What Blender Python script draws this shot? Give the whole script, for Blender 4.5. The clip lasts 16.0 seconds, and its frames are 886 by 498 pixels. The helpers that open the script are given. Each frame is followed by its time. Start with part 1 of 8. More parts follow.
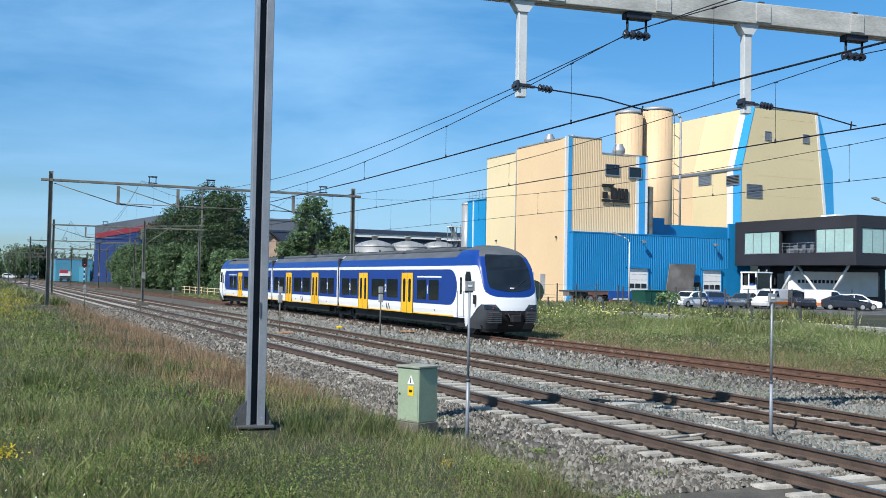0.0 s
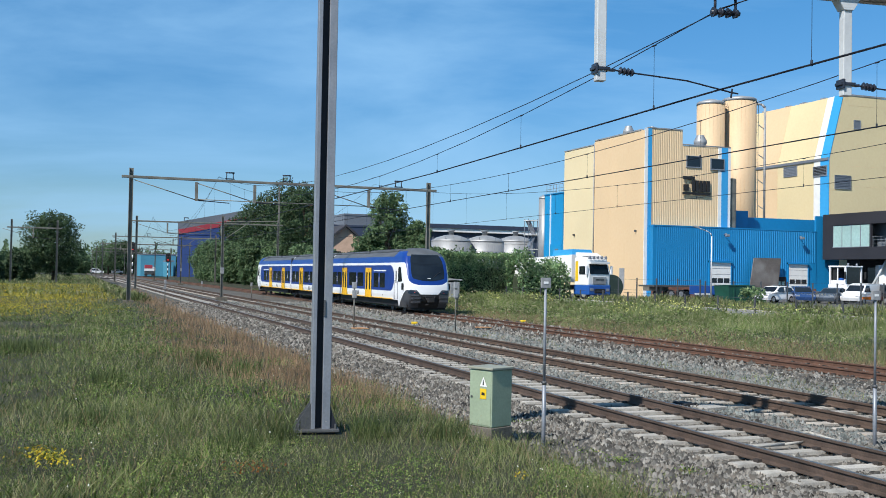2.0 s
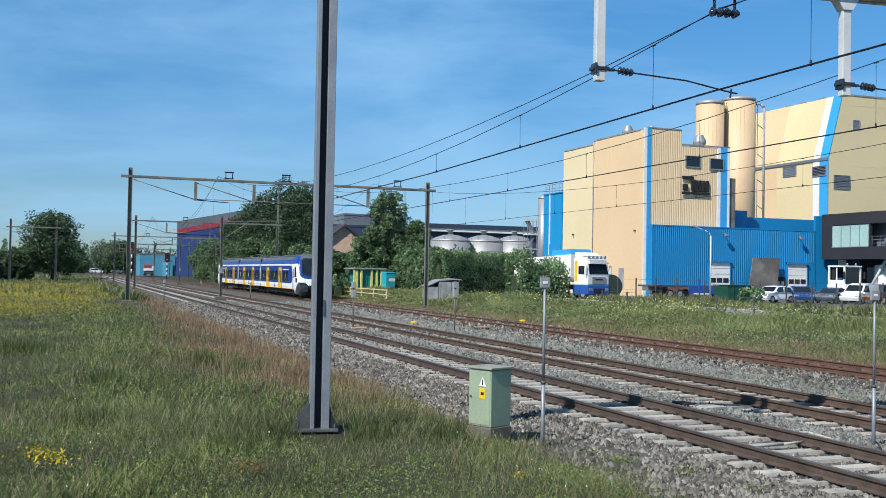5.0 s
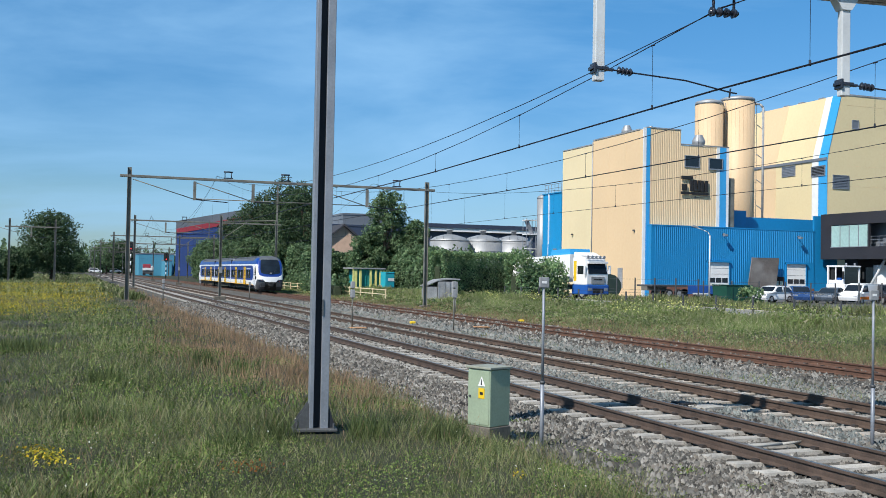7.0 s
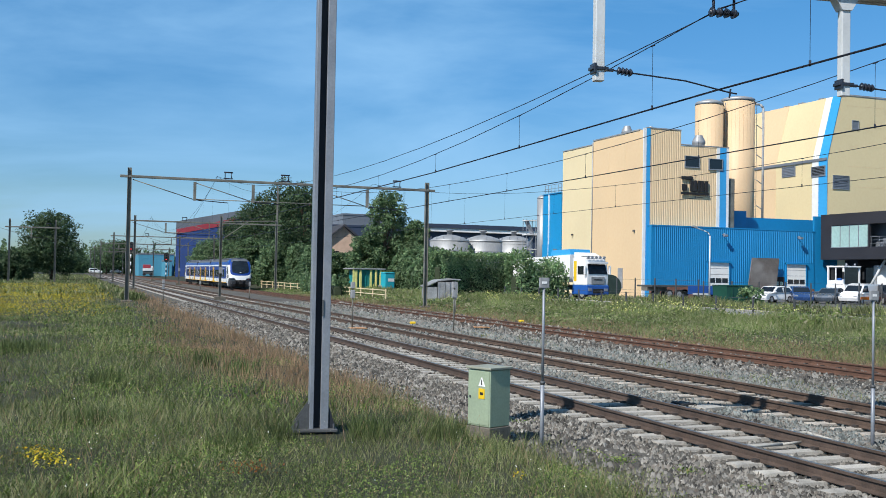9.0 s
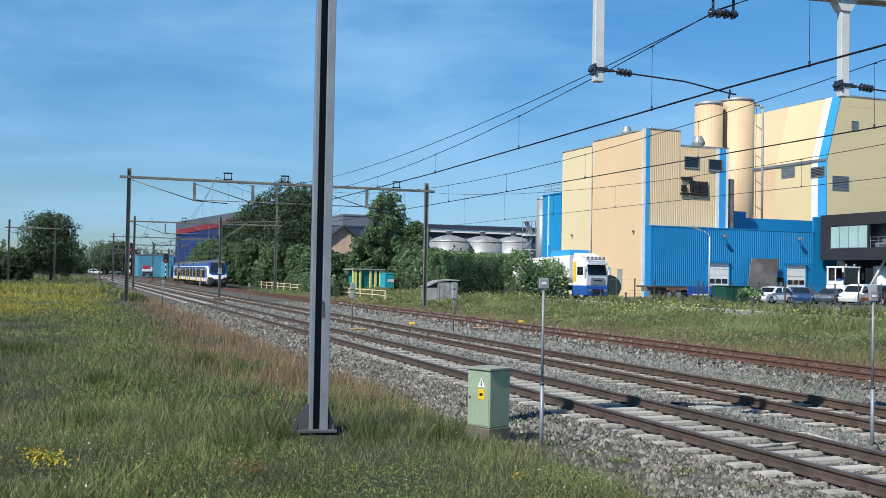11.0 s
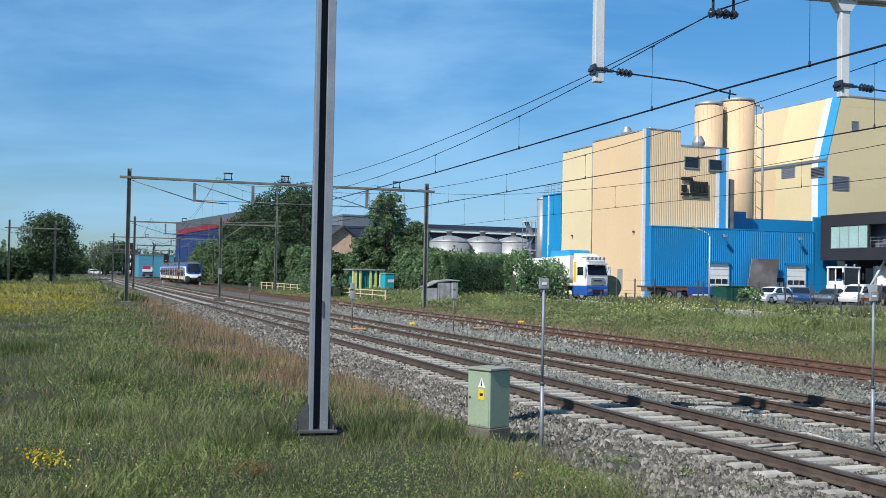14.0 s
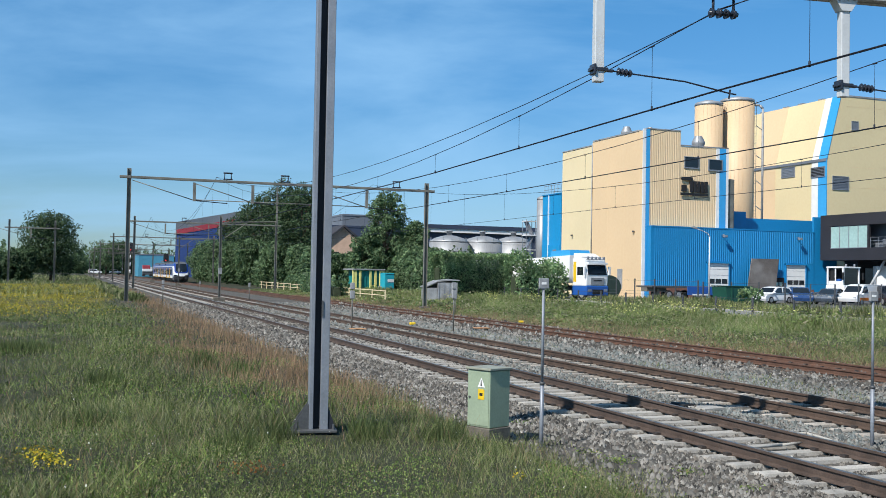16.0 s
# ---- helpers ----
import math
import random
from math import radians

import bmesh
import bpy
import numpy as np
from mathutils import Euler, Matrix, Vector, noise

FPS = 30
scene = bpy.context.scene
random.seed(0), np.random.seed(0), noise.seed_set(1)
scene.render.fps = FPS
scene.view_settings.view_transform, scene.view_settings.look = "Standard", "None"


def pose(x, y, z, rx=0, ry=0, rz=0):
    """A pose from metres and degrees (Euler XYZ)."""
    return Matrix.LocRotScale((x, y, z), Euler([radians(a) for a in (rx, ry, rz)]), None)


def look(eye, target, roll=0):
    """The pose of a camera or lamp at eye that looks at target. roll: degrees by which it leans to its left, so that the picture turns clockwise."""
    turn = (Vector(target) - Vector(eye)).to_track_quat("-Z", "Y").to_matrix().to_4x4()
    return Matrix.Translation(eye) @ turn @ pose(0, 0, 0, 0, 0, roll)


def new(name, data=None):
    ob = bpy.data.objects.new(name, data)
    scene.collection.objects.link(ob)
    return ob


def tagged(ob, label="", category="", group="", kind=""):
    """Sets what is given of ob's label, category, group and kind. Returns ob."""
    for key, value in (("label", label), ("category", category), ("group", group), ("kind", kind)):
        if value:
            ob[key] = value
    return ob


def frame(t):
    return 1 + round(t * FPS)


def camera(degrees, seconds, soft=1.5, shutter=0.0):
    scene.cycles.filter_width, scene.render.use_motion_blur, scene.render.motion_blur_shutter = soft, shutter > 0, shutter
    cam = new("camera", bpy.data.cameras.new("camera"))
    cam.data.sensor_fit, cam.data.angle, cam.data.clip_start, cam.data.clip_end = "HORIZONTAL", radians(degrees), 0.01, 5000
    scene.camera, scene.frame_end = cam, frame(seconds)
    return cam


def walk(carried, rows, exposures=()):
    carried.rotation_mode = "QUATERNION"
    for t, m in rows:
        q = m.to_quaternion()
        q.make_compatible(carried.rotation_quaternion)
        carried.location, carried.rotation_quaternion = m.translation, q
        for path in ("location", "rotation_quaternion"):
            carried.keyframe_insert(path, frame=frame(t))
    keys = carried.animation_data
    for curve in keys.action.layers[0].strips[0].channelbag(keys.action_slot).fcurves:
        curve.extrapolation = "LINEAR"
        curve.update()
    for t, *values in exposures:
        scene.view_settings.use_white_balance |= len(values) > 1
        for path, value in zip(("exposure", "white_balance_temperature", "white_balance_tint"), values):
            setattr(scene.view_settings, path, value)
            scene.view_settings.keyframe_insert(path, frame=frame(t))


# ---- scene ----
# World: x to the right of the line, y along it, z = 0 at the rail tops of the first track.
FOV = 47.5
EYE = 2.289
cam = camera(FOV, 16.0, soft=0.8)
walk(cam, [
    (0, pose(-0.40, -0.76, EYE - 0.03, 91.81, -1.06, -24.70)),
    (0.25, pose(-0.12, -0.24, EYE - 0.01, 91.63, -1.01, -23.42)),
    (0.5, pose(0, 0, EYE, 91.496, -0.945, -22.470)),
    (1, pose(0, 0, EYE, 91.497, -0.984, -21.196)),
    (1.5, pose(0, 0, EYE, 91.405, -1.000, -20.493)),
    (2, pose(0, 0, EYE, 91.419, -0.989, -20.306)),
    (2.5, pose(0, 0, EYE, 91.430, -0.970, -20.328)),
    (3, pose(0, 0, EYE, 91.394, -1.000, -20.388)),
    (3.5, pose(0, 0, EYE, 91.433, -0.988, -20.337)),
    (4, pose(0, 0, EYE, 91.415, -0.990, -20.319)),
    (5.2, pose(0, 0, EYE, 91.405, -1.010, -20.360)),
    (6.5, pose(0, 0, EYE, 91.395, -1.030, -20.402)),
    (7, pose(0, 0, EYE, 91.393, -1.031, -20.402)),
    (7.5, pose(0, 0, EYE, 91.433, -1.010, -20.401)),
    (8, pose(0, 0, EYE, 91.465, -1.021, -20.368)),
    (8.5, pose(0, 0, EYE, 91.444, -1.030, -20.399)),
    (9, pose(0, 0, EYE, 91.413, -1.023, -20.397)),
    (10.2, pose(0, 0, EYE, 91.435, -1.015, -20.410)),
    (11.5, pose(0, 0, EYE, 91.454, -1.007, -20.421)),
    (12, pose(0, 0, EYE, 91.452, -1.017, -20.411)),
    (12.5, pose(0, 0, EYE, 91.470, -1.005, -20.455)),
    (13, pose(0, 0, EYE, 91.424, -1.007, -20.429)),
    (13.5, pose(0, 0, EYE, 91.454, -1.011, -20.419)),
    (14, pose(0, 0, EYE, 91.464, -1.000, -20.411)),
    (14.5, pose(0, 0, EYE, 91.454, -1.020, -20.406)),
    (15, pose(0, 0, EYE, 91.480, -1.005, -20.408)),
    (15.5, pose(0, 0, EYE, 91.486, -1.005, -20.381)),
    (16, pose(0, 0, EYE, 91.452, -1.030, -20.419)),
], exposures=[(0, 0.30), (0.5, 0.25), (1.5, 0.17), (16, 0.17)])

# ---- light ----
SUN_EL, SUN_FROM = 45.0, Vector((-0.87, -0.49))   # the sun stands behind and left of the camera
world = bpy.data.worlds.new("sky")
scene.world = world
world.use_nodes = True
wn, wl = world.node_tree.nodes, world.node_tree.links
wn.clear()
w_out, w_bg = wn.new("ShaderNodeOutputWorld"), wn.new("ShaderNodeBackground")
sky = wn.new("ShaderNodeTexSky")
sky.sky_type, sky.sun_disc = "NISHITA", False
sky.sun_elevation, sky.sun_rotation = radians(SUN_EL), math.atan2(SUN_FROM.x, SUN_FROM.y)
sky.air_density, sky.dust_density, sky.ozone_density = 1.1, 0.2, 3.0
w_tc, w_map = wn.new("ShaderNodeTexCoord"), wn.new("ShaderNodeMapping")
w_map.inputs["Scale"].default_value = (1.3, 0.8, 5.0)
w_map.inputs["Rotation"].default_value = (0.10, -0.40, 0.3)
w_noise, w_ramp, w_mix = wn.new("ShaderNodeTexNoise"), wn.new("ShaderNodeValToRGB"), wn.new("ShaderNodeMixRGB")
w_noise.inputs["Scale"].default_value, w_noise.inputs["Detail"].default_value = 1.7, 7
w_noise.inputs["Roughness"].default_value, w_noise.inputs["Distortion"].default_value = 0.55, 0.5
w_ramp.color_ramp.elements[0].position, w_ramp.color_ramp.elements[1].position = 0.43, 0.74
w_ramp.color_ramp.elements[1].color = (0.8, 0.8, 0.8, 1)
w_mix.inputs["Color2"].default_value = (2.75, 5.1, 7.8, 1)
w_hs = wn.new("ShaderNodeHueSaturation")
w_hs.inputs["Saturation"].default_value = 1.34
w_sep, w_grad, w_tint = wn.new("ShaderNodeSeparateXYZ"), wn.new("ShaderNodeValToRGB"), wn.new("ShaderNodeMixRGB")
w_grad.color_ramp.elements[0].color, w_grad.color_ramp.elements[1].color = (0.37, 0.53, 0.80, 1), (0.80, 0.96, 1.0, 1)
w_grad.color_ramp.elements[1].position = 0.30
w_deep = w_grad.color_ramp.elements.new(0.75)
w_deep.color = (0.58, 0.54, 0.47, 1)
w_tint.blend_type, w_tint.inputs["Fac"].default_value = "MULTIPLY", 1.0
wl.new(w_tc.outputs["Generated"], w_map.inputs["Vector"])
wl.new(w_map.outputs["Vector"], w_noise.inputs["Vector"])
wl.new(w_noise.outputs["Fac"], w_ramp.inputs["Fac"])
wl.new(w_ramp.outputs["Color"], w_mix.inputs["Fac"])
wl.new(sky.outputs["Color"], w_hs.inputs["Color"])
wl.new(w_tc.outputs["Generated"], w_sep.inputs["Vector"])
wl.new(w_sep.outputs["Z"], w_grad.inputs["Fac"])
wl.new(w_hs.outputs["Color"], w_tint.inputs["Color1"])
wl.new(w_grad.outputs["Color"], w_tint.inputs["Color2"])
wl.new(w_tint.outputs["Color"], w_mix.inputs["Color1"])
wl.new(w_mix.outputs["Color"], w_bg.inputs["Color"])
w_bg.inputs["Strength"].default_value = 0.113
wl.new(w_bg.outputs["Background"], w_out.inputs["Surface"])
sun = new("sun", bpy.data.lights.new("sun", "SUN"))
sun.data.energy, sun.data.angle, sun.data.color = 5.0, radians(0.53), (1.0, 0.965, 0.91)
_h = SUN_FROM.normalized() * math.cos(radians(SUN_EL))
sun.matrix_world = look((_h.x * 60, _h.y * 60, math.sin(radians(SUN_EL)) * 60), (0, 0, 0))


# ---- materials ----
def mat(name, color, rough=0.6, metal=0.0, var=0.25, scale=3.0, fine=40.0, bump=0.15, dark=None, spec=0.5, stretch=(1, 1, 1), rand=0.0, dirt=None, dirt_lo=0.55, dirt_hi=0.75):
    """A surface with blotches, grain and relief; dirt: a second colour in patches; rand: how much single pieces differ."""
    m = bpy.data.materials.new(name)
    m.use_nodes = True
    n, l = m.node_tree.nodes, m.node_tree.links
    b = n["Principled BSDF"]
    b.inputs["Metallic"].default_value = metal
    b.inputs["Specular IOR Level"].default_value = spec
    tc, mp = n.new("ShaderNodeTexCoord"), n.new("ShaderNodeMapping")
    mp.inputs["Scale"].default_value = stretch
    l.new(tc.outputs["Object"], mp.inputs["Vector"])
    big, small = n.new("ShaderNodeTexNoise"), n.new("ShaderNodeTexNoise")
    for t, s, d in ((big, scale, 5), (small, fine, 3)):
        t.inputs["Scale"].default_value, t.inputs["Detail"].default_value = s, d
        l.new(mp.outputs["Vector"], t.inputs["Vector"])
    c = Vector(color)
    dk = Vector(dark) if dark else c * (1 - var)
    r1 = n.new("ShaderNodeValToRGB")
    r1.color_ramp.elements[0].position, r1.color_ramp.elements[1].position = 0.32, 0.68
    r1.color_ramp.elements[0].color, r1.color_ramp.elements[1].color = (*dk, 1), (*(c * (1 + var * 0.25)), 1)
    l.new(big.outputs["Fac"], r1.inputs["Fac"])
    mul = n.new("ShaderNodeMixRGB")
    mul.blend_type, mul.inputs["Fac"].default_value = "OVERLAY", min(1.0, var * 1.2)
    l.new(r1.outputs["Color"], mul.inputs["Color1"])
    l.new(small.outputs["Fac"], mul.inputs["Color2"])
    last = mul.outputs["Color"]
    if dirt:
        dn, dr, dm = n.new("ShaderNodeTexNoise"), n.new("ShaderNodeValToRGB"), n.new("ShaderNodeMixRGB")
        dn.inputs["Scale"].default_value, dn.inputs["Detail"].default_value = scale * 0.6, 8
        l.new(tc.outputs["Object"], dn.inputs["Vector"])
        dr.color_ramp.elements[0].position, dr.color_ramp.elements[1].position = dirt_lo, dirt_hi
        l.new(dn.outputs["Fac"], dr.inputs["Fac"])
        l.new(dr.outputs["Color"], dm.inputs["Fac"])
        l.new(last, dm.inputs["Color1"])
        dm.inputs["Color2"].default_value = (*dirt, 1)
        last = dm.outputs["Color"]
    if rand:
        oi, mr, hs = n.new("ShaderNodeObjectInfo"), n.new("ShaderNodeMapRange"), n.new("ShaderNodeHueSaturation")
        mr.inputs["To Min"].default_value, mr.inputs["To Max"].default_value = 1 - rand, 1 + rand
        l.new(oi.outputs["Random"], mr.inputs["Value"])
        l.new(mr.outputs["Result"], hs.inputs["Value"])
        l.new(last, hs.inputs["Color"])
        last = hs.outputs["Color"]
    l.new(last, b.inputs["Base Color"])
    rr = n.new("ShaderNodeMapRange")
    rr.inputs["To Min"].default_value, rr.inputs["To Max"].default_value = max(0.02, rough - 0.12), min(1, rough + 0.12)
    l.new(big.outputs["Fac"], rr.inputs["Value"])
    l.new(rr.outputs["Result"], b.inputs["Roughness"])
    if bump:
        bp = n.new("ShaderNodeBump")
        bp.inputs["Strength"].default_value, bp.inputs["Distance"].default_value = bump, 0.02
        l.new(small.outputs["Fac"], bp.inputs["Height"])
        l.new(bp.outputs["Normal"], b.inputs["Normal"])
    return m


def island_mat(name, colors, rough=0.7, trans=0.0, spec=0.3, patch=0.7, mottle=0.5):
    """Many small pieces in one mesh, each with its own colour out of a row of colours."""
    m = bpy.data.materials.new(name)
    m.use_nodes = True
    n, l = m.node_tree.nodes, m.node_tree.links
    b = n["Principled BSDF"]
    b.inputs["Roughness"].default_value, b.inputs["Specular IOR Level"].default_value = rough, spec
    g, r = n.new("ShaderNodeNewGeometry"), n.new("ShaderNodeValToRGB")
    while len(r.color_ramp.elements) < len(colors):
        r.color_ramp.elements.new(0.5)
    for i, c in enumerate(colors):
        r.color_ramp.elements[i].position = i / max(1, len(colors) - 1)
        r.color_ramp.elements[i].color = (*c, 1)
    l.new(g.outputs["Random Per Island"], r.inputs["Fac"])
    tc, nz, mx = n.new("ShaderNodeTexCoord"), n.new("ShaderNodeTexNoise"), n.new("ShaderNodeMixRGB")
    nz.inputs["Scale"].default_value, nz.inputs["Detail"].default_value = patch, 5
    l.new(tc.outputs["Object"], nz.inputs["Vector"])
    mx.blend_type, mx.inputs["Fac"].default_value = "OVERLAY", mottle
    spread = n.new("ShaderNodeValToRGB")
    spread.color_ramp.elements[0].position, spread.color_ramp.elements[1].position = 0.30, 0.70
    l.new(nz.outputs["Fac"], spread.inputs["Fac"])
    l.new(r.outputs["Color"], mx.inputs["Color1"])
    l.new(spread.outputs["Color"], mx.inputs["Color2"])
    l.new(mx.outputs["Color"], b.inputs["Base Color"])
    if trans:
        t, a = n.new("ShaderNodeBsdfTranslucent"), n.new("ShaderNodeMixShader")
        l.new(mx.outputs["Color"], t.inputs["Color"])
        a.inputs["Fac"].default_value = trans
        l.new(b.outputs["BSDF"], a.inputs[1])
        l.new(t.outputs["BSDF"], a.inputs[2])
        l.new(a.outputs["Shader"], n["Material Output"].inputs["Surface"])
    return m


def glow_mat(name, color, strength):
    m = bpy.data.materials.new(name)
    m.use_nodes = True
    b = m.node_tree.nodes["Principled BSDF"]
    b.inputs["Base Color"].default_value = (*color, 1)
    b.inputs["Emission Color"].default_value, b.inputs["Emission Strength"].default_value = (*color, 1), strength
    return m


def cab_livery(name):
    """The cab's paint: white, with blue above a swept line and a grey bumper below another."""
    m = bpy.data.materials.new(name)
    m.use_nodes = True
    n, l = m.node_tree.nodes, m.node_tree.links
    b = n["Principled BSDF"]
    tc, sep = n.new("ShaderNodeTexCoord"), n.new("ShaderNodeSeparateXYZ")
    l.new(tc.outputs["Object"], sep.inputs["Vector"])

    def ramp(y0, y1, z0, z1, kind):
        r = n.new("ShaderNodeMapRange")
        r.interpolation_type = kind
        for k, v in (("From Min", y0), ("From Max", y1), ("To Min", z0), ("To Max", z1)):
            r.inputs[k].default_value = v
        l.new(sep.outputs["Y"], r.inputs["Value"])
        return r.outputs["Result"]

    def above(line):
        g = n.new("ShaderNodeMath")
        g.operation = "GREATER_THAN"
        l.new(sep.outputs["Z"], g.inputs[0])
        l.new(line, g.inputs[1])
        return g.outputs["Value"]
    # the bumper's top edge: sloping down along the side, and stepping down to the white chin
    size, chin, lower = n.new("ShaderNodeMath"), n.new("ShaderNodeMapRange"), n.new("ShaderNodeMath")
    size.operation, lower.operation = "ABSOLUTE", "MINIMUM"
    l.new(sep.outputs["X"], size.inputs[0])
    for k, v in (("From Min", 0.5), ("From Max", 0.8), ("To Min", 1.04), ("To Max", 1.36)):
        chin.inputs[k].default_value = v
    l.new(size.outputs["Value"], chin.inputs["Value"])
    l.new(ramp(0.35, 2.0, 1.40, 0.36, "LINEAR"), lower.inputs[0])
    l.new(chin.outputs["Result"], lower.inputs[1])
    last = None
    for fac, col in ((above(ramp(0.08, 1.00, 1.66, 3.0, "SMOOTHSTEP")), (0.007, 0.042, 0.24, 1)), (above(lower.outputs["Value"]), None)):
        mx = n.new("ShaderNodeMixRGB")
        l.new(fac, mx.inputs["Fac"])
        if col:
            mx.inputs["Color1"].default_value, mx.inputs["Color2"].default_value = (0.82, 0.83, 0.84, 1), col
        else:
            mx.inputs["Color1"].default_value = (0.055, 0.060, 0.070, 1)
            l.new(last, mx.inputs["Color2"])
        last = mx.outputs["Color"]
    l.new(last, b.inputs["Base Color"])
    b.inputs["Roughness"].default_value = 0.33
    return m


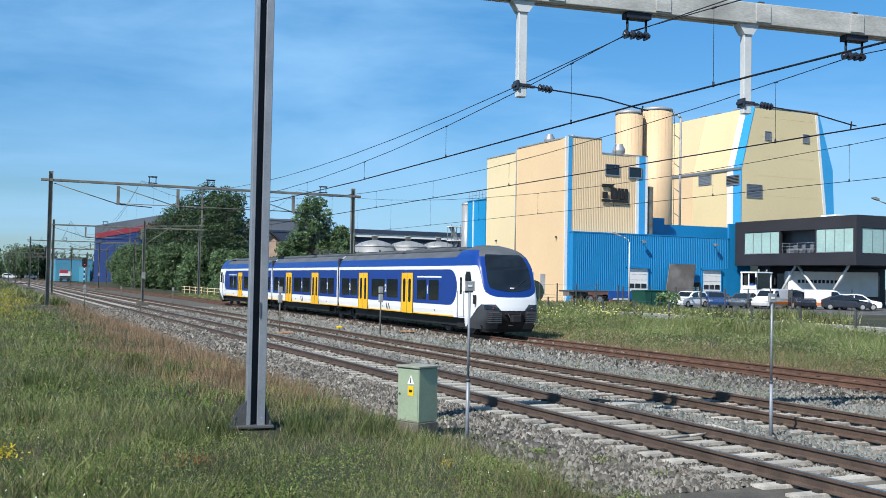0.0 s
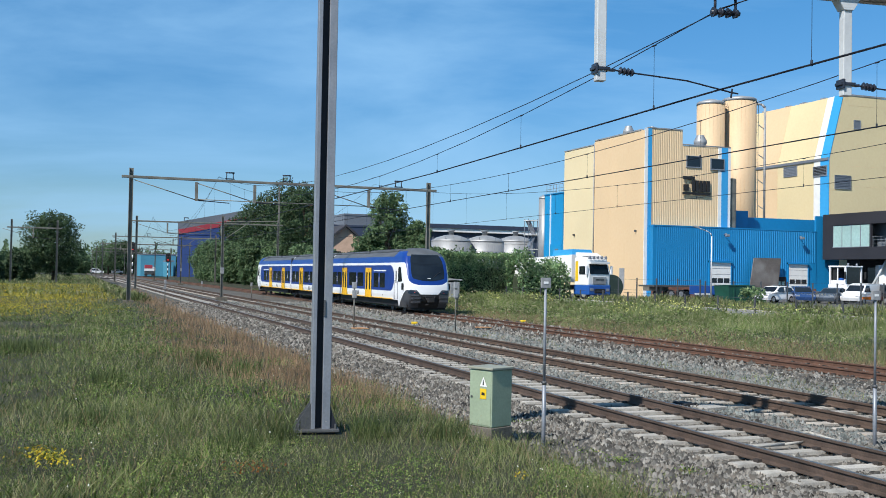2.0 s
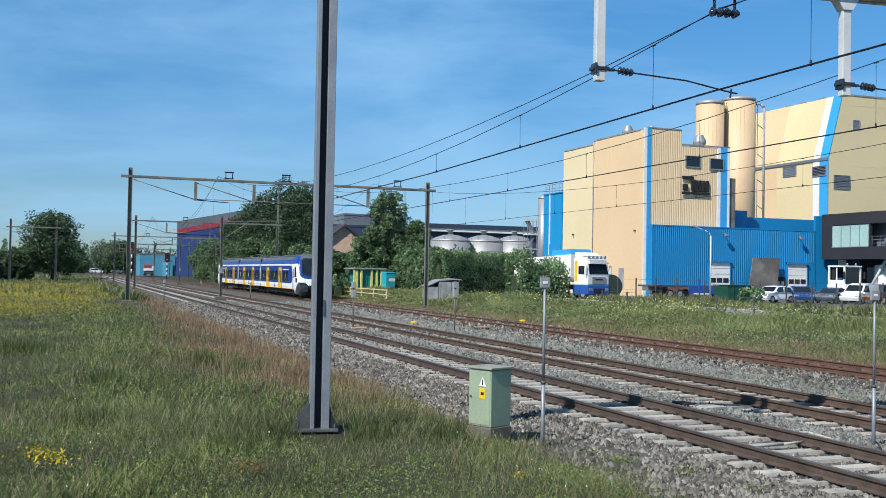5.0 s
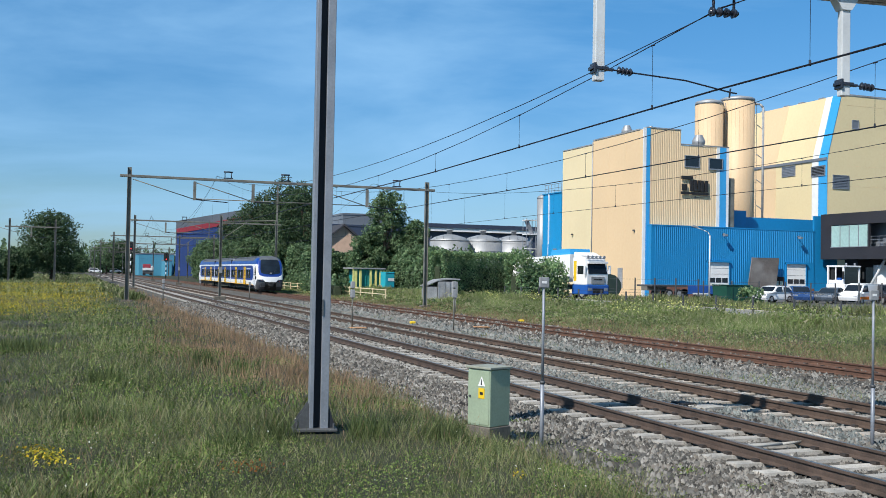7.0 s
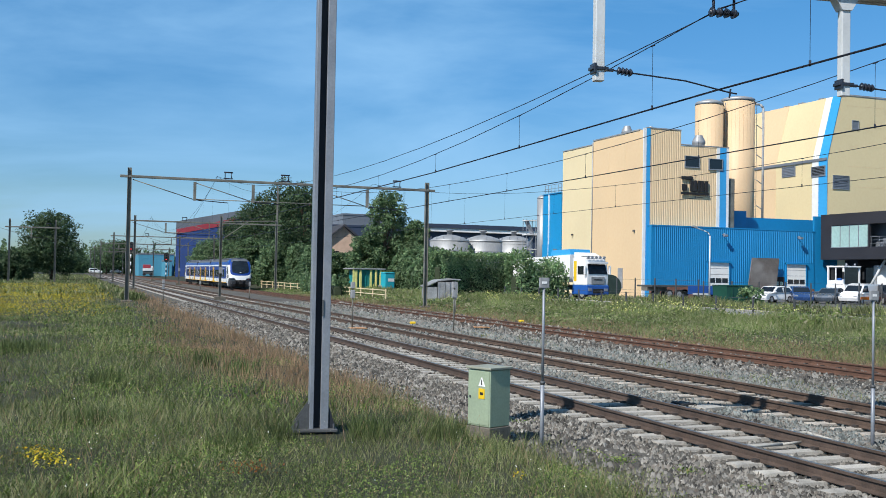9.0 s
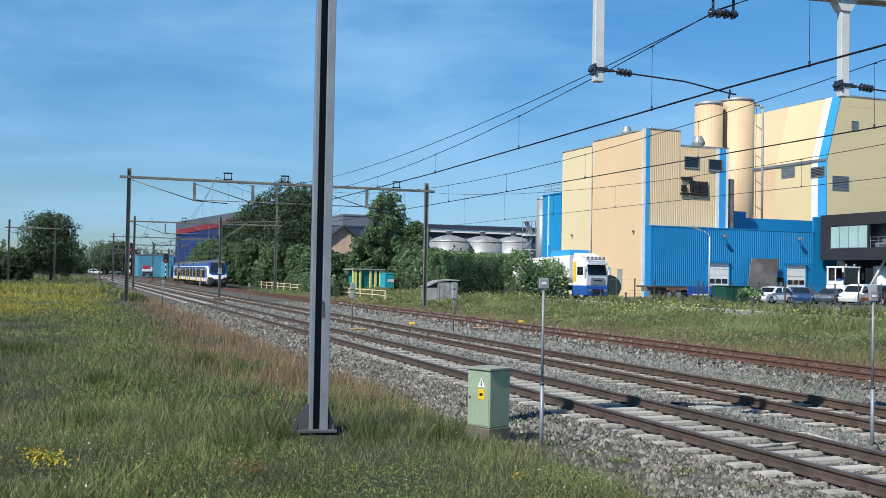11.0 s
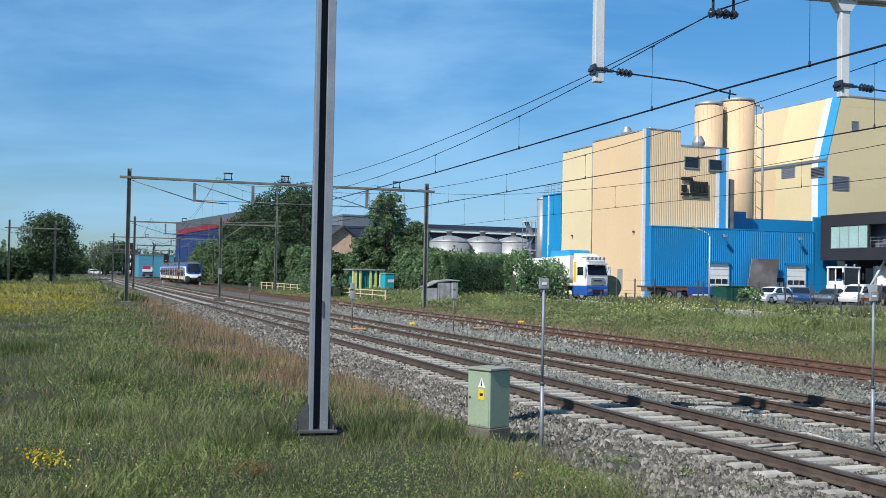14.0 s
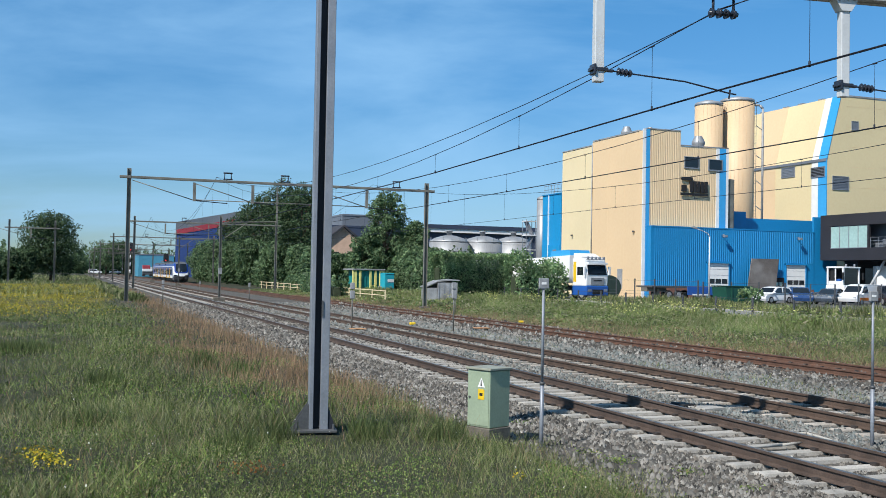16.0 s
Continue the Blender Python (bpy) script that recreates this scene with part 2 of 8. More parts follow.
M = {
    "cab_livery": cab_livery("cab_livery"),
    "galv": mat("galvanised_steel", (0.26, 0.282, 0.318), 0.5, 0.3, 0.18, 2.5, 30, 0.05, dirt=(0.3, 0.31, 0.32)),
    # near-black steel that carries recess and gap shade in its colour
    "dark_shade": mat("painted_shade_steel", (0.018, 0.022, 0.032), 0.7, 0.1, 0.3, 3, 40, 0.1),
    "galv_dark": mat("weathered_steel", (0.10, 0.105, 0.11), 0.6, 0.3, 0.3, 3, 40, 0.1),
    "mast": mat("old_mast_steel", (0.20, 0.195, 0.17), 0.7, 0.2, 0.35, 1.5, 20, 0.1),
    "beam": mat("weathered_beam", (0.50, 0.50, 0.47), 0.7, 0.1, 0.3, 1.2, 18, 0.15, dirt=(0.22, 0.22, 0.20), stretch=(1, 1, 3)),
    "tube": mat("light_grey_tube", (0.60, 0.62, 0.62), 0.55, 0.1, 0.12, 2, 25, 0.05),
    "wire": mat("copper_wire", (0.025, 0.03, 0.045), 0.6, 0.4, 0.2),
    "insul": mat("dark_insulator", (0.028, 0.032, 0.045), 0.3, 0.0, 0.3, 8),
    "concrete": mat("concrete", (0.42, 0.40, 0.36), 0.9, 0, 0.3, 2, 40, 0.4, dirt=(0.2, 0.19, 0.16)),
    "old_concrete": mat("dirty_concrete", (0.15, 0.135, 0.11), 0.9, 0, 0.4, 4, 40, 0.4),
    "sleeper": mat("concrete_sleeper", (0.45, 0.425, 0.38), 0.9, 0, 0.4, 3, 50, 0.3, rand=0.16, dirt=(0.27, 0.22, 0.18)),
    "sleeper_old": mat("stained_sleeper", (0.40, 0.36, 0.31), 0.9, 0, 0.35, 3, 50, 0.3, rand=0.22, dirt=(0.2, 0.15, 0.11)),
    "wood": mat("dark_timber_sleeper", (0.13, 0.085, 0.06), 0.9, 0, 0.4, 3, 40, 0.4, rand=0.25),
    "rail_brown": mat("brown_rail_side", (0.10, 0.066, 0.048), 0.8, 0.1, 0.35, 3, 40, 0.2),
    "rail": mat("rail_side", (0.10, 0.07, 0.055), 0.75, 0.2, 0.35, 3, 40, 0.2),
    "rail_rust": mat("rusty_rail", (0.135, 0.070, 0.046), 0.85, 0.1, 0.35, 3, 40, 0.2),
    "rail_top": mat("polished_rail", (0.20, 0.19, 0.185), 0.35, 0.8, 0.2, 2, 20, 0.02),
    "clip": mat("rail_clip", (0.06, 0.05, 0.045), 0.7, 0.3, 0.3),
    "cab": mat("grey_green_paint", (0.30, 0.37, 0.26), 0.55, 0, 0.12, 3, 30, 0.05, dirt=(0.22, 0.26, 0.18)),
    "cab_top": mat("weathered_lid", (0.30, 0.31, 0.25), 0.6, 0, 0.2, 3, 30, 0.1),
    "yellow": mat("yellow_sign", (0.75, 0.50, 0.02), 0.5, 0, 0.1),
    "white": mat("white_paint", (0.80, 0.80, 0.79), 0.45, 0, 0.08, 1.5, 20, 0.03),
    "black": mat("black_rubber_and_shade", (0.015, 0.015, 0.016), 0.7, 0, 0.3, 4),
    "dark": mat("dark_underframe", (0.022, 0.022, 0.024), 0.7, 0.2, 0.4, 3),
    "anthracite": mat("anthracite_plastic", (0.055, 0.060, 0.070), 0.5, 0, 0.15, 2),
    "tr_white": mat("train_white", (0.82, 0.83, 0.84), 0.35, 0, 0.06, 0.7, 12, 0.0),
    "tr_blue": mat("train_blue", (0.007, 0.042, 0.24), 0.32, 0, 0.08, 0.7, 12, 0.0),
    "tr_yellow": mat("train_yellow", (0.86, 0.47, 0.015), 0.4, 0, 0.08, 1, 12, 0.0),
    "tr_roof": mat("train_roof", (0.11, 0.12, 0.135), 0.6, 0.1, 0.3, 1, 12, 0.05),
    "glass": mat("tinted_glass", (0.012, 0.016, 0.022), 0.08, 0, 0.1, 1, 10, 0.0, spec=0.7),
    "beige": mat("beige_panel", (0.75, 0.545, 0.325), 0.6, 0, 0.07, 0.12, 3, 0.02),
    "silo_beige": mat("silo_beige", (0.63, 0.455, 0.28), 0.55, 0, 0.07, 0.3, 5, 0.02),
    "beige_pale": mat("pale_cream_panel", (0.76, 0.63, 0.39), 0.6, 0, 0.07, 0.12, 3, 0.02),
    "beige_rib": mat("beige_ribbed_sheet", (0.78, 0.58, 0.355), 0.6, 0, 0.08, 0.15, 3, 0.02),
    "yellow_wall": mat("straw_yellow_sheet", (0.73, 0.60, 0.35), 0.6, 0, 0.08, 0.1, 3, 0.02),
    "blue_wall": mat("bright_blue_sheet", (0.006, 0.21, 0.47), 0.5, 0, 0.1, 0.15, 3, 0.02),
    "sky_blue": mat("light_blue_panel", (0.045, 0.36, 0.72), 0.5, 0, 0.1, 0.15, 3, 0.02),
    "annex_blue": mat("azure_annex_sheet", (0.010, 0.27, 0.56), 0.5, 0, 0.1, 0.15, 3, 0.02),
    "plate_orange": mat("orange_brown_cover", (0.50, 0.26, 0.12), 0.7, 0, 0.25, 6),
    "office": mat("anthracite_sheet", (0.035, 0.035, 0.042), 0.5, 0.1, 0.2, 0.3, 6, 0.03),
    "green_glass": mat("green_office_glass", (0.38, 0.56, 0.53), 0.15, 0, 0.15, 0.4, 4, 0.0, spec=0.8),
    "silver": mat("stainless_tank", (0.36, 0.37, 0.38), 0.5, 0.35, 0.15, 0.5, 8, 0.02, stretch=(1, 1, 0.3)),
    "brick": mat("red_brick_plinth", (0.21, 0.10, 0.075), 0.9, 0, 0.3, 3, 30, 0.2),
    "pinkbrick": mat("pinkish_render", (0.62, 0.43, 0.32), 0.85, 0, 0.15, 1, 10, 0.1),
    "tiles": mat("dark_roof_tiles", (0.045, 0.045, 0.055), 0.8, 0, 0.3, 2, 10, 0.2),
    "hall_grey": mat("grey_hall_sheet", (0.16, 0.18, 0.21), 0.6, 0, 0.15, 0.1, 3, 0.02),
    "hall_blue": mat("dark_blue_hall", (0.035, 0.075, 0.24), 0.6, 0, 0.15, 0.1, 3, 0.02),
    "hall_red": mat("red_band", (0.40, 0.05, 0.07), 0.6, 0, 0.15, 0.1, 3, 0.02),
    "hall_cyan": mat("turquoise_hall", (0.07, 0.28, 0.40), 0.6, 0, 0.15, 0.1, 3, 0.02),
    "hall_navy": mat("navy_roof_sheet", (0.040, 0.055, 0.095), 0.6, 0, 0.15, 0.1, 3, 0.02),
    "asphalt": mat("asphalt_yard", (0.10, 0.10, 0.10), 0.95, 0, 0.3, 0.5, 30, 0.2),
    "paving": mat("grey_paving", (0.22, 0.215, 0.205), 0.95, 0, 0.2, 0.5, 20, 0.2),
    "dark_green": mat("dark_green_tank", (0.018, 0.035, 0.028), 0.6, 0, 0.2),
    "green_box": mat("green_container", (0.01, 0.075, 0.05), 0.6, 0, 0.2),
    "teal": mat("teal_container", (0.01, 0.21, 0.20), 0.6, 0, 0.2),
    "pale_yellow": mat("pale_yellow_panel", (0.75, 0.72, 0.25), 0.6, 0, 0.12),
    "cyan": mat("cyan_plastic", (0.02, 0.36, 0.46), 0.45, 0, 0.1),
    "tarp": mat("grey_shed_sheet", (0.34, 0.35, 0.36), 0.7, 0.2, 0.3, 1.2, 12, 0.2, dirt=(0.2, 0.19, 0.17)),
    "bark": mat("bark", (0.10, 0.075, 0.05), 0.95, 0, 0.4, 6, 30, 0.6),
    "car_white": mat("white_car_paint", (0.80, 0.80, 0.80), 0.25, 0, 0.04, 1),
    "car_blue": mat("blue_car_paint", (0.03, 0.075, 0.20), 0.25, 0.2, 0.05, 1),
    "car_dark": mat("dark_car_paint", (0.035, 0.04, 0.055), 0.25, 0.2, 0.05, 1),
    "car_silver": mat("grey_blue_car_paint", (0.09, 0.115, 0.15), 0.25, 0.3, 0.05, 1),
    "truck_blue": mat("truck_blue_paint", (0.02, 0.10, 0.38), 0.35, 0, 0.1, 1),
    "orange": mat("orange_paint", (0.75, 0.20, 0.02), 0.5, 0, 0.1),
    "rust_sheet": mat("weathered_plate", (0.17, 0.15, 0.14), 0.7, 0.2, 0.3, 0.7, 8, 0.1, dirt=(0.30, 0.29, 0.28), dirt_lo=0.52, dirt_hi=0.80),
    "red_lamp": glow_mat("red_signal_lamp", (1.0, 0.03, 0.03), 1.2),
    "stone": island_mat("ballast_stones", [(0.025, 0.024, 0.023), (0.101, 0.097, 0.088), (0.260, 0.248, 0.224), (0.143, 0.126, 0.107), (0.050, 0.049, 0.046), (0.361, 0.349, 0.318)], 0.9, patch=1.2, mottle=0.2),
    "stone_blue": island_mat("blue_grey_ballast_stones", [(0.054, 0.060, 0.059), (0.140, 0.155, 0.149), (0.211, 0.228, 0.214), (0.180, 0.159, 0.138), (0.261, 0.268, 0.257)], 0.9, patch=1.2, mottle=0.2),
    "grass": island_mat("meadow_grass", [(0.047, 0.074, 0.021), (0.110, 0.154, 0.041), (0.184, 0.221, 0.077), (0.263, 0.258, 0.129), (0.079, 0.113, 0.030), (0.347, 0.324, 0.191), (0.158, 0.196, 0.064)], 0.6, 0.25, patch=0.45, mottle=0.55),
    "grass_dry": island_mat("dry_brown_grass", [(0.302, 0.189, 0.114), (0.366, 0.232, 0.146), (0.209, 0.174, 0.089), (0.417, 0.281, 0.183)], 0.7, 0.35),
    "grass_lush": island_mat("lush_verge_grass", [(0.111, 0.173, 0.042), (0.171, 0.233, 0.070), (0.231, 0.277, 0.102), (0.360, 0.346, 0.195), (0.145, 0.217, 0.056), (0.428, 0.380, 0.251)], 0.6, 0.4, patch=0.25, mottle=0.4),
    "flower": island_mat("yellow_flowers", [(0.658, 0.443, 0.020), (0.448, 0.362, 0.030), (0.255, 0.268, 0.035), (0.538, 0.416, 0.030)], 0.6, 0.2),
    "flower_pale": island_mat("pale_yellow_flowers", [(0.60, 0.58, 0.22), (0.50, 0.50, 0.15), (0.42, 0.46, 0.14)], 0.6, 0.2),
    "flower_white": island_mat("white_flowers", [(0.75, 0.75, 0.68), (0.65, 0.65, 0.55)], 0.6, 0.2),
    "leaf_dark": island_mat("dark_tree_leaves", [(0.034, 0.067, 0.032), (0.049, 0.090, 0.040), (0.070, 0.114, 0.050), (0.096, 0.142, 0.069)], 0.55, 0.35),
    "leaf_mid": island_mat("green_tree_leaves", [(0.058, 0.110, 0.050), (0.087, 0.149, 0.067), (0.126, 0.198, 0.092), (0.187, 0.256, 0.131)], 0.55, 0.35),
    "leaf_ivy": island_mat("hedge_leaves", [(0.084, 0.160, 0.068), (0.143, 0.235, 0.105), (0.211, 0.310, 0.143), (0.319, 0.411, 0.208)], 0.5, 0.35),
}


# ---- mesh helpers ----
def part(name, bm, material, parent=None, label="", smooth=False):
    """Links a bmesh as one mesh object; material: one or a list."""
    me = bpy.data.meshes.new(name)
    bm.normal_update()
    bm.to_mesh(me)
    bm.free()
    for m in material if isinstance(material, (list, tuple)) else [material]:
        me.materials.append(m)
    if smooth:
        for p in me.polygons:
            p.use_smooth = True
    ob = new(name, me)
    if parent is not None:
        ob.parent = parent
    if label:
        tagged(ob, label)
    return ob


def thing(name, label, category, m=None, group="", kind=""):
    ob = tagged(new(name), label, category, group, kind)
    ob.empty_display_size = 0.2
    if m is not None:
        ob.matrix_basis = m
    return ob


def box(bm, x0, x1, y0, y1, z0, z1, mi=0, bev=0.0):
    b2 = bmesh.new() if bev else bm
    vs = [b2.verts.new((x, y, z)) for z in (z0, z1) for y in (y0, y1) for x in (x0, x1)]
    for f in ((0, 2, 3, 1), (4, 5, 7, 6), (0, 1, 5, 4), (2, 6, 7, 3), (0, 4, 6, 2), (1, 3, 7, 5)):
        b2.faces.new([vs[i] for i in f]).material_index = mi
    if bev:
        bmesh.ops.bevel(b2, geom=b2.edges[:], offset=bev, segments=2, affect="EDGES", profile=0.5)
        vmap = [bm.verts.new(v.co) for v in b2.verts]
        b2.verts.index_update()
        for f in b2.faces:
            bm.faces.new([vmap[v.index] for v in f.verts]).material_index = mi
        b2.free()
    return bm


def boxm(*a, **k):
    return box(bmesh.new(), *a, **k)


def rod(bm, a, b, r, r2=None, seg=8, mi=0, caps=True):
    a, b = Vector(a), Vector(b)
    r2 = r if r2 is None else r2
    d = (b - a).normalized()
    u = d.orthogonal().normalized()
    v = d.cross(u)
    ring = [[bm.verts.new(p + (u * math.cos(t) + v * math.sin(t)) * q) for t in (2 * math.pi * i / seg for i in range(seg))] for p, q in ((a, r), (b, r2))]
    for i in range(seg):
        f = bm.faces.new((ring[0][i], ring[0][(i + 1) % seg], ring[1][(i + 1) % seg], ring[1][i]))
        f.material_index, f.smooth = mi, seg > 6
    if caps:
        bm.faces.new(ring[0][::-1]).material_index = mi
        bm.faces.new(ring[1]).material_index = mi
    return bm


def rodm(*a, **k):
    return rod(bmesh.new(), *a, **k)


def chain(bm, pts, r, seg=6, mi=0):
    for a, b in zip(pts, pts[1:]):
        rod(bm, a, b, r, seg=seg, mi=mi)
    return bm


def lathe(bm, prof, x=0, y=0, z=0, seg=20, mi=0):
    rings = [[bm.verts.new((x + r * math.cos(t), y + r * math.sin(t), z + h)) for t in (2 * math.pi * i / seg for i in range(seg))] for r, h in prof]
    for a, b in zip(rings, rings[1:]):
        for i in range(seg):
            f = bm.faces.new((a[i], a[(i + 1) % seg], b[(i + 1) % seg], b[i]))
            f.material_index, f.smooth = mi, True
    bm.faces.new(rings[0][::-1]).material_index = mi
    bm.faces.new(rings[-1]).material_index = mi
    return bm


def prism(bm, pts, axis, a, b, mi=0):
    """A flat outline pushed along an axis from a to b. pts: (x, y) for z, (y, z) for x, (x, z) for y."""
    def at(p, c):
        return {"x": (c, p[0], p[1]), "y": (p[0], c, p[1]), "z": (p[0], p[1], c)}[axis]
    lo, hi = [bm.verts.new(at(p, a)) for p in pts], [bm.verts.new(at(p, b)) for p in pts]
    n = len(pts)
    bm.faces.new(lo[::-1]).material_index = mi
    bm.faces.new(hi).material_index = mi
    for i in range(n):
        bm.faces.new((lo[i], lo[(i + 1) % n], hi[(i + 1) % n], hi[i])).material_index = mi
    bmesh.ops.recalc_face_normals(bm, faces=bm.faces[:])
    return bm


def prismm(*a, **k):
    return prism(bmesh.new(), *a, **k)


def quads(name, verts, n, material, size=4, smooth=False):
    """One mesh of n loose faces of `size` corners each, out of a numpy array."""
    me = bpy.data.meshes.new(name)
    me.vertices.add(len(verts))
    me.vertices.foreach_set("co", np.asarray(verts, np.float32).ravel())
    me.loops.add(n * size)
    me.loops.foreach_set("vertex_index", np.arange(n * size, dtype=np.int32))
    me.polygons.add(n)
    me.polygons.foreach_set("loop_start", np.arange(0, n * size, size, dtype=np.int32))
    me.polygons.foreach_set("loop_total", np.full(n, size, np.int32))
    me.update(calc_edges=True)
    me.materials.append(material)
    return me


rng = np.random.default_rng(7)
# ---- the ground ----
T1, T2, T3, Z2, Z3 = 9.6, 13.5, 20.2, -0.03, -0.06     # track centres and rail tops
BAL0, BAL1 = 6.15, 22.3                                  # the ballast bed


def ground_z(x, y):
    """Height of the ground sheet (numpy)."""
    x, y = np.asarray(x, float), np.asarray(y, float)
    z = np.interp(x, [-400, -6, 3, 5.2, 6.1, 7.6, 8.2, 8.8, 10.4, 11.0, 11.6, 12.2, 12.65, 14.35, 14.5, 15.6, 17.4, 18.6, 21.8, 22.6, 25, 31, 36, 400],
                  [0.0, 0.05, 0.05, -0.03, -0.20, -0.21, -0.208, -0.222, -0.222, -0.208, -0.23, -0.235, -0.25, -0.25, -0.215, -0.25, -0.25, -0.26, -0.26, -0.30, -0.20, 0.12, 0.2, 0.25])
    soft = np.clip((BAL0 - x) / 2, 0, 1) + np.clip((x - 23) / 3, 0, 1) * np.clip((33 - x) / 2, 0, 1)
    z = z + soft * (0.05 * np.sin(x * 0.9 + y * 0.23) + 0.04 * np.sin(y * 0.61 - x * 0.35))
    return z


def ground_sheet():
    xs = np.unique(np.concatenate([np.linspace(-2600, -60, 24), np.linspace(-60, -8, 27), np.arange(-8, 6, 0.4), np.arange(6, 23, 0.15), np.arange(23, 46, 0.4), np.linspace(46, 140, 30), np.linspace(140, 2600, 24)]))
    ys = np.unique(np.concatenate([np.linspace(-400, -10, 12), np.arange(-10, 70, 0.8), np.linspace(70, 300, 70), np.linspace(300, 3600, 26)]))
    X, Y = np.meshgrid(xs, ys)
    Z = ground_z(X, Y)
    nx, ny = len(xs), len(ys)
    idx = np.arange(nx * ny).reshape(ny, nx)
    faces = np.stack([idx[:-1, :-1], idx[:-1, 1:], idx[1:, 1:], idx[1:, :-1]], -1).reshape(-1, 4)
    me = bpy.data.meshes.new("ground")
    me.from_pydata(np.stack([X, Y, Z], -1).reshape(-1, 3).tolist(), [], faces.tolist())
    xm = (xs[:-1] + xs[1:]) / 2
    ballast = np.tile((xm > BAL0) & (xm < BAL1), ny - 1)
    for m in (M_SOIL, M_BALLAST):
        me.materials.append(m)
    me.polygons.foreach_set("material_index", ballast.astype(np.int32))
    me.polygons.foreach_set("use_smooth", np.ones(len(faces), bool))
    return tagged(new("ground", me), "rough meadow ground with a grey ballast bed", "ground", kind="structure")


M_SOIL = mat("meadow_soil", (0.034, 0.038, 0.016), 0.95, 0, 0.4, 0.35, 14, 0.8, dirt=(0.075, 0.065, 0.036))
M_BALLAST = mat("ballast_bed", (0.10, 0.092, 0.078), 0.95, 0, 0.4, 1.2, 26, 1.0, dirt=(0.16, 0.15, 0.13))
ground = ground_sheet()


def stones(name, n, x0, x1, y0, y1, material, parent, near=9.0, size=0.038):
    """Loose broken stones lying on the bed, thicker near the camera's end."""
    u = rng.random(n)
    y = near + (y1 - near) * u ** 2.2
    x = x0 + (x1 - x0) * rng.random(n)
    bare = 7.25 + 0.35 * np.sin(y * 1.1) + 0.2 * np.sin(y * 3.7)        # trodden strip with few stones
    keep = (y > y0) & ((x > bare) | (y > 13 + 5 * rng.random(n)) | (rng.random(n) < 0.22))
    x, y = x[keep], y[keep]
    z = ground_z(x, y) - 0.03 * (np.minimum(abs(x - T1), abs(x - T2)) < 1.3)
    n = len(x)
    s = size * (0.45 + 1.2 * rng.random(n) ** 2.2) * np.clip(y / 22, 0.9, 2.0)
    # a broken stone: four low corners and a slanting ridge
    base = np.array([[1, 0.6, -0.5], [-1, 0.6, -0.5], [-1, -0.6, -0.5], [1, -0.6, -0.5], [0.45, 0, 0.75], [-0.45, 0, 0.6]], float)
    v = base[None] * (0.7 + 0.6 * rng.random((n, 6, 1)))
    v += 0.55 * (rng.random((n, 6, 3)) - 0.5)
    a, lean = rng.random(n) * 6.28, 1.2 * (rng.random(n) - 0.5)
    v[..., 2] += v[..., 0] * lean[:, None] - 0.3 * (base[:, 2] < 0)
    c, si = np.cos(a)[:, None], np.sin(a)[:, None]
    v = np.stack([v[..., 0] * c - v[..., 1] * si, v[..., 0] * si + v[..., 1] * c, v[..., 2]], -1)
    v = v * s[:, None, None] + np.stack([x, y, z + s * (0.1 + 0.8 * rng.random(n))], -1)[:, None]
    tri = np.array([[0, 1, 5], [0, 5, 4], [2, 3, 4], [2, 4, 5], [3, 0, 4], [1, 2, 5]])
    f = (tri[None] + (np.arange(n) * 6)[:, None, None]).reshape(-1, 3)
    me = bpy.data.meshes.new(name)
    me.vertices.add(n * 6)
    me.vertices.foreach_set("co", v.astype(np.float32).ravel())
    me.loops.add(len(f) * 3)
    me.loops.foreach_set("vertex_index", f.astype(np.int32).ravel())
    me.polygons.add(len(f))
    me.polygons.foreach_set("loop_start", np.arange(0, len(f) * 3, 3, dtype=np.int32))
    me.polygons.foreach_set("loop_total", np.full(len(f), 3, np.int32))
    me.update(calc_edges=True)
    me.materials.append(material)
    return tagged(new(name, me), "loose broken ballast stones beside the rails", "ballast", kind="stuff")


stones("ballast_stones", 110000, 6.1, 11.4, 6, 75, M["stone"], None, size=0.031)
stones("ballast_stones", 66000, 10.6, 17.4, 8, 80, M["stone_blue"], None, size=0.032)
stones("ballast_stones", 22000, 17.0, 22.6, 14, 80, M["stone"], None, near=14, size=0.036)


# ---- tracks ----
def rail_profile(x):
    return [(x - 0.07, -0.172), (x + 0.07, -0.172), (x + 0.07, -0.158), (x + 0.012, -0.135), (x + 0.010, -0.045), (x + 0.036, -0.036), (x + 0.036, -0.004),
            (x + 0.030, 0), (x - 0.030, 0), (x - 0.036, -0.004), (x - 0.036, -0.036), (x - 0.010, -0.045), (x - 0.012, -0.135), (x - 0.07, -0.158)]


def rail_mesh(x, y0, y1, step=12.0):
    bm = bmesh.new()
    ys = list(np.arange(y0, y1, step)) + [y1]
    prof = rail_profile(x)
    rings = [[bm.verts.new((px, y, pz)) for px, pz in prof] for y in ys]
    n = len(prof)
    for a, b in zip(rings, rings[1:]):
        for i in range(n):
            f = bm.faces.new((a[i], a[(i + 1) % n], b[(i + 1) % n], b[i]))
            f.material_index = 1 if i == 7 else 0
    bm.faces.new(rings[0])
    bm.faces.new(rings[-1][::-1])
    bmesh.ops.recalc_face_normals(bm, faces=bm.faces[:])
    return bm


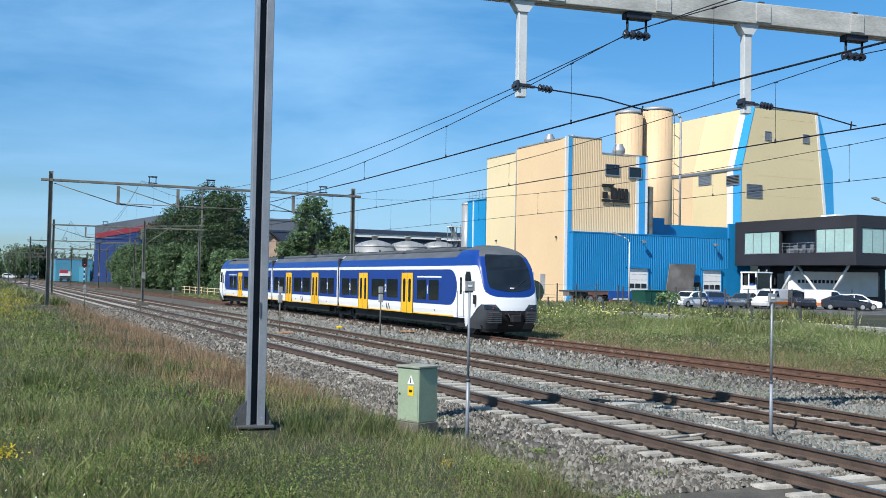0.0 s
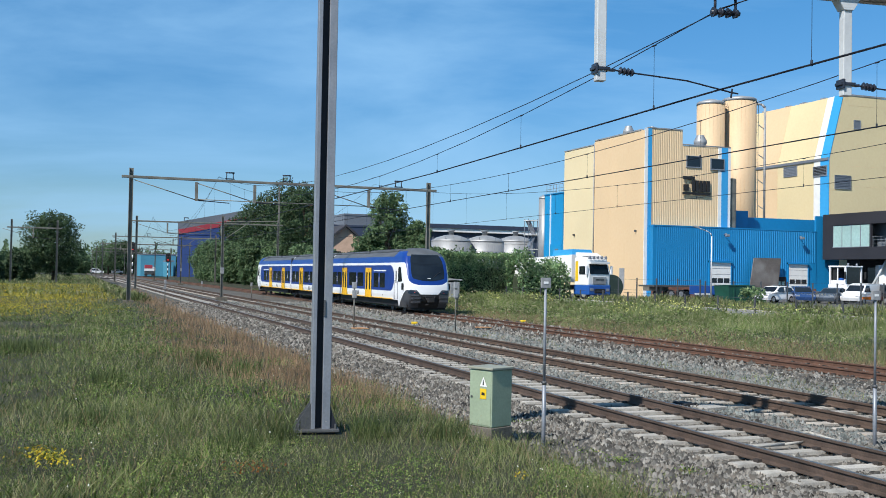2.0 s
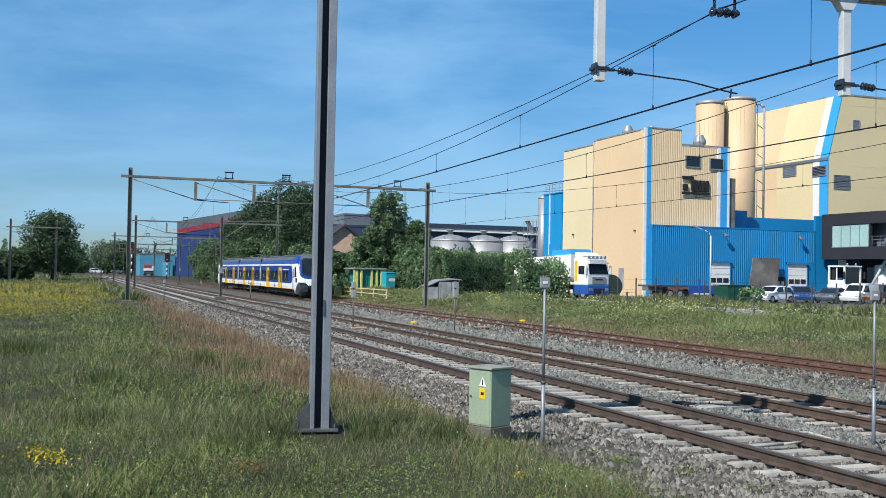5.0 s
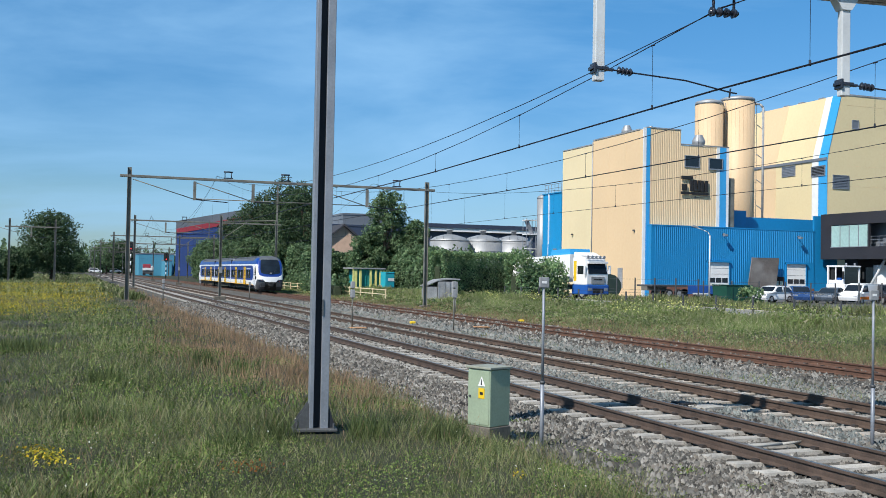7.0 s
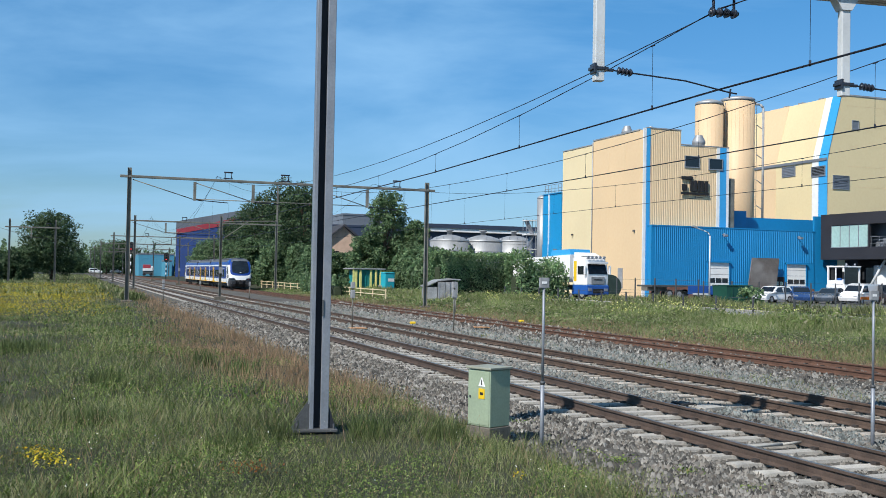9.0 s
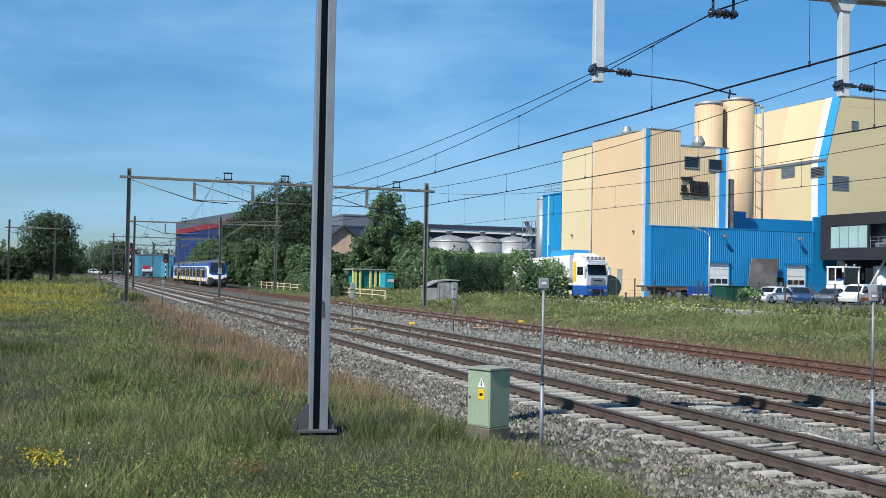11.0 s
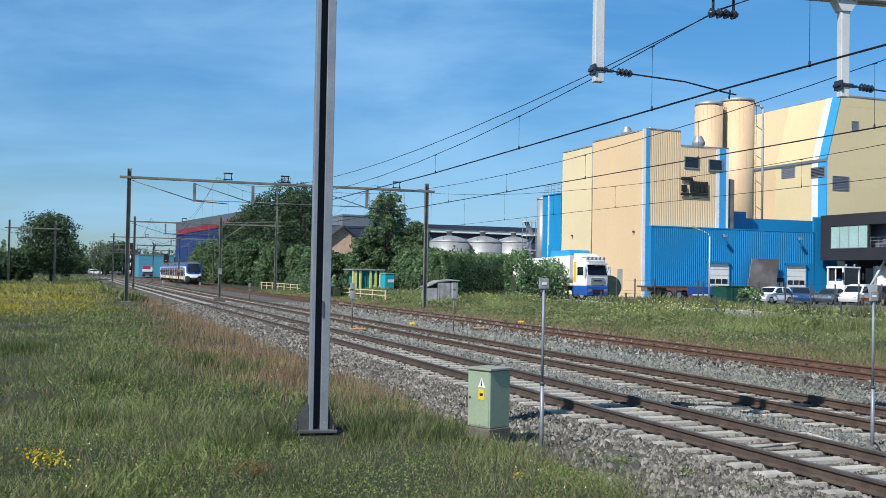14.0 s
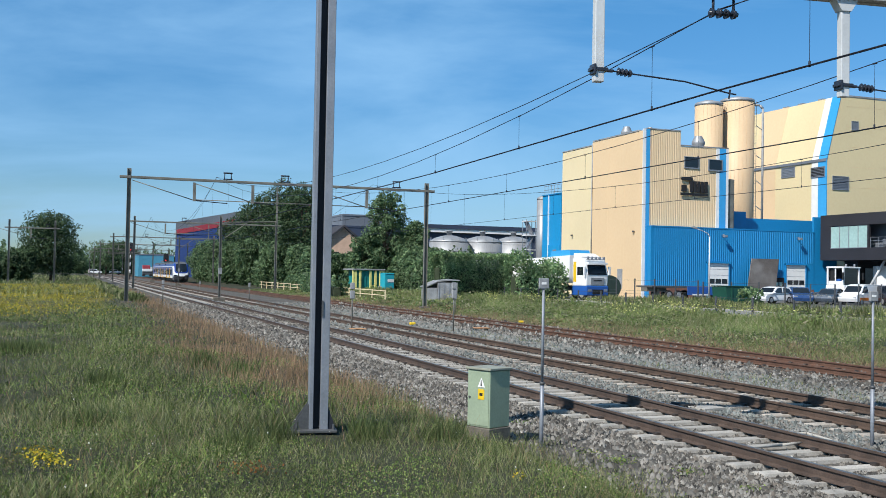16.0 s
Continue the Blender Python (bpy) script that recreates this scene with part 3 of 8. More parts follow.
def sleeper_mesh(kind):
    bm = bmesh.new()
    if kind == "concrete":
        prism(bm, [(-0.14, -0.36), (0.14, -0.36), (0.11, -0.176), (-0.11, -0.176)], "x", -1.26, 1.26)
    else:
        box(bm, -1.3, 1.3, -0.125, 0.125, -0.34, -0.178, 0, 0.012)
    for s in (-1, 1):
        for dx in (-0.115, 0.115):
            box(bm, s * 0.753 + dx - 0.035, s * 0.753 + dx + 0.035, -0.05, 0.05, -0.18, -0.135, 1)
    me = bpy.data.meshes.new("sleeper")
    bm.to_mesh(me)
    bm.free()
    me.materials.append({"concrete": M["sleeper"], "old": M["sleeper_old"], "wood": M["wood"]}[kind])
    me.materials.append(M["clip"])
    return me


def track(label, x, z, y0, y1, near_end, kind, side, top, gap=0.6):
    tr = thing("railway_track", label, "railway track", pose(x, 0, z), "parallel railway tracks", "structure")
    for s in (-1, 1):
        part("rail", rail_mesh(s * 0.7535, y0, y1), [side, top], tr)
    me = sleeper_mesh(kind)
    y = y0 + 0.3
    far = []
    while y < y1 - 0.3 and y < 330:
        if y < near_end:
            ob = new("sleeper", me)
            ob.parent = tr
            ob.matrix_basis = pose(random.uniform(-0.02, 0.02), y + random.uniform(-0.02, 0.02), random.uniform(-0.006, 0.006), 0, 0, random.uniform(-0.5, 0.5))
        else:
            far.append(y)
        y += gap
    bm = bmesh.new()
    for y in far:
        box(bm, -1.26, 1.26, y - 0.12, y + 0.12, -0.3, -0.178)
    tagged(part("far_sleepers", bm, me.materials[0], tr), kind="stuff")
    return tr


track("railway track with bright concrete sleepers and worn dark rails", T1, 0.0, 2, 900, 150, "concrete", M["rail"], M["rail_top"])
track("railway track with stained sleepers and brown rails", T2, Z2, 2, 900, 150, "old", M["rail_brown"], M["rail_brown"])
track("little used siding track with rusty red-brown rails", T3, Z3, 4, 900, 120, "wood", M["rail_rust"], M["rail_rust"], 0.7)


# ---- catenary ----
def h_mast(z0, z1, w, d, tw=0.012):
    """An H-section mast: two flanges facing the tracks and a web."""
    bm = bmesh.new()
    box(bm, -w / 2, -w / 2 + tw * 1.6, -d / 2, d / 2, z0, z1)
    box(bm, w / 2 - tw * 1.6, w / 2, -d / 2, d / 2, z0, z1)
    box(bm, -w / 2 + tw * 1.6, w / 2 - tw * 1.6, -tw / 2, tw / 2, z0, z1)
    return bm


def insulator(bm, a, b, r=0.05, n=4, mi=0):
    a, b = Vector(a), Vector(b)
    rod(bm, a, b, r * 0.5, seg=8, mi=mi)
    for i in range(n):
        p, q = a.lerp(b, (i + 0.25) / n), a.lerp(b, (i + 0.75) / n)
        rod(bm, p, q, r * 1.15, r * 0.8, seg=10, mi=mi)


def near_portal():
    """The portal beside the camera. Its own x runs along the slightly skewed beam."""
    g = thing("catenary_portal", "grey steel catenary portal spanning three tracks with hanging posts", "catenary portal", pose(3.28, 13.75, 0, 0, 0, -8.0), "catenary portals")
    # box column of two channels; the web between them is near-black as painted recess shade
    for x0, x1 in ((-0.112, -0.055), (0.040, 0.150)):
        part("column_channel", boxm(x0, x1, -0.13, 0.13, 0.12, 7.6, 0, 0.006), M["galv"], g, "grey steel channel")
    part("column_web", boxm(-0.06, 0.042, -0.02, 0.02, 0.12, 7.6), M["dark_shade"], g, "web coloured dark as the shade between the channels")
    # gussets are painted dark for the shade on them, the right one darkest
    for s, edge, reach, high, paint in ((-1, 0.110, 0.33, 0.49, "galv_dark"), (1, 0.148, 0.245, 0.45, "dark_shade")):
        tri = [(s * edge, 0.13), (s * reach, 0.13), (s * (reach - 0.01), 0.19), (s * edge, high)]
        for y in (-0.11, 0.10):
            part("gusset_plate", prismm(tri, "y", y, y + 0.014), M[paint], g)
    part("base_plate", boxm(-0.34, 0.27, -0.22, 0.22, 0.09, 0.13, 0, 0.008), M["galv_dark"], g)
    part("footing", boxm(-0.40, 0.24, -0.42, 0.30, -0.4, 0.05, 0, 0.03), M["old_concrete"], g, "dirty concrete footing")
    # dark block that stands in for the shaded gap above the footing
    part("packing_block", boxm(-0.24, 0.20, -0.16, 0.16, 0.05, 0.09), M["dark_shade"], g, "dark block standing in for the shaded gap under the base plate")
    for x in (-0.28, 0.22):
        for y in (-0.18, 0.18):
            part("anchor_bolt", rodm((x, y, 0.12), (x, y, 0.2), 0.016, seg=6), M["galv_dark"], g)
    part("handle_plate", boxm(0.03, 0.055, -0.146, -0.131, 1.68, 1.9), M["galv_dark"], g)
    # the beam
    for ya, yb in ((-0.14, -0.02), (0.03, 0.15)):
        part("beam", boxm(-0.4, 19.6, ya, yb, 6.72, 7.08, 0, 0.012), M["beam"], g, "stained light grey steel beam")
    for x in np.arange(0.8, 19.4, 1.9):
        part("splice_plate", boxm(x - 0.14, x + 0.14, -0.16, -0.143, 6.75, 7.05, 0, 0.004), M["beam"], g)
        part("bolt_head", boxm(x - 0.05, x + 0.05, -0.1, 0.1, 7.081, 7.12), M["galv_dark"], g)
    for a, b in ((-0.145, -0.05), (0.045, 0.145)):
        part("column_channel", boxm(19.0 + a, 19.0 + b, -0.13, 0.13, -0.4, 7.6, 0, 0.006), M["galv"], g)
    for x in (4.07, 8.16, 14.6):
        tube = bmesh.new()
        box(tube, x - 0.075, x + 0.075, -0.065, 0.065, 5.19, 6.58, 0, 0.012)
        hang = part("hanging_post", tube, M["tube"], g, "light grey square hanging post")
        part("head_plate", prismm([(x - 0.2, 6.72), (x + 0.2, 6.72), (x + 0.085, 6.54), (x - 0.085, 6.54)], "y", -0.09, 0.09), M["tube"], hang)
        cl = bmesh.new()
        box(cl, x - 0.13, x + 0.13, -0.09, 0.09, 5.35, 5.40, 0, 0.008)
        box(cl, x + 0.08, x + 0.24, -0.03, 0.03, 5.35, 5.39, 0, 0.008)
        box(cl, x - 0.1, x - 0.06, -0.1, 0.1, 5.30, 5.45, 0, 0.008)
        part("clamp", cl, M["insul"], hang, "dark clamp bracket")
        ins = bmesh.new()
        insulator(ins, (x + 0.30, 0, 5.37), (x + 0.54, 0, 5.345), 0.055)
        part("insulator", ins, M["insul"], hang, "dark ribbed insulator")
        part("registration_arm", chain(bmesh.new(), [(x + 0.22, 0, 5.37), (x + 0.6, 0, 5.34), (x + 1.4, 0, 5.28), (x + 2.15, 0, 5.14), (x + 2.25, 0, 5.13)], 0.012), M["wire"], hang)
        part("wire_clip", chain(bmesh.new(), [(x + 2.15, 0, 5.20), (x + 2.13, 0, 5.06)], 0.014), M["wire"], hang)
    for x in (6.09, 10.35, 17.0):
        sup = bmesh.new()
        box(sup, x - 0.22, x + 0.22, -0.1, 0.1, 6.62, 6.715)
        for s in (-1, 1):
            rod(sup, (x + s * 0.17, 0, 6.62), (x + s * 0.17, 0, 6.36), 0.022)
        hang = part("messenger_support", sup, M["wire"], g, "dark steel support")
        ins = bmesh.new()
        insulator(ins, (x - 0.24, 0, 6.36), (x + 0.24, 0, 6.36), 0.07, 4)
        part("insulator", ins, M["insul"], hang)
    return g


near_portal()


def far_portal(y, xl, xr, top, beam_z, hang, label="weathered brown-grey catenary portal with hanging arms"):
    g = thing("catenary_portal", label, "catenary portal", pose(0, y, 0), "catenary portals")
    for x in (xl, xr):
        z0 = float(ground_z(x, y)) - 0.1
        part("column", rodless_mast(x, z0, top), M["mast"], g)
        part("footing", boxm(x - 0.35, x + 0.35, -0.35, 0.35, z0 - 0.2, z0 + 0.25, 0, 0.03), M["old_concrete"], g)
    bm = bmesh.new()
    box(bm, xl - 0.6, xr + 0.6, -0.10, 0.10, beam_z + 0.09, beam_z + 0.26, 0, 0.02)
    part("beam", bm, M["mast"], g)
    if len(hang) > 1:
        part("cross_rod", rodm((hang[0][0], 0, beam_z - 1.15), (hang[-1][0], 0, beam_z - 1.15), 0.03), M["mast"], g)
    for x, s in hang:
        b2 = bmesh.new()
        box(b2, x - 0.09, x + 0.09, -0.09, 0.09, beam_z - 1.25, beam_z)
        h = part("hanging_post", b2, M["mast"], g)
        part("stay", rodm((x, 0, beam_z - 1.2), (x - s * 4.0, 0, beam_z - 0.02), 0.03), M["mast"], h)
        part("registration_arm", chain(bmesh.new(), [(x, 0, beam_z - 1.2), (x + s * 2.2, 0, beam_z - 1.32)], 0.03), M["wire"], h)
        ins = bmesh.new()
        insulator(ins, (x + s * 0.2, 0, beam_z - 1.2), (x + s * 0.5, 0, beam_z - 1.22), 0.07)
        part("insulator", ins, M["insul"], h)
        sup = bmesh.new()
        box(sup, x + s * 2.2 - 0.3, x + s * 2.2 + 0.3, -0.1, 0.1, beam_z + 0.30, beam_z + 0.36)
        for d in (-0.22, 0.22):
            rod(sup, (x + s * 2.2 + d, 0, beam_z + 0.34), (x + s * 2.2 + d, 0, beam_z + 0.75), 0.03)
        rod(sup, (x + s * 2.2 - 0.3, 0, beam_z + 0.75), (x + s * 2.2 + 0.3, 0, beam_z + 0.75), 0.05)
        part("messenger_support", sup, M["wire"], h)
    return g


def rodless_mast(x, z0, top):
    bm = h_mast(z0, top, 0.26, 0.24)
    bmesh.ops.translate(bm, verts=bm.verts[:], vec=(x, 0, 0))
    return bm


far_portal(69, 3.6, 24.3, 8.9, 8.15, [(7.8, 1), (11.7, 1), (19.8, 1)])
far_portal(127, 7.4, 24.6, 8.7, 7.9, [(11.0, 1), (17.5, 1)])
far_portal(190, 7.5, 25.2, 8.7, 7.9, [(11.0, 1), (17.5, 1)])
far_portal(250, 7.0, 27.0, 8.7, 7.9, [(11.0, 1), (17.5, 1)])
far_portal(310, 7.0, 28.0, 8.7, 7.9, [(11.0, 1), (17.5, 1)])
far_portal(152, -7.8, -1.85, 8.9, 7.6, [(-5.0, 1)])
far_portal(372, 7.0, 28.0, 8.7, 7.9, [(11.0, 1)])


def cantilever_mast(x, y, top, label):
    g = thing("catenary_mast", label, "catenary mast", pose(x, y, 0), "catenary masts")
    z0 = float(ground_z(x, y)) - 0.1
    part("column", h_mast(z0, top, 0.2, 0.2), M["mast"], g)
    part("footing", boxm(-0.45, 0.45, -0.3, 0.3, z0 - 0.1, 0.12, 0, 0.03), M["old_concrete"], g)
    part("bracket_arm", chain(bmesh.new(), [(0, 0, top - 0.5), (4.6, 0, top - 0.3)], 0.045), M["mast"], g)
    part("stay", rodm((0, 0, top - 2.0), (2.2, 0, top - 0.42), 0.03), M["mast"], g)
    part("drop_post", boxm(4.5, 4.62, -0.06, 0.06, top - 0.4, top + 2.6), M["mast"], g)
    part("signal_box", boxm(-0.14, 0.14, -0.3, -0.12, 2.0, 2.5, 0, 0.02), M["tarp"], g)
    return g


cantilever_mast(11.55, 83.0, 6.7, "slim grey catenary mast with a bracket arm standing between tracks")
cantilever_mast(16.5, 165, 7.6, "slim grey catenary mast with a bracket arm between tracks")
for i, yy in enumerate((215, 275, 340, 420, 500)):
    cantilever_mast(-3.0 - i * 1.5 if i % 2 else 16.3, yy, 7.8, "distant slim catenary mast beside the line")


def overhead_line(x, level, spans, label, twin, low, feeder=None):
    """Contact wire, messenger wire and droppers over one track. level: (y, z) along the contact wire; low, feeder: how far over it the sagging wires hang at mid-span."""
    g = thing("overhead_wire", label, "overhead wire", pose(x, 0, 0), "overhead wires")
    r = 0.009

    def contact(y):
        return float(np.interp(y, [p[0] for p in level], [p[1] for p in level]))

    def sagging(ya, za, yb, zb, over, t):
        dip = (za + zb) / 2 - contact((ya + yb) / 2) - over
        return za + (zb - za) * t - 4 * t * (1 - t) * dip
    for off in ((-0.02, 0.02) if twin else (0,)):
        part("contact_wire", chain(bmesh.new(), [(off, y, z) for y, z in level], r, 5), M["wire"], g)
    bm = bmesh.new()
    n = 16
    for (ya, za), (yb, zb) in zip(spans, spans[1:]):
        chain(bm, [(0, ya + (yb - ya) * i / n, sagging(ya, za, yb, zb, low, i / n)) for i in range(n + 1)], r, 5)
        y = ya + 1.9
        while y < yb - 1 and yb < 130:
            z, zc = sagging(ya, za, yb, zb, low, (y - ya) / (yb - ya)), contact(y)
            if z > zc + 0.1:
                dr = rodm((0, y, z), (0, y, zc + 0.06), 0.004, seg=4)
                rod(dr, (0, y, zc - 0.02), (0, y, zc + 0.06), 0.018, seg=5)
                rod(dr, (0, y - 0.05, z), (0, y + 0.05, z), 0.016, seg=5)
                part("dropper", dr, M["wire"], g)
            y += 5.4
    part("messenger_wire", bm, M["wire"], g)
    if feeder:
        bm = bmesh.new()
        for (ya, za), (yb, zb) in zip(spans, spans[1:]):
            chain(bm, [(0.04, ya + (yb - ya) * i / n, sagging(ya, za, yb, zb, feeder, i / n)) for i in range(n + 1)], r, 5)
        part("feeder_wire", bm, M["wire"], g)
    return g


far_sup = [(127, 8.6), (190, 8.6), (250, 8.6), (310, 8.6), (372, 8.6)]
overhead_line(9.25, [(-45, 5.18), (13, 5.18), (26, 5.04), (69, 5.06), (372, 5.1)], [(-45, 6.40), (12.9, 6.43), (69, 8.6)] + far_sup, "dark catenary wires over the track with concrete sleepers", True, 0.48, 0.98)
overhead_line(T2, [(-45, 5.06), (372, 5.06)], [(-45, 6.35), (12.3, 6.36), (69, 8.6)] + far_sup, "dark catenary wires over the track with stained sleepers", True, 0.77)
overhead_line(T3, [(-45, 5.06), (372, 5.06)], [(-45, 6.35), (11.4, 6.36), (69, 8.6)] + far_sup, "dark catenary wires over the rusty siding", False, 1.0)


# ---- the train ----
TL = 52.4                                       # its length
CARS = [(0.0, 19.05), (19.35, 33.85), (34.15, TL)]   # the three bodies


def nose_point(u, z, length=3.3):
    """A point of the cab's skin: u from -1 (one side) over 0 (the tip) to 1, at height z. Returns x, y."""
    w = np.interp(z, [0.3, 0.7, 1.2, 2.2, 2.75, 3.05, 3.35, 3.6, 3.8, 3.92], [1.30, 1.40, 1.42, 1.42, 1.42, 1.40, 1.32, 1.18, 0.90, 0.45])
    wb = np.interp(z, [2.2, 3.0, 3.06, 3.4, 3.7, 3.8, 3.92], [1.42, 1.42, 1.40, 1.30, 1.0, 0.6, 0.25])
    yf = np.interp(z, [0.3, 0.7, 1.15, 1.6, 2.2, 2.9, 3.4, 3.7, 3.92], [0.30, 0.05, 0.0, 0.06, 0.24, 0.55, 0.95, 1.40, 2.20])
    a = abs(u)
    if a < 0.6:                                  # the front
        q = a / 0.6
        x, y = w * 0.80 * q, yf + 0.16 * q ** 2
    elif a < 0.8:                                # the rounded corner
        q = (a - 0.6) / 0.2
        x, y = w * (0.80 + 0.20 * math.sin(q * math.pi / 2)), yf + 0.16 + 0.62 * (1 - math.cos(q * math.pi / 2))
    else:                                        # the side
        q = (a - 0.8) / 0.2
        x, y = (w if z < 2.2 else w + (wb - w) * q), yf + 0.78 + (length - yf - 0.78) * q
    return math.copysign(x, u), y


def cab_skin(length, choose, inset=0.0):
    """The faces of the cab skin for which choose(u, z, y) gives a material index, not None."""
    bm = bmesh.new()
    us = [i / 40 for i in range(-40, 41)]
    zs = [0.3, 0.45, 0.6, 0.72, 0.85, 0.98, 1.1, 1.2, 1.3, 1.38, 1.46, 1.54, 1.62, 1.7, 1.8, 1.95, 2.1, 2.3, 2.5, 2.65, 2.8, 2.9, 3.0, 3.1, 3.2, 3.3, 3.4, 3.55, 3.7, 3.82, 3.92]
    grid = {}

    def v(i, j):
        if (i, j) not in grid:
            x, y = nose_point(us[i], zs[j], length)
            grid[i, j] = bm.verts.new((x * (1 + inset), y - inset * 1.5, zs[j]))
        return grid[i, j]
    for i in range(80):
        for j in range(len(zs) - 1):
            u, z = (us[i] + us[i + 1]) / 2, (zs[j] + zs[j + 1]) / 2
            k = choose(u, z, nose_point(u, z, length)[1])
            if k is not None:
                f = bm.faces.new((v(i, j), v(i + 1, j), v(i + 1, j + 1), v(i, j + 1)))
                f.material_index, f.smooth = k, True
    return bm


def screen_mesh():
    """The windscreen, a smooth sheet a little proud of the skin."""
    bm = bmesh.new()
    rows = []
    for j in range(17):
        t = j / 16
        row = []
        for i in range(25):
            q = i / 12 - 1
            zz = 1.90 + 0.16 * q * q + (3.50 - 1.90 - 0.16 * q * q) * t
            half = 0.555 - 0.04 * max(0, 1 - t * 4) ** 2 - 0.02 * t - 0.03 * max(0, t * 6 - 5) ** 2
            x, y = nose_point(q * half, zz)
            row.append(bm.verts.new((x * 1.006, y - 0.012, zz)))
        rows.append(row)
    for a, b in zip(rows, rows[1:]):
        for i in range(24):
            bm.faces.new((a[i], a[i + 1], b[i + 1], b[i])).smooth = True
    return bm


def side_outline(y0, y1, z0, z1, r0, r1, n=8):
    """A side panel's outline with rounded ends."""
    pts = []
    for (cy, r, zc, a0) in ((y0, r0, z0, 180), (y1, r1, z0, 270), (y1, r1, z1, 0), (y0, r0, z1, 90)):
        if r < 0.02:
            pts.append((cy, zc))
            continue
        oy, oz = (cy + r if cy == y0 else cy - r), (zc + r if zc == z0 else zc - r)
        for i in range(n + 1):
            a = radians(a0 + 90 * i / n)
            pts.append((oy + r * math.cos(a), oz + r * math.sin(a)))
    return pts


def digit(ch, parent, s, y, z):
    cu = bpy.data.curves.new("class_number", "FONT")
    cu.body, cu.size, cu.extrude, cu.offset, cu.align_x = ch, 0.52, 0.002, 0.014, "CENTER"
    cu.materials.append(M["white"])
    ob = new("class_number", cu)
    ob.parent = parent
    ob.matrix_basis = pose(s * 1.432, y, z, 90, 0, -90 if s < 0 else 90)
    return ob


def wheelset(parent, y):
    bm = bmesh.new()
    for s in (-1, 1):
        rod(bm, (s * 0.70, 0, 0), (s * 0.80, 0, 0), 0.42, 0.40, seg=20)
        rod(bm, (s * 0.67, 0, 0), (s * 0.70, 0, 0), 0.45, 0.45, seg=20)
        rod(bm, (s * 0.80, 0, 0), (s * 0.86, 0, 0), 0.14, 0.12, seg=10)
        for k in range(6):
            a = k * math.pi / 3
            box(bm, s * 0.805 - 0.01, s * 0.805 + 0.01, 0.25 * math.cos(a) - 0.03, 0.25 * math.cos(a) + 0.03, 0.25 * math.sin(a) - 0.03, 0.25 * math.sin(a) + 0.03)
    rod(bm, (-0.7, 0, 0), (0.7, 0, 0), 0.08)
    ob = part("wheelset", bm, M["galv_dark"], parent, "dark steel wheelset")
    ob.matrix_basis = pose(0, y, 0.42)
    return ob


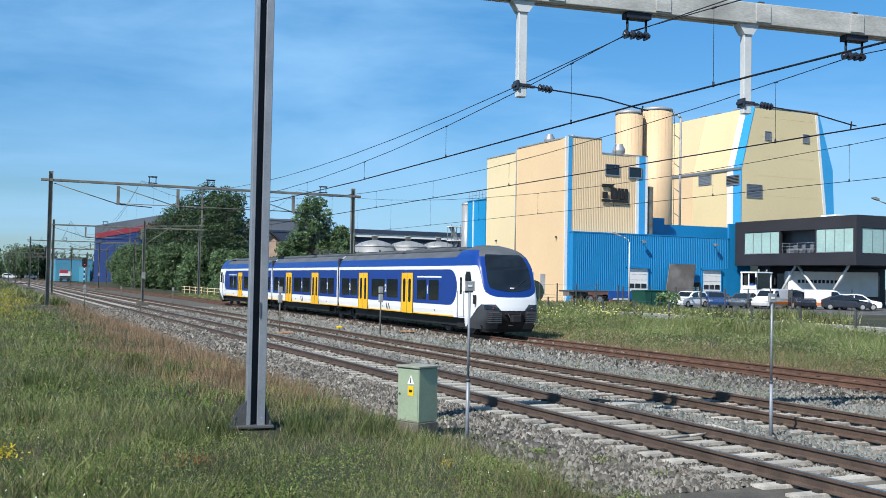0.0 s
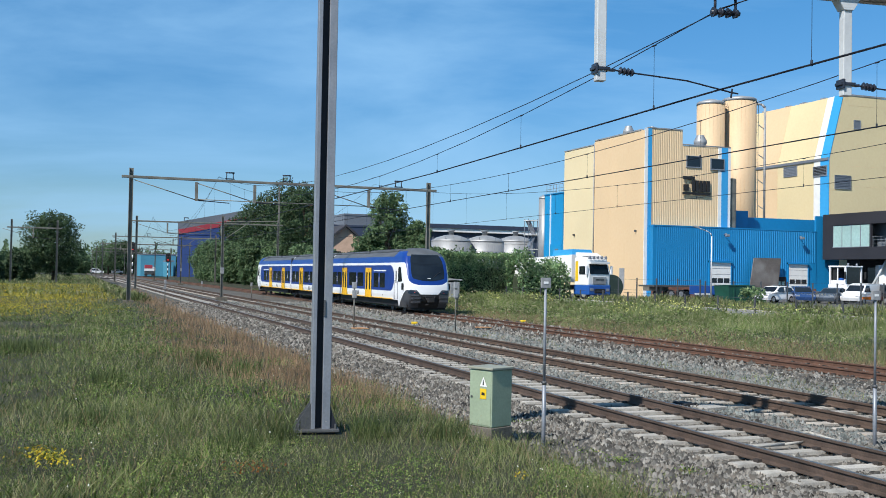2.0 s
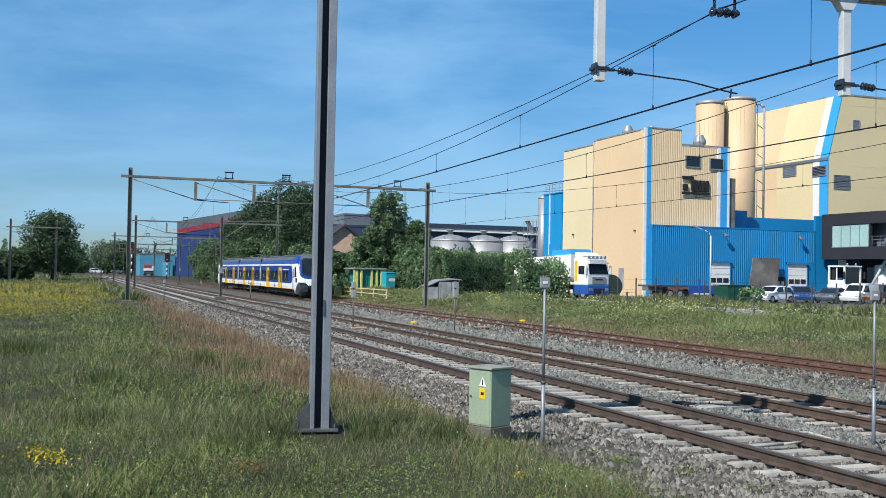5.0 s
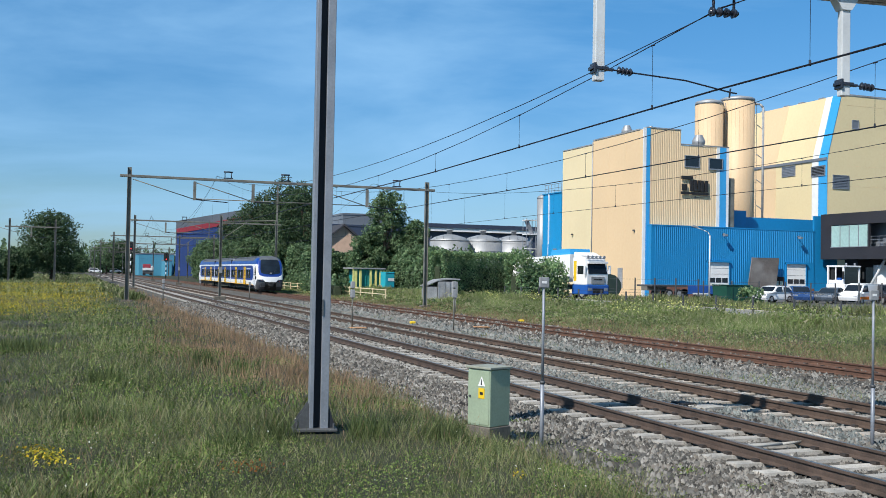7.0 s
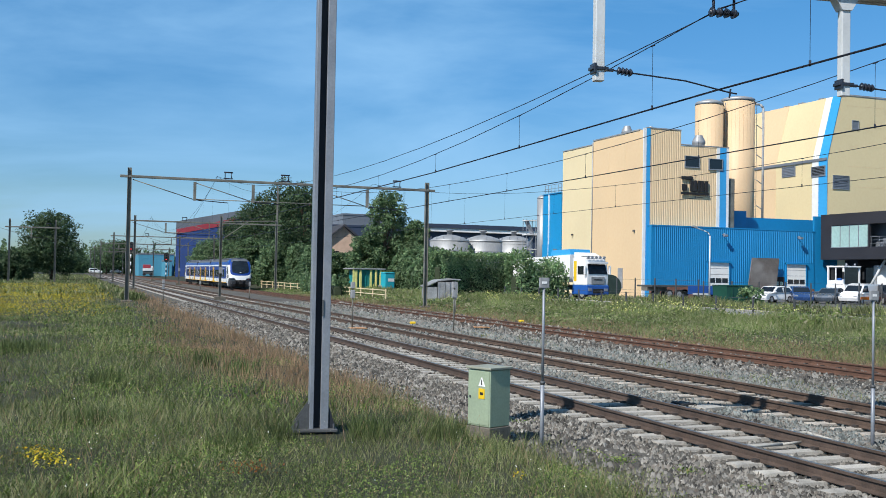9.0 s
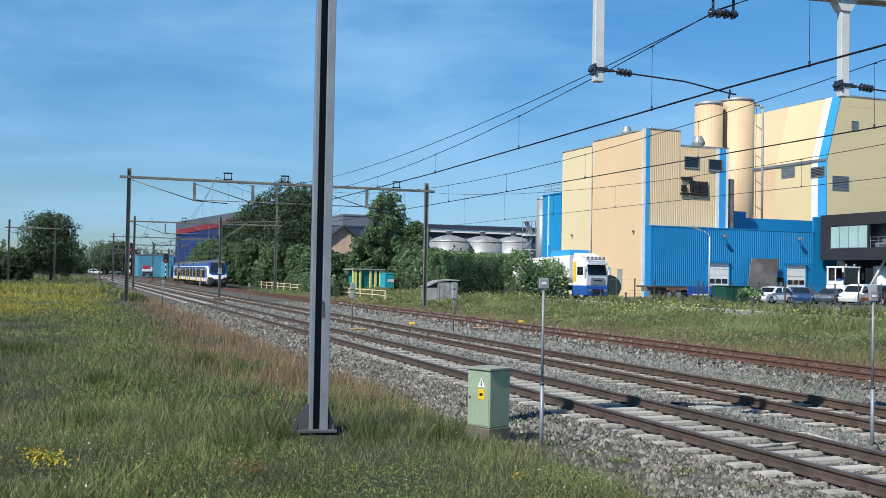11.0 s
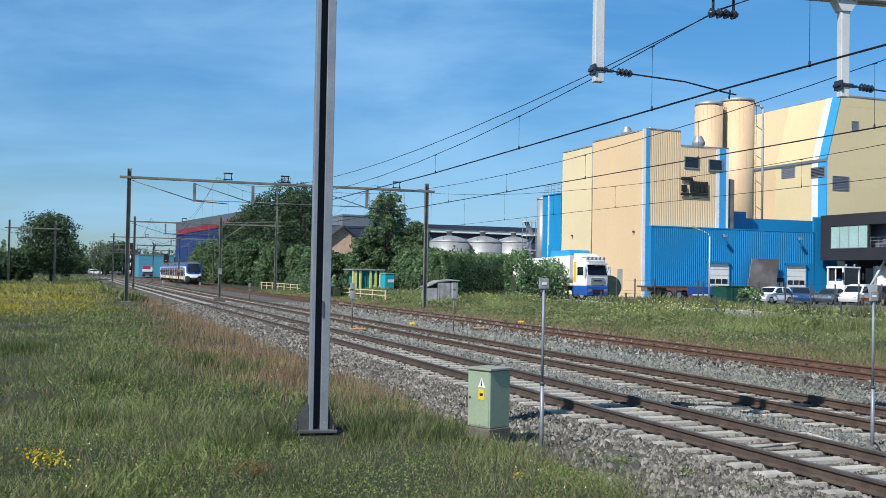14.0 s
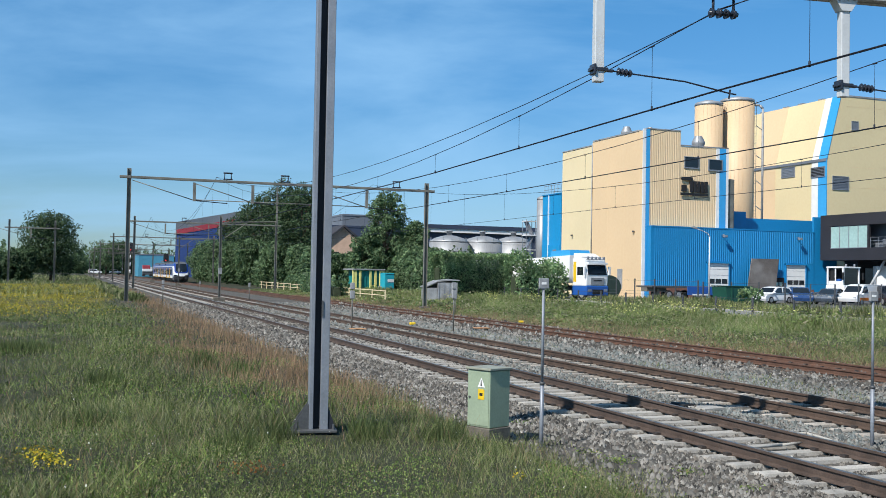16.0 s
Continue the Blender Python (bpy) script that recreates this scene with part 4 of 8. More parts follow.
def build_train():
    tr = thing("train", "blue and white electric passenger train with yellow doors", "train")
    wheels = []
    prof = [(-1.38, 0.74), (-1.42, 1.0), (-1.42, 3.0), (-1.40, 3.06), (-1.30, 3.38), (-1.0, 3.66), (1.0, 3.66), (1.30, 3.38), (1.40, 3.06), (1.42, 3.0), (1.42, 1.0), (1.38, 0.74)]
    for k, (y0, y1) in enumerate(CARS):
        b0, b1 = (y0 + 3.3 if k == 0 else y0), (y1 - 3.3 if k == 2 else y1)
        bm = bmesh.new()
        rings = [[bm.verts.new((x, y, z)) for x, z in prof] for y in (b0, b1)]
        n = len(prof)
        for i in range(n):
            f = bm.faces.new((rings[0][i], rings[0][(i + 1) % n], rings[1][(i + 1) % n], rings[1][i]))
            z = (prof[i][1] + prof[(i + 1) % n][1]) / 2
            f.material_index = 2 if z > 3.4 else (1 if z > 3.02 else 0)
        bm.faces.new(rings[0])
        bm.faces.new(rings[1][::-1])
        bmesh.ops.recalc_face_normals(bm, faces=bm.faces[:])
        body = part("car_body", bm, [M["tr_white"], M["tr_blue"], M["tr_roof"]], tr, "white and blue carriage body")
        # blue side panels, windows, doors
        for s in (-1, 1):
            xa, xb = (s * 1.424, s * 1.421)
            p0, p1 = (y0 + 2.95 if k == 0 else y0 + 0.1), (y1 - 2.95 if k == 2 else y1 - 0.1)
            pan = side_outline(p0, p1, 1.24, 2.84, 0.8 if k == 0 else 0, 0.8 if k == 2 else 0)
            part("blue_panel", prismm(pan, "x", min(xa, s * 1.40), max(xa, s * 1.40)) if s > 0 else prismm(pan, "x", s * 1.424, s * 1.40), M["tr_blue"], body, "deep blue side panel")
            part("sill_stripe", boxm(*sorted((s * 1.40, s * 1.425)), b0, b1, 0.73, 0.78), M["tr_yellow"], body, "yellow sill stripe")
            doors = {0: (8.65, 14.9), 1: (23.7, 29.6), 2: (TL - 14.9, TL - 8.65)}[k]
            for d in doors:
                door = part("door", boxm(*sorted((s * 1.40, s * 1.436)), d - 0.72, d + 0.72, 0.72, 2.68, 0, 0.01), M["tr_yellow"], body, "yellow double door")
                part("door_seam", boxm(*sorted((s * 1.41, s * 1.438)), d - 0.012, d + 0.012, 0.68, 2.66), M["black"], door)
                for e in (-0.34, 0.34):
                    part("door_window", prismm(side_outline(d + e - 0.15, d + e + 0.15, 1.25, 2.4, 0.1, 0.1, 4), "x", s * 1.41, s * 1.442), M["glass"], door)
                for e in (-0.74, 0.74):
                    part("door_edge", boxm(*sorted((s * 1.40, s * 1.434)), d + e - 0.025, d + e + 0.025, 0.64, 2.70), M["black"], door)
            wins = {0: [(4.9, 6.0), (6.3, 7.4), (9.9, 11.4), (11.7, 13.6), (15.9, 17.0), (17.2, 18.5)],
                    1: [(20.0, 21.1), (21.3, 22.6), (24.8, 26.4), (26.7, 28.4), (30.7, 32.0), (32.2, 33.4)],
                    2: [(34.6, 35.5), (35.7, 36.5), (38.7, 40.4), (40.7, 42.4), (45.0, 46.0), (46.3, 47.5)]}[k]
            for a, b in wins:
                part("window", prismm(side_outline(a, b, 1.42, 2.36, 0.07, 0.07, 3), "x", s * 1.41, s * 1.430), M["glass"], body, "dark tinted window")
            if s < 0:
                for y, ch in {0: ((6.15, "1"), (11.55, "2"), (17.1, "2")), 1: ((21.2, "2"), (26.55, "2"), (32.1, "2")), 2: ((35.6, "2"), (40.55, "2"), (46.15, "1"))}[k]:
                    digit(ch, body, s, y, 1.72)
                for y in {0: (11.2,), 1: (26.5,), 2: (40.5,)}[k]:
                    lg = bmesh.new()
                    for dy in (-0.18, 0.14):
                        prism(lg, [(y + dy - 0.10, 0.84), (y + dy, 0.84), (y + dy + 0.16, 1.14), (y + dy + 0.06, 1.14)], "x", s * 1.41, s * 1.428)
                    part("emblem", lg, M["dark"], body, "small dark emblem of two slanted strokes")
            for y in ({0: (4.6, 7.4), 2: (TL - 7.4, TL - 4.6)}.get(k),):
                if y:
                    part("first_class_line", boxm(*sorted((s * 1.41, s * 1.428)), y[0], y[1], 2.46, 2.53), M["white"], body)
            bodyline = boxm(*sorted((s * 1.39, s * 1.423)), b0, b1, 2.86, 3.0)
            part("white_line", bodyline, M["tr_white"], body)
            for y in np.arange(b0 + 2, b1 - 1, 3.3):
                part("hatch", boxm(*sorted((s * 1.40, s * 1.424)), y, y + 0.06, 0.92, 1.0), M["dark"], body)
        # roof gear
        for a, b, z in {0: ((4.2, 10.5, 0.26), (11.0, 18.2, 0.22)), 1: ((20.0, 25.5, 0.24), (26.2, 33.2, 0.24)), 2: ((34.8, 41.0, 0.22), (42.0, 48.2, 0.26))}[k]:
            part("roof_unit", boxm(-0.80, 0.80, a, b, 3.66, 3.60 + z, 0, 0.06), M["tr_roof"], body, "dark grey roof unit")
            part("roof_grille", boxm(-0.6, 0.6, a + 0.5, b - 0.6, 3.602 + z, 3.64 + z, 0, 0.02), M["dark"], body)
        # underframe
        part("underframe", boxm(-1.15, 1.15, b0 + (-1.0 if k == 0 else 2.2), b1 - (-1.0 if k == 2 else 2.2), 0.34, 0.735), M["dark"], body)
    for a, b in ((19.05, 19.35), (33.85, 34.15)):
        bel = bmesh.new()
        for i in range(3):
            y = a + i * 0.1
            box(bel, -1.39, 1.39, y + 0.005, y + 0.095, 0.6, 3.52, 0, 0.015)
        part("gangway_bellows", bel, M["black"], tr, "black folded gangway bellows")
    # cabs
    for k in (0, 1):
        # index 1: skin painted black as the shade of the coupler recess, not modelled
        skin = cab_skin(3.3, lambda u, z, y: None if y > 2.2 and z < 0.72 else 1 if abs(u) < 0.36 and z < 1.12 else (2 if (z > 3.40 and abs(u) < 0.66) or z > 3.72 else 0))
        rear = pose(0, TL, 0, 0, 0, 180)
        cab = part("cab", skin, [M["cab_livery"], M["black"], M["tr_roof"]], tr, "rounded white cab with blue surround and grey bumper")
        ws = part("windscreen", screen_mesh(), M["glass"], cab, "large dark windscreen")
        for s in (-1, 1):
            part("side_window", prismm([(1.10, 1.86), (1.98, 1.82), (1.98, 2.58), (1.86, 2.74), (1.46, 2.74)], "x", s * 1.25, s * 1.432), M["glass"], cab)
            cd = part("cab_door", boxm(*sorted((s * 1.36, s * 1.424)), 2.14, 2.74, 0.78, 2.66, 0, 0.02), M["tr_white"], cab, "white cab door")
            part("door_window", boxm(*sorted((s * 1.38, s * 1.430)), 2.34, 2.56, 1.75, 2.50, 0, 0.01), M["glass"], cd)
            for e in (2.09, 2.80):
                part("grab_rail", boxm(*sorted((s * 1.39, s * 1.45)), e - 0.02, e + 0.02, 0.75, 1.9), M["galv"], cd)
            hl = bmesh.new()
            lens = [[hl.verts.new((p[0] * 1.006, p[1] - 0.012, z)) for p, z in ((nose_point(s * (0.35 + 0.035 * i), zz), zz) for zz in (1.12 + 0.004 * i, 1.20 + 0.018 * i))] for i in range(10)]
            for a, b in zip(lens, lens[1:]):
                hl.faces.new((a[0], b[0], b[1], a[1]))
            lamp = part("headlight", hl, M["glass"], cab, "dark slanted headlight")
            part("tail_lamp", rodm((s * 0.93, 0.04, 1.20), (s * 0.93, 0.14, 1.20), 0.022, seg=10), glow_tail, lamp, "small red tail lamp")
            vent = bmesh.new()
            for i in range(6):
                box(vent, s * 0.62 if s > 0 else -1.12, 1.12 if s > 0 else -0.62, -0.16, 0.25, 0.58 + i * 0.08, 0.63 + i * 0.08, 0, 0.008)
            part("bumper_grille", vent, M["anthracite"], cab)
            arm = bmesh.new()
            rod(arm, (s * 1.35, 0.85, 1.55), (s * 1.50, 0.80, 1.62), 0.03)
            box(arm, s * 1.5 - 0.05, s * 1.5 + 0.05, 0.72, 0.86, 1.35, 1.75, 0, 0.02)
            part("camera_mirror", arm, M["black"], cab)
        cp = bmesh.new()
        rod(cp, (0, -0.32, 0.75), (0, 0.5, 0.75), 0.10, seg=12)
        box(cp, -0.22, 0.22, -0.38, -0.12, 0.62, 0.92, 0, 0.04)
        box(cp, -0.42, 0.42, -0.10, 0.1, 0.93, 1.02, 0, 0.02)
        for sx in (-0.3, 0.3):
            rod(cp, (sx, -0.1, 0.98), (sx * 0.4, -0.3, 0.5), 0.025)
        rod(cp, (-0.32, -0.2, 0.48), (0.32, -0.2, 0.48), 0.03)
        part("coupler", cp, M["dark"], cab, "exposed steel coupler with hoses")
        part("plough", prismm([(-1.15, 0.18), (1.15, 0.18), (1.3, 0.48), (-1.3, 0.48)], "y", 0.5, 0.75), M["black"], cab)
        part("emblem_plate", boxm(-0.09, 0.09, 0.13, 0.22, 2.02, 2.08, 0, 0.01), M["white"], cab)
        part("wiper", chain(bmesh.new(), [(0.1, 0.16, 2.0), (0.75, 0.36, 2.45)], 0.014), M["black"], cab)
        part("cab_floor", boxm(-1.2, 1.2, 0.7, 3.3, 0.3, 0.5), M["dark"], cab)
        short = Matrix.Translation((0, 0.33, 0)) @ Matrix.Diagonal((1, 0.9, 1, 1))
        cab.matrix_basis = rear @ short if k else short
    # pantograph, folded, and running gear
    pg = bmesh.new()
    for s in (-0.5, 0.5):
        chain(pg, [(s, 25.5, 3.85), (s * 0.7, 27.4, 4.0), (s, 26.0, 4.08)], 0.03)
    rod(pg, (-0.8, 26.0, 4.1), (0.8, 26.0, 4.1), 0.035)
    part("pantograph", pg, M["galv_dark"], tr, "folded dark pantograph")
    for yc in (3.9, 19.2, 34.0, TL - 3.9):
        bg = bmesh.new()
        for s in (-1, 1):
            prism(bg, [(yc - 1.9, 0.35), (yc - 1.6, 0.62), (yc - 0.5, 0.42), (yc + 0.5, 0.42), (yc + 1.6, 0.62), (yc + 1.9, 0.35), (yc + 0.6, 0.25), (yc - 0.6, 0.25)], "x", s * 0.90, s * 1.05)
            for e in (-1.35, 1.35):
                rod(bg, (s * 0.98, yc + e, 0.42), (s * 1.12, yc + e, 0.42), 0.16, seg=12)
                rod(bg, (s * 0.98, yc + e * 0.4, 0.4), (s * 0.98, yc + e * 0.4, 0.8), 0.12, seg=10)
        bogie = part("bogie_frame", bg, M["dark"], tr, "dark bogie frame")
        for e in (-1.25, 1.25):
            wheels.append(wheelset(tr, yc + e))
    return tr, wheels


glow_tail = glow_mat("red_tail_lamp", (0.5, 0.02, 0.02), 0.25)
train, train_wheels = build_train()
# ---- the factory ----
GZ = 0.25                                        # the yard's level
FX, FY = 56.0, 91.1                              # the corner of the front block


def ribs(x0, x1, y, z0, z1, pitch=0.33, depth=0.05):
    """Vertical ribs of a sheet wall that faces -y."""
    bm = bmesh.new()
    n = int((x1 - x0) / pitch)
    for i in range(n):
        x = x0 + (i + 0.5) * (x1 - x0) / n
        prism_fast(bm, x, y, z0, z1, pitch * 0.30, depth)
    return bm


def prism_fast(bm, x, y, z0, z1, w, d):
    a = [bm.verts.new(p) for p in ((x - w, y, z0), (x - w * 0.5, y - d, z0), (x + w * 0.5, y - d, z0), (x + w, y, z0))]
    b = [bm.verts.new((v.co.x, v.co.y, z1)) for v in a]
    for i in range(3):
        bm.faces.new((a[i], a[i + 1], b[i + 1], b[i]))
    bm.faces.new((b[0], b[1], b[2], b[3]))


def front_window(bld, x0, x1, y, z0, z1, slats=True, glassm="glass"):
    w = part("window", boxm(x0, x1, y - 0.05, y + 0.1, z0, z1), M[glassm], bld)
    fr = bmesh.new()
    for a in ((x0 - 0.08, x1 + 0.08, z0 - 0.12, z0), (x0 - 0.08, x1 + 0.08, z1, z1 + 0.06), (x0 - 0.08, x0, z0, z1), (x1, x1 + 0.08, z0, z1)):
        box(fr, a[0], a[1], y - 0.1, y + 0.1, a[2], a[3])
    part("window_frame", fr, M["galv"], w)
    if slats:
        n = max(3, int((z1 - z0) / 0.18))
        bm = bmesh.new()
        for i in range(n):
            z = z0 + (i + 0.5) * (z1 - z0) / n
            box(bm, x0, x1, y - 0.09, y - 0.045, z - 0.03, z + 0.03)
        part("louvre_slats", bm, M["hall_grey"], w)
    return w


def side_window(bld, x, y0, y1, z0, z1, slats=True, m="glass"):
    w = part("window", boxm(x - 0.05, x + 0.1, y0, y1, z0, z1), M[m], bld)
    fr = bmesh.new()
    for a in ((y0 - 0.08, y1 + 0.08, z0 - 0.12, z0), (y0 - 0.08, y1 + 0.08, z1, z1 + 0.06), (y0 - 0.08, y0, z0, z1), (y1, y1 + 0.08, z0, z1)):
        box(fr, x - 0.1, x + 0.1, a[0], a[1], a[2], a[3])
    part("window_frame", fr, M["galv"], w)
    if slats:
        n = max(3, int((z1 - z0) / 0.18))
        bm = bmesh.new()
        for i in range(n):
            z = z0 + (i + 0.5) * (z1 - z0) / n
            box(bm, x - 0.09, x - 0.045, y0, y1, z - 0.03, z + 0.03)
        part("louvre_slats", bm, M["hall_grey"], w)
    return w


def roof_vent(bld, x, y, z, s=1.0):
    bm = bmesh.new()
    lathe(bm, [(0.45 * s, 0), (0.45 * s, 0.3 * s), (0.85 * s, 0.95 * s), (0.85 * s, 1.25 * s), (0.5 * s, 1.9 * s), (0.5 * s, 2.0 * s)], x, y, z, 16)
    part("roof_vent", bm, M["silver"], bld, "shiny conical roof vent")


def front_block():
    b = thing("factory_building", "tall beige factory block with ribbed front and blue corner strips", "factory building")
    part("side_wall", boxm(FX, FX + 0.3, FY + 0.06, 101.9, GZ, 17.75), M["beige"], b, "smooth beige panels")
    part("side_wall", boxm(FX + 0.08, FX + 0.38, 101.95, 109.6, GZ, 17.35), M["beige_pale"], b, "pale cream panels")
    part("front_wall", boxm(FX + 0.3, 60.55, FY, FY + 0.3, GZ, 17.9), M["beige_rib"], b)
    part("front_wall", boxm(60.55, 66.6, FY + 0.02, FY + 0.32, GZ, 16.35), M["beige_rib"], b)
    part("cladding_ribs", ribs(56.8, 60.5, FY, 7.5, 17.85, 0.21, 0.022), M["beige_rib"], b)
    part("cladding_ribs", ribs(60.6, 64.95, FY + 0.02, 7.5, 16.3, 0.21, 0.02), M["beige_rib"], b)
    part("back_wall", boxm(FX + 0.4, 66.6, 109.0, 109.5, GZ, 16.3), M["beige"], b)
    part("side_wall", boxm(66.3, 66.6, FY + 0.35, 109.0, GZ, 16.3), M["beige"], b)
    part("roof", boxm(FX + 0.35, 60.5, FY + 0.35, 108.9, 17.2, 17.34), M["hall_grey"], b)
    part("roof", boxm(60.55, 66.25, FY + 0.35, 108.9, 16.0, 16.15), M["hall_grey"], b)
    part("corner_strip", boxm(FX - 0.05, FX + 0.30, FY - 0.06, FY + 0.05, GZ, 17.92), M["white"], b, "white corner strip")
    part("corner_strip", boxm(FX + 0.30, FX + 0.78, FY - 0.05, FY, GZ, 17.92), M["sky_blue"], b, "light blue corner strip")
    part("corner_strip", boxm(65.05, 65.45, FY - 0.04, FY + 0.02, 7.5, 16.4), M["white"], b, "white strip")
    part("corner_strip", boxm(65.45, 66.28, FY - 0.05, FY + 0.02, 7.5, 16.4), M["sky_blue"], b, "light blue strip")
    part("corner_strip", boxm(66.28, 66.62, FY - 0.04, FY + 0.02, 7.5, 16.4), M["white"], b, "white strip")
    part("roof_edge", boxm(FX - 0.06, FX + 0.25, FY + 0.8, 101.9, 17.76, 17.9), M["tarp"], b)
    part("roof_edge", boxm(FX + 0.02, FX + 0.3, 101.95, 109.6, 17.36, 17.48), M["tarp"], b)
    part("roof_edge", boxm(FX + 0.3, 60.55, FY - 0.06, FY + 0.2, 17.91, 18.03), M["tarp"], b)
    part("roof_edge", boxm(60.55, 66.62, FY - 0.06, FY + 0.2, 16.41, 16.52), M["tarp"], b)
    part("downpipe", rodm((FX - 0.07, 101.9, GZ), (FX - 0.07, 101.9, 17.6), 0.07), M["tarp"], b)
    for y in (94.8, 98.4):
        part("panel_joint", boxm(FX - 0.006, FX, y - 0.015, y + 0.015, GZ, 17.7), M["beige_rib"], b)
    front_window(b, 61.1, 62.8, FY + 0.02, 14.15, 15.25, False)
    front_window(b, 64.1, 65.7, FY - 0.04, 14.05, 15.1, False)
    # company sign as plain dark bars
    sign = part("wall_sign", boxm(60.5, 63.95, FY - 0.22, FY - 0.14, 11.15, 11.42), M["dark"], b, "dark raised sign with unreadable bars")
    for x0, x1, z0, z1 in ((60.55, 62.0, 12.75, 13.1), (60.6, 61.25, 11.55, 12.25), (61.65, 62.05, 11.5, 12.7), (62.12, 62.5, 11.5, 12.7), (62.58, 62.95, 11.5, 12.7), (63.02, 63.4, 11.5, 12.7), (63.48, 63.9, 11.5, 12.7)):
        part("sign_bar", boxm(x0, x1, FY - 0.22, FY - 0.1, z0, z1, 0, 0.03), M["dark"], sign)
    roof_vent(b, 57.0, 96.2, 17.4, 0.72)
    roof_vent(b, 57.3, 91.9, 17.4, 0.42)
    roof_vent(b, 64.2, 93.2, 16.2, 0.85)
    part("side_door", boxm(FX - 0.06, FX + 0.1, 95.0, 96.0, GZ + 0.8, GZ + 3.0, 0, 0.01), M["tarp"], b)
    part("wall_lamp", boxm(FX - 0.25, FX, 92.6, 92.75, 7.1, 7.3, 0, 0.03), M["galv_dark"], b)
    part("wall_lamp", boxm(FX - 0.2, FX + 0.05, 106.6, 106.75, 7.1, 7.3, 0, 0.03), M["galv_dark"], b)
    return b


front_block()


def blue_annex():
    b = thing("annex_building", "narrow bright blue annex beside the beige factory block", "annex")
    part("wall", boxm(56.0, 62, 109.7, 114.7, GZ, 12.4), M["annex_blue"], b)
    part("lower_wall", boxm(55.9, 56.0, 109.8, 114.6, GZ, 6.2), M["annex_blue"], b)
    part("trim", boxm(55.86, 56.0, 112.9, 113.0, GZ, 12.4), M["white"], b)
    part("roof_edge", boxm(55.9, 62.1, 109.65, 114.8, 12.4, 12.52), M["blue_wall"], b)
    part("door", boxm(55.85, 56.0, 110.6, 111.5, 3.2, 5.6), M["hall_grey"], b)
    rl = bmesh.new()
    for y in np.arange(109.9, 114.7, 0.9):
        rod(rl, (56.1, y, 12.5), (56.1, y, 13.6), 0.03, seg=5)
    rod(rl, (56.1, 109.9, 13.6), (56.1, 114.6, 13.6), 0.03, seg=5)
    rod(rl, (56.1, 109.9, 13.1), (56.1, 114.6, 13.1), 0.03, seg=5)
    part("railing", rl, M["galv"], b)
    return b


blue_annex()


def silo(x, y, r, top, m, label, cap=0.35):
    s = thing("silo", label, "silo", pose(x, y, 0), "silos")
    part("shell", lathe(bmesh.new(), [(r, GZ), (r, top - cap), (r * 0.98, top - cap)], seg=32), M[m], s)
    bm = bmesh.new()
    n = int(2 * math.pi * r / 0.45)
    for i in range(n):
        a = 2 * math.pi * i / n
        rod(bm, (r * math.cos(a), r * math.sin(a), GZ), (r * math.cos(a), r * math.sin(a), top - cap - 0.02), 0.008, seg=4)
    part("shell_ribs", bm, M[m], s)
    part("top", lathe(bmesh.new(), [(r * 1.02, top - cap), (r * 1.02, top - 0.05), (r * 0.9, top + 0.08), (r * 0.3, top + 0.35), (0.2, top + 0.36)], seg=32), M["silver"], s, "grey metal top ring")
    lad = bmesh.new()
    for dx in (-0.2, 0.2):
        rod(lad, (r + 0.15, dx - r * 0.3, GZ), (r + 0.15, dx - r * 0.3, top), 0.03, seg=5)
    for z in np.arange(1, top, 0.4):
        rod(lad, (r + 0.15, -0.2 - r * 0.3, z), (r + 0.15, 0.2 - r * 0.3, z), 0.015, seg=4)
    part("ladder", lad, M["galv"], s)
    return s


silo(70.3, 100.0, 1.62, 23.0, "silo_beige", "tall beige ribbed silo with metal top")
silo(74.3, 100.0, 1.98, 23.7, "silo_beige", "tall beige ribbed silo with metal top and pipe")
silo(56.9, 116.6, 0.75, 12.3, "silver", "slim grey steel silo beside the blue annex", 0.2)
pipe = thing("riser_pipe", "tall grey pipe with brackets beside the silo", "pipe", pose(76.6, 98.2, 0))
part("pipe", rodm((0, 0, 8), (0, 0, 22.6), 0.14, seg=10), M["tarp"], pipe)
for z in (10.5, 13.5, 16.5, 20.0):
    part("bracket", chain(bmesh.new(), [(-0.9, 0, z + 0.5), (0, 0, z)], 0.05), M["tarp"], pipe)
part("bend", chain(bmesh.new(), [(0, 0, 22.6), (-0.3, 0.2, 23.0), (-0.9, 0.6, 23.1)], 0.14, 8), M["tarp"], pipe)
duct = thing("wall_duct", "dark brown vertical duct beside the ribbed wall", "duct", pose(67.2, 91.6, 0))
part("duct_body", boxm(-0.4, 0.4, -0.3, 1.2, 7.7, 13.2, 0, 0.12), M["mast"], duct)


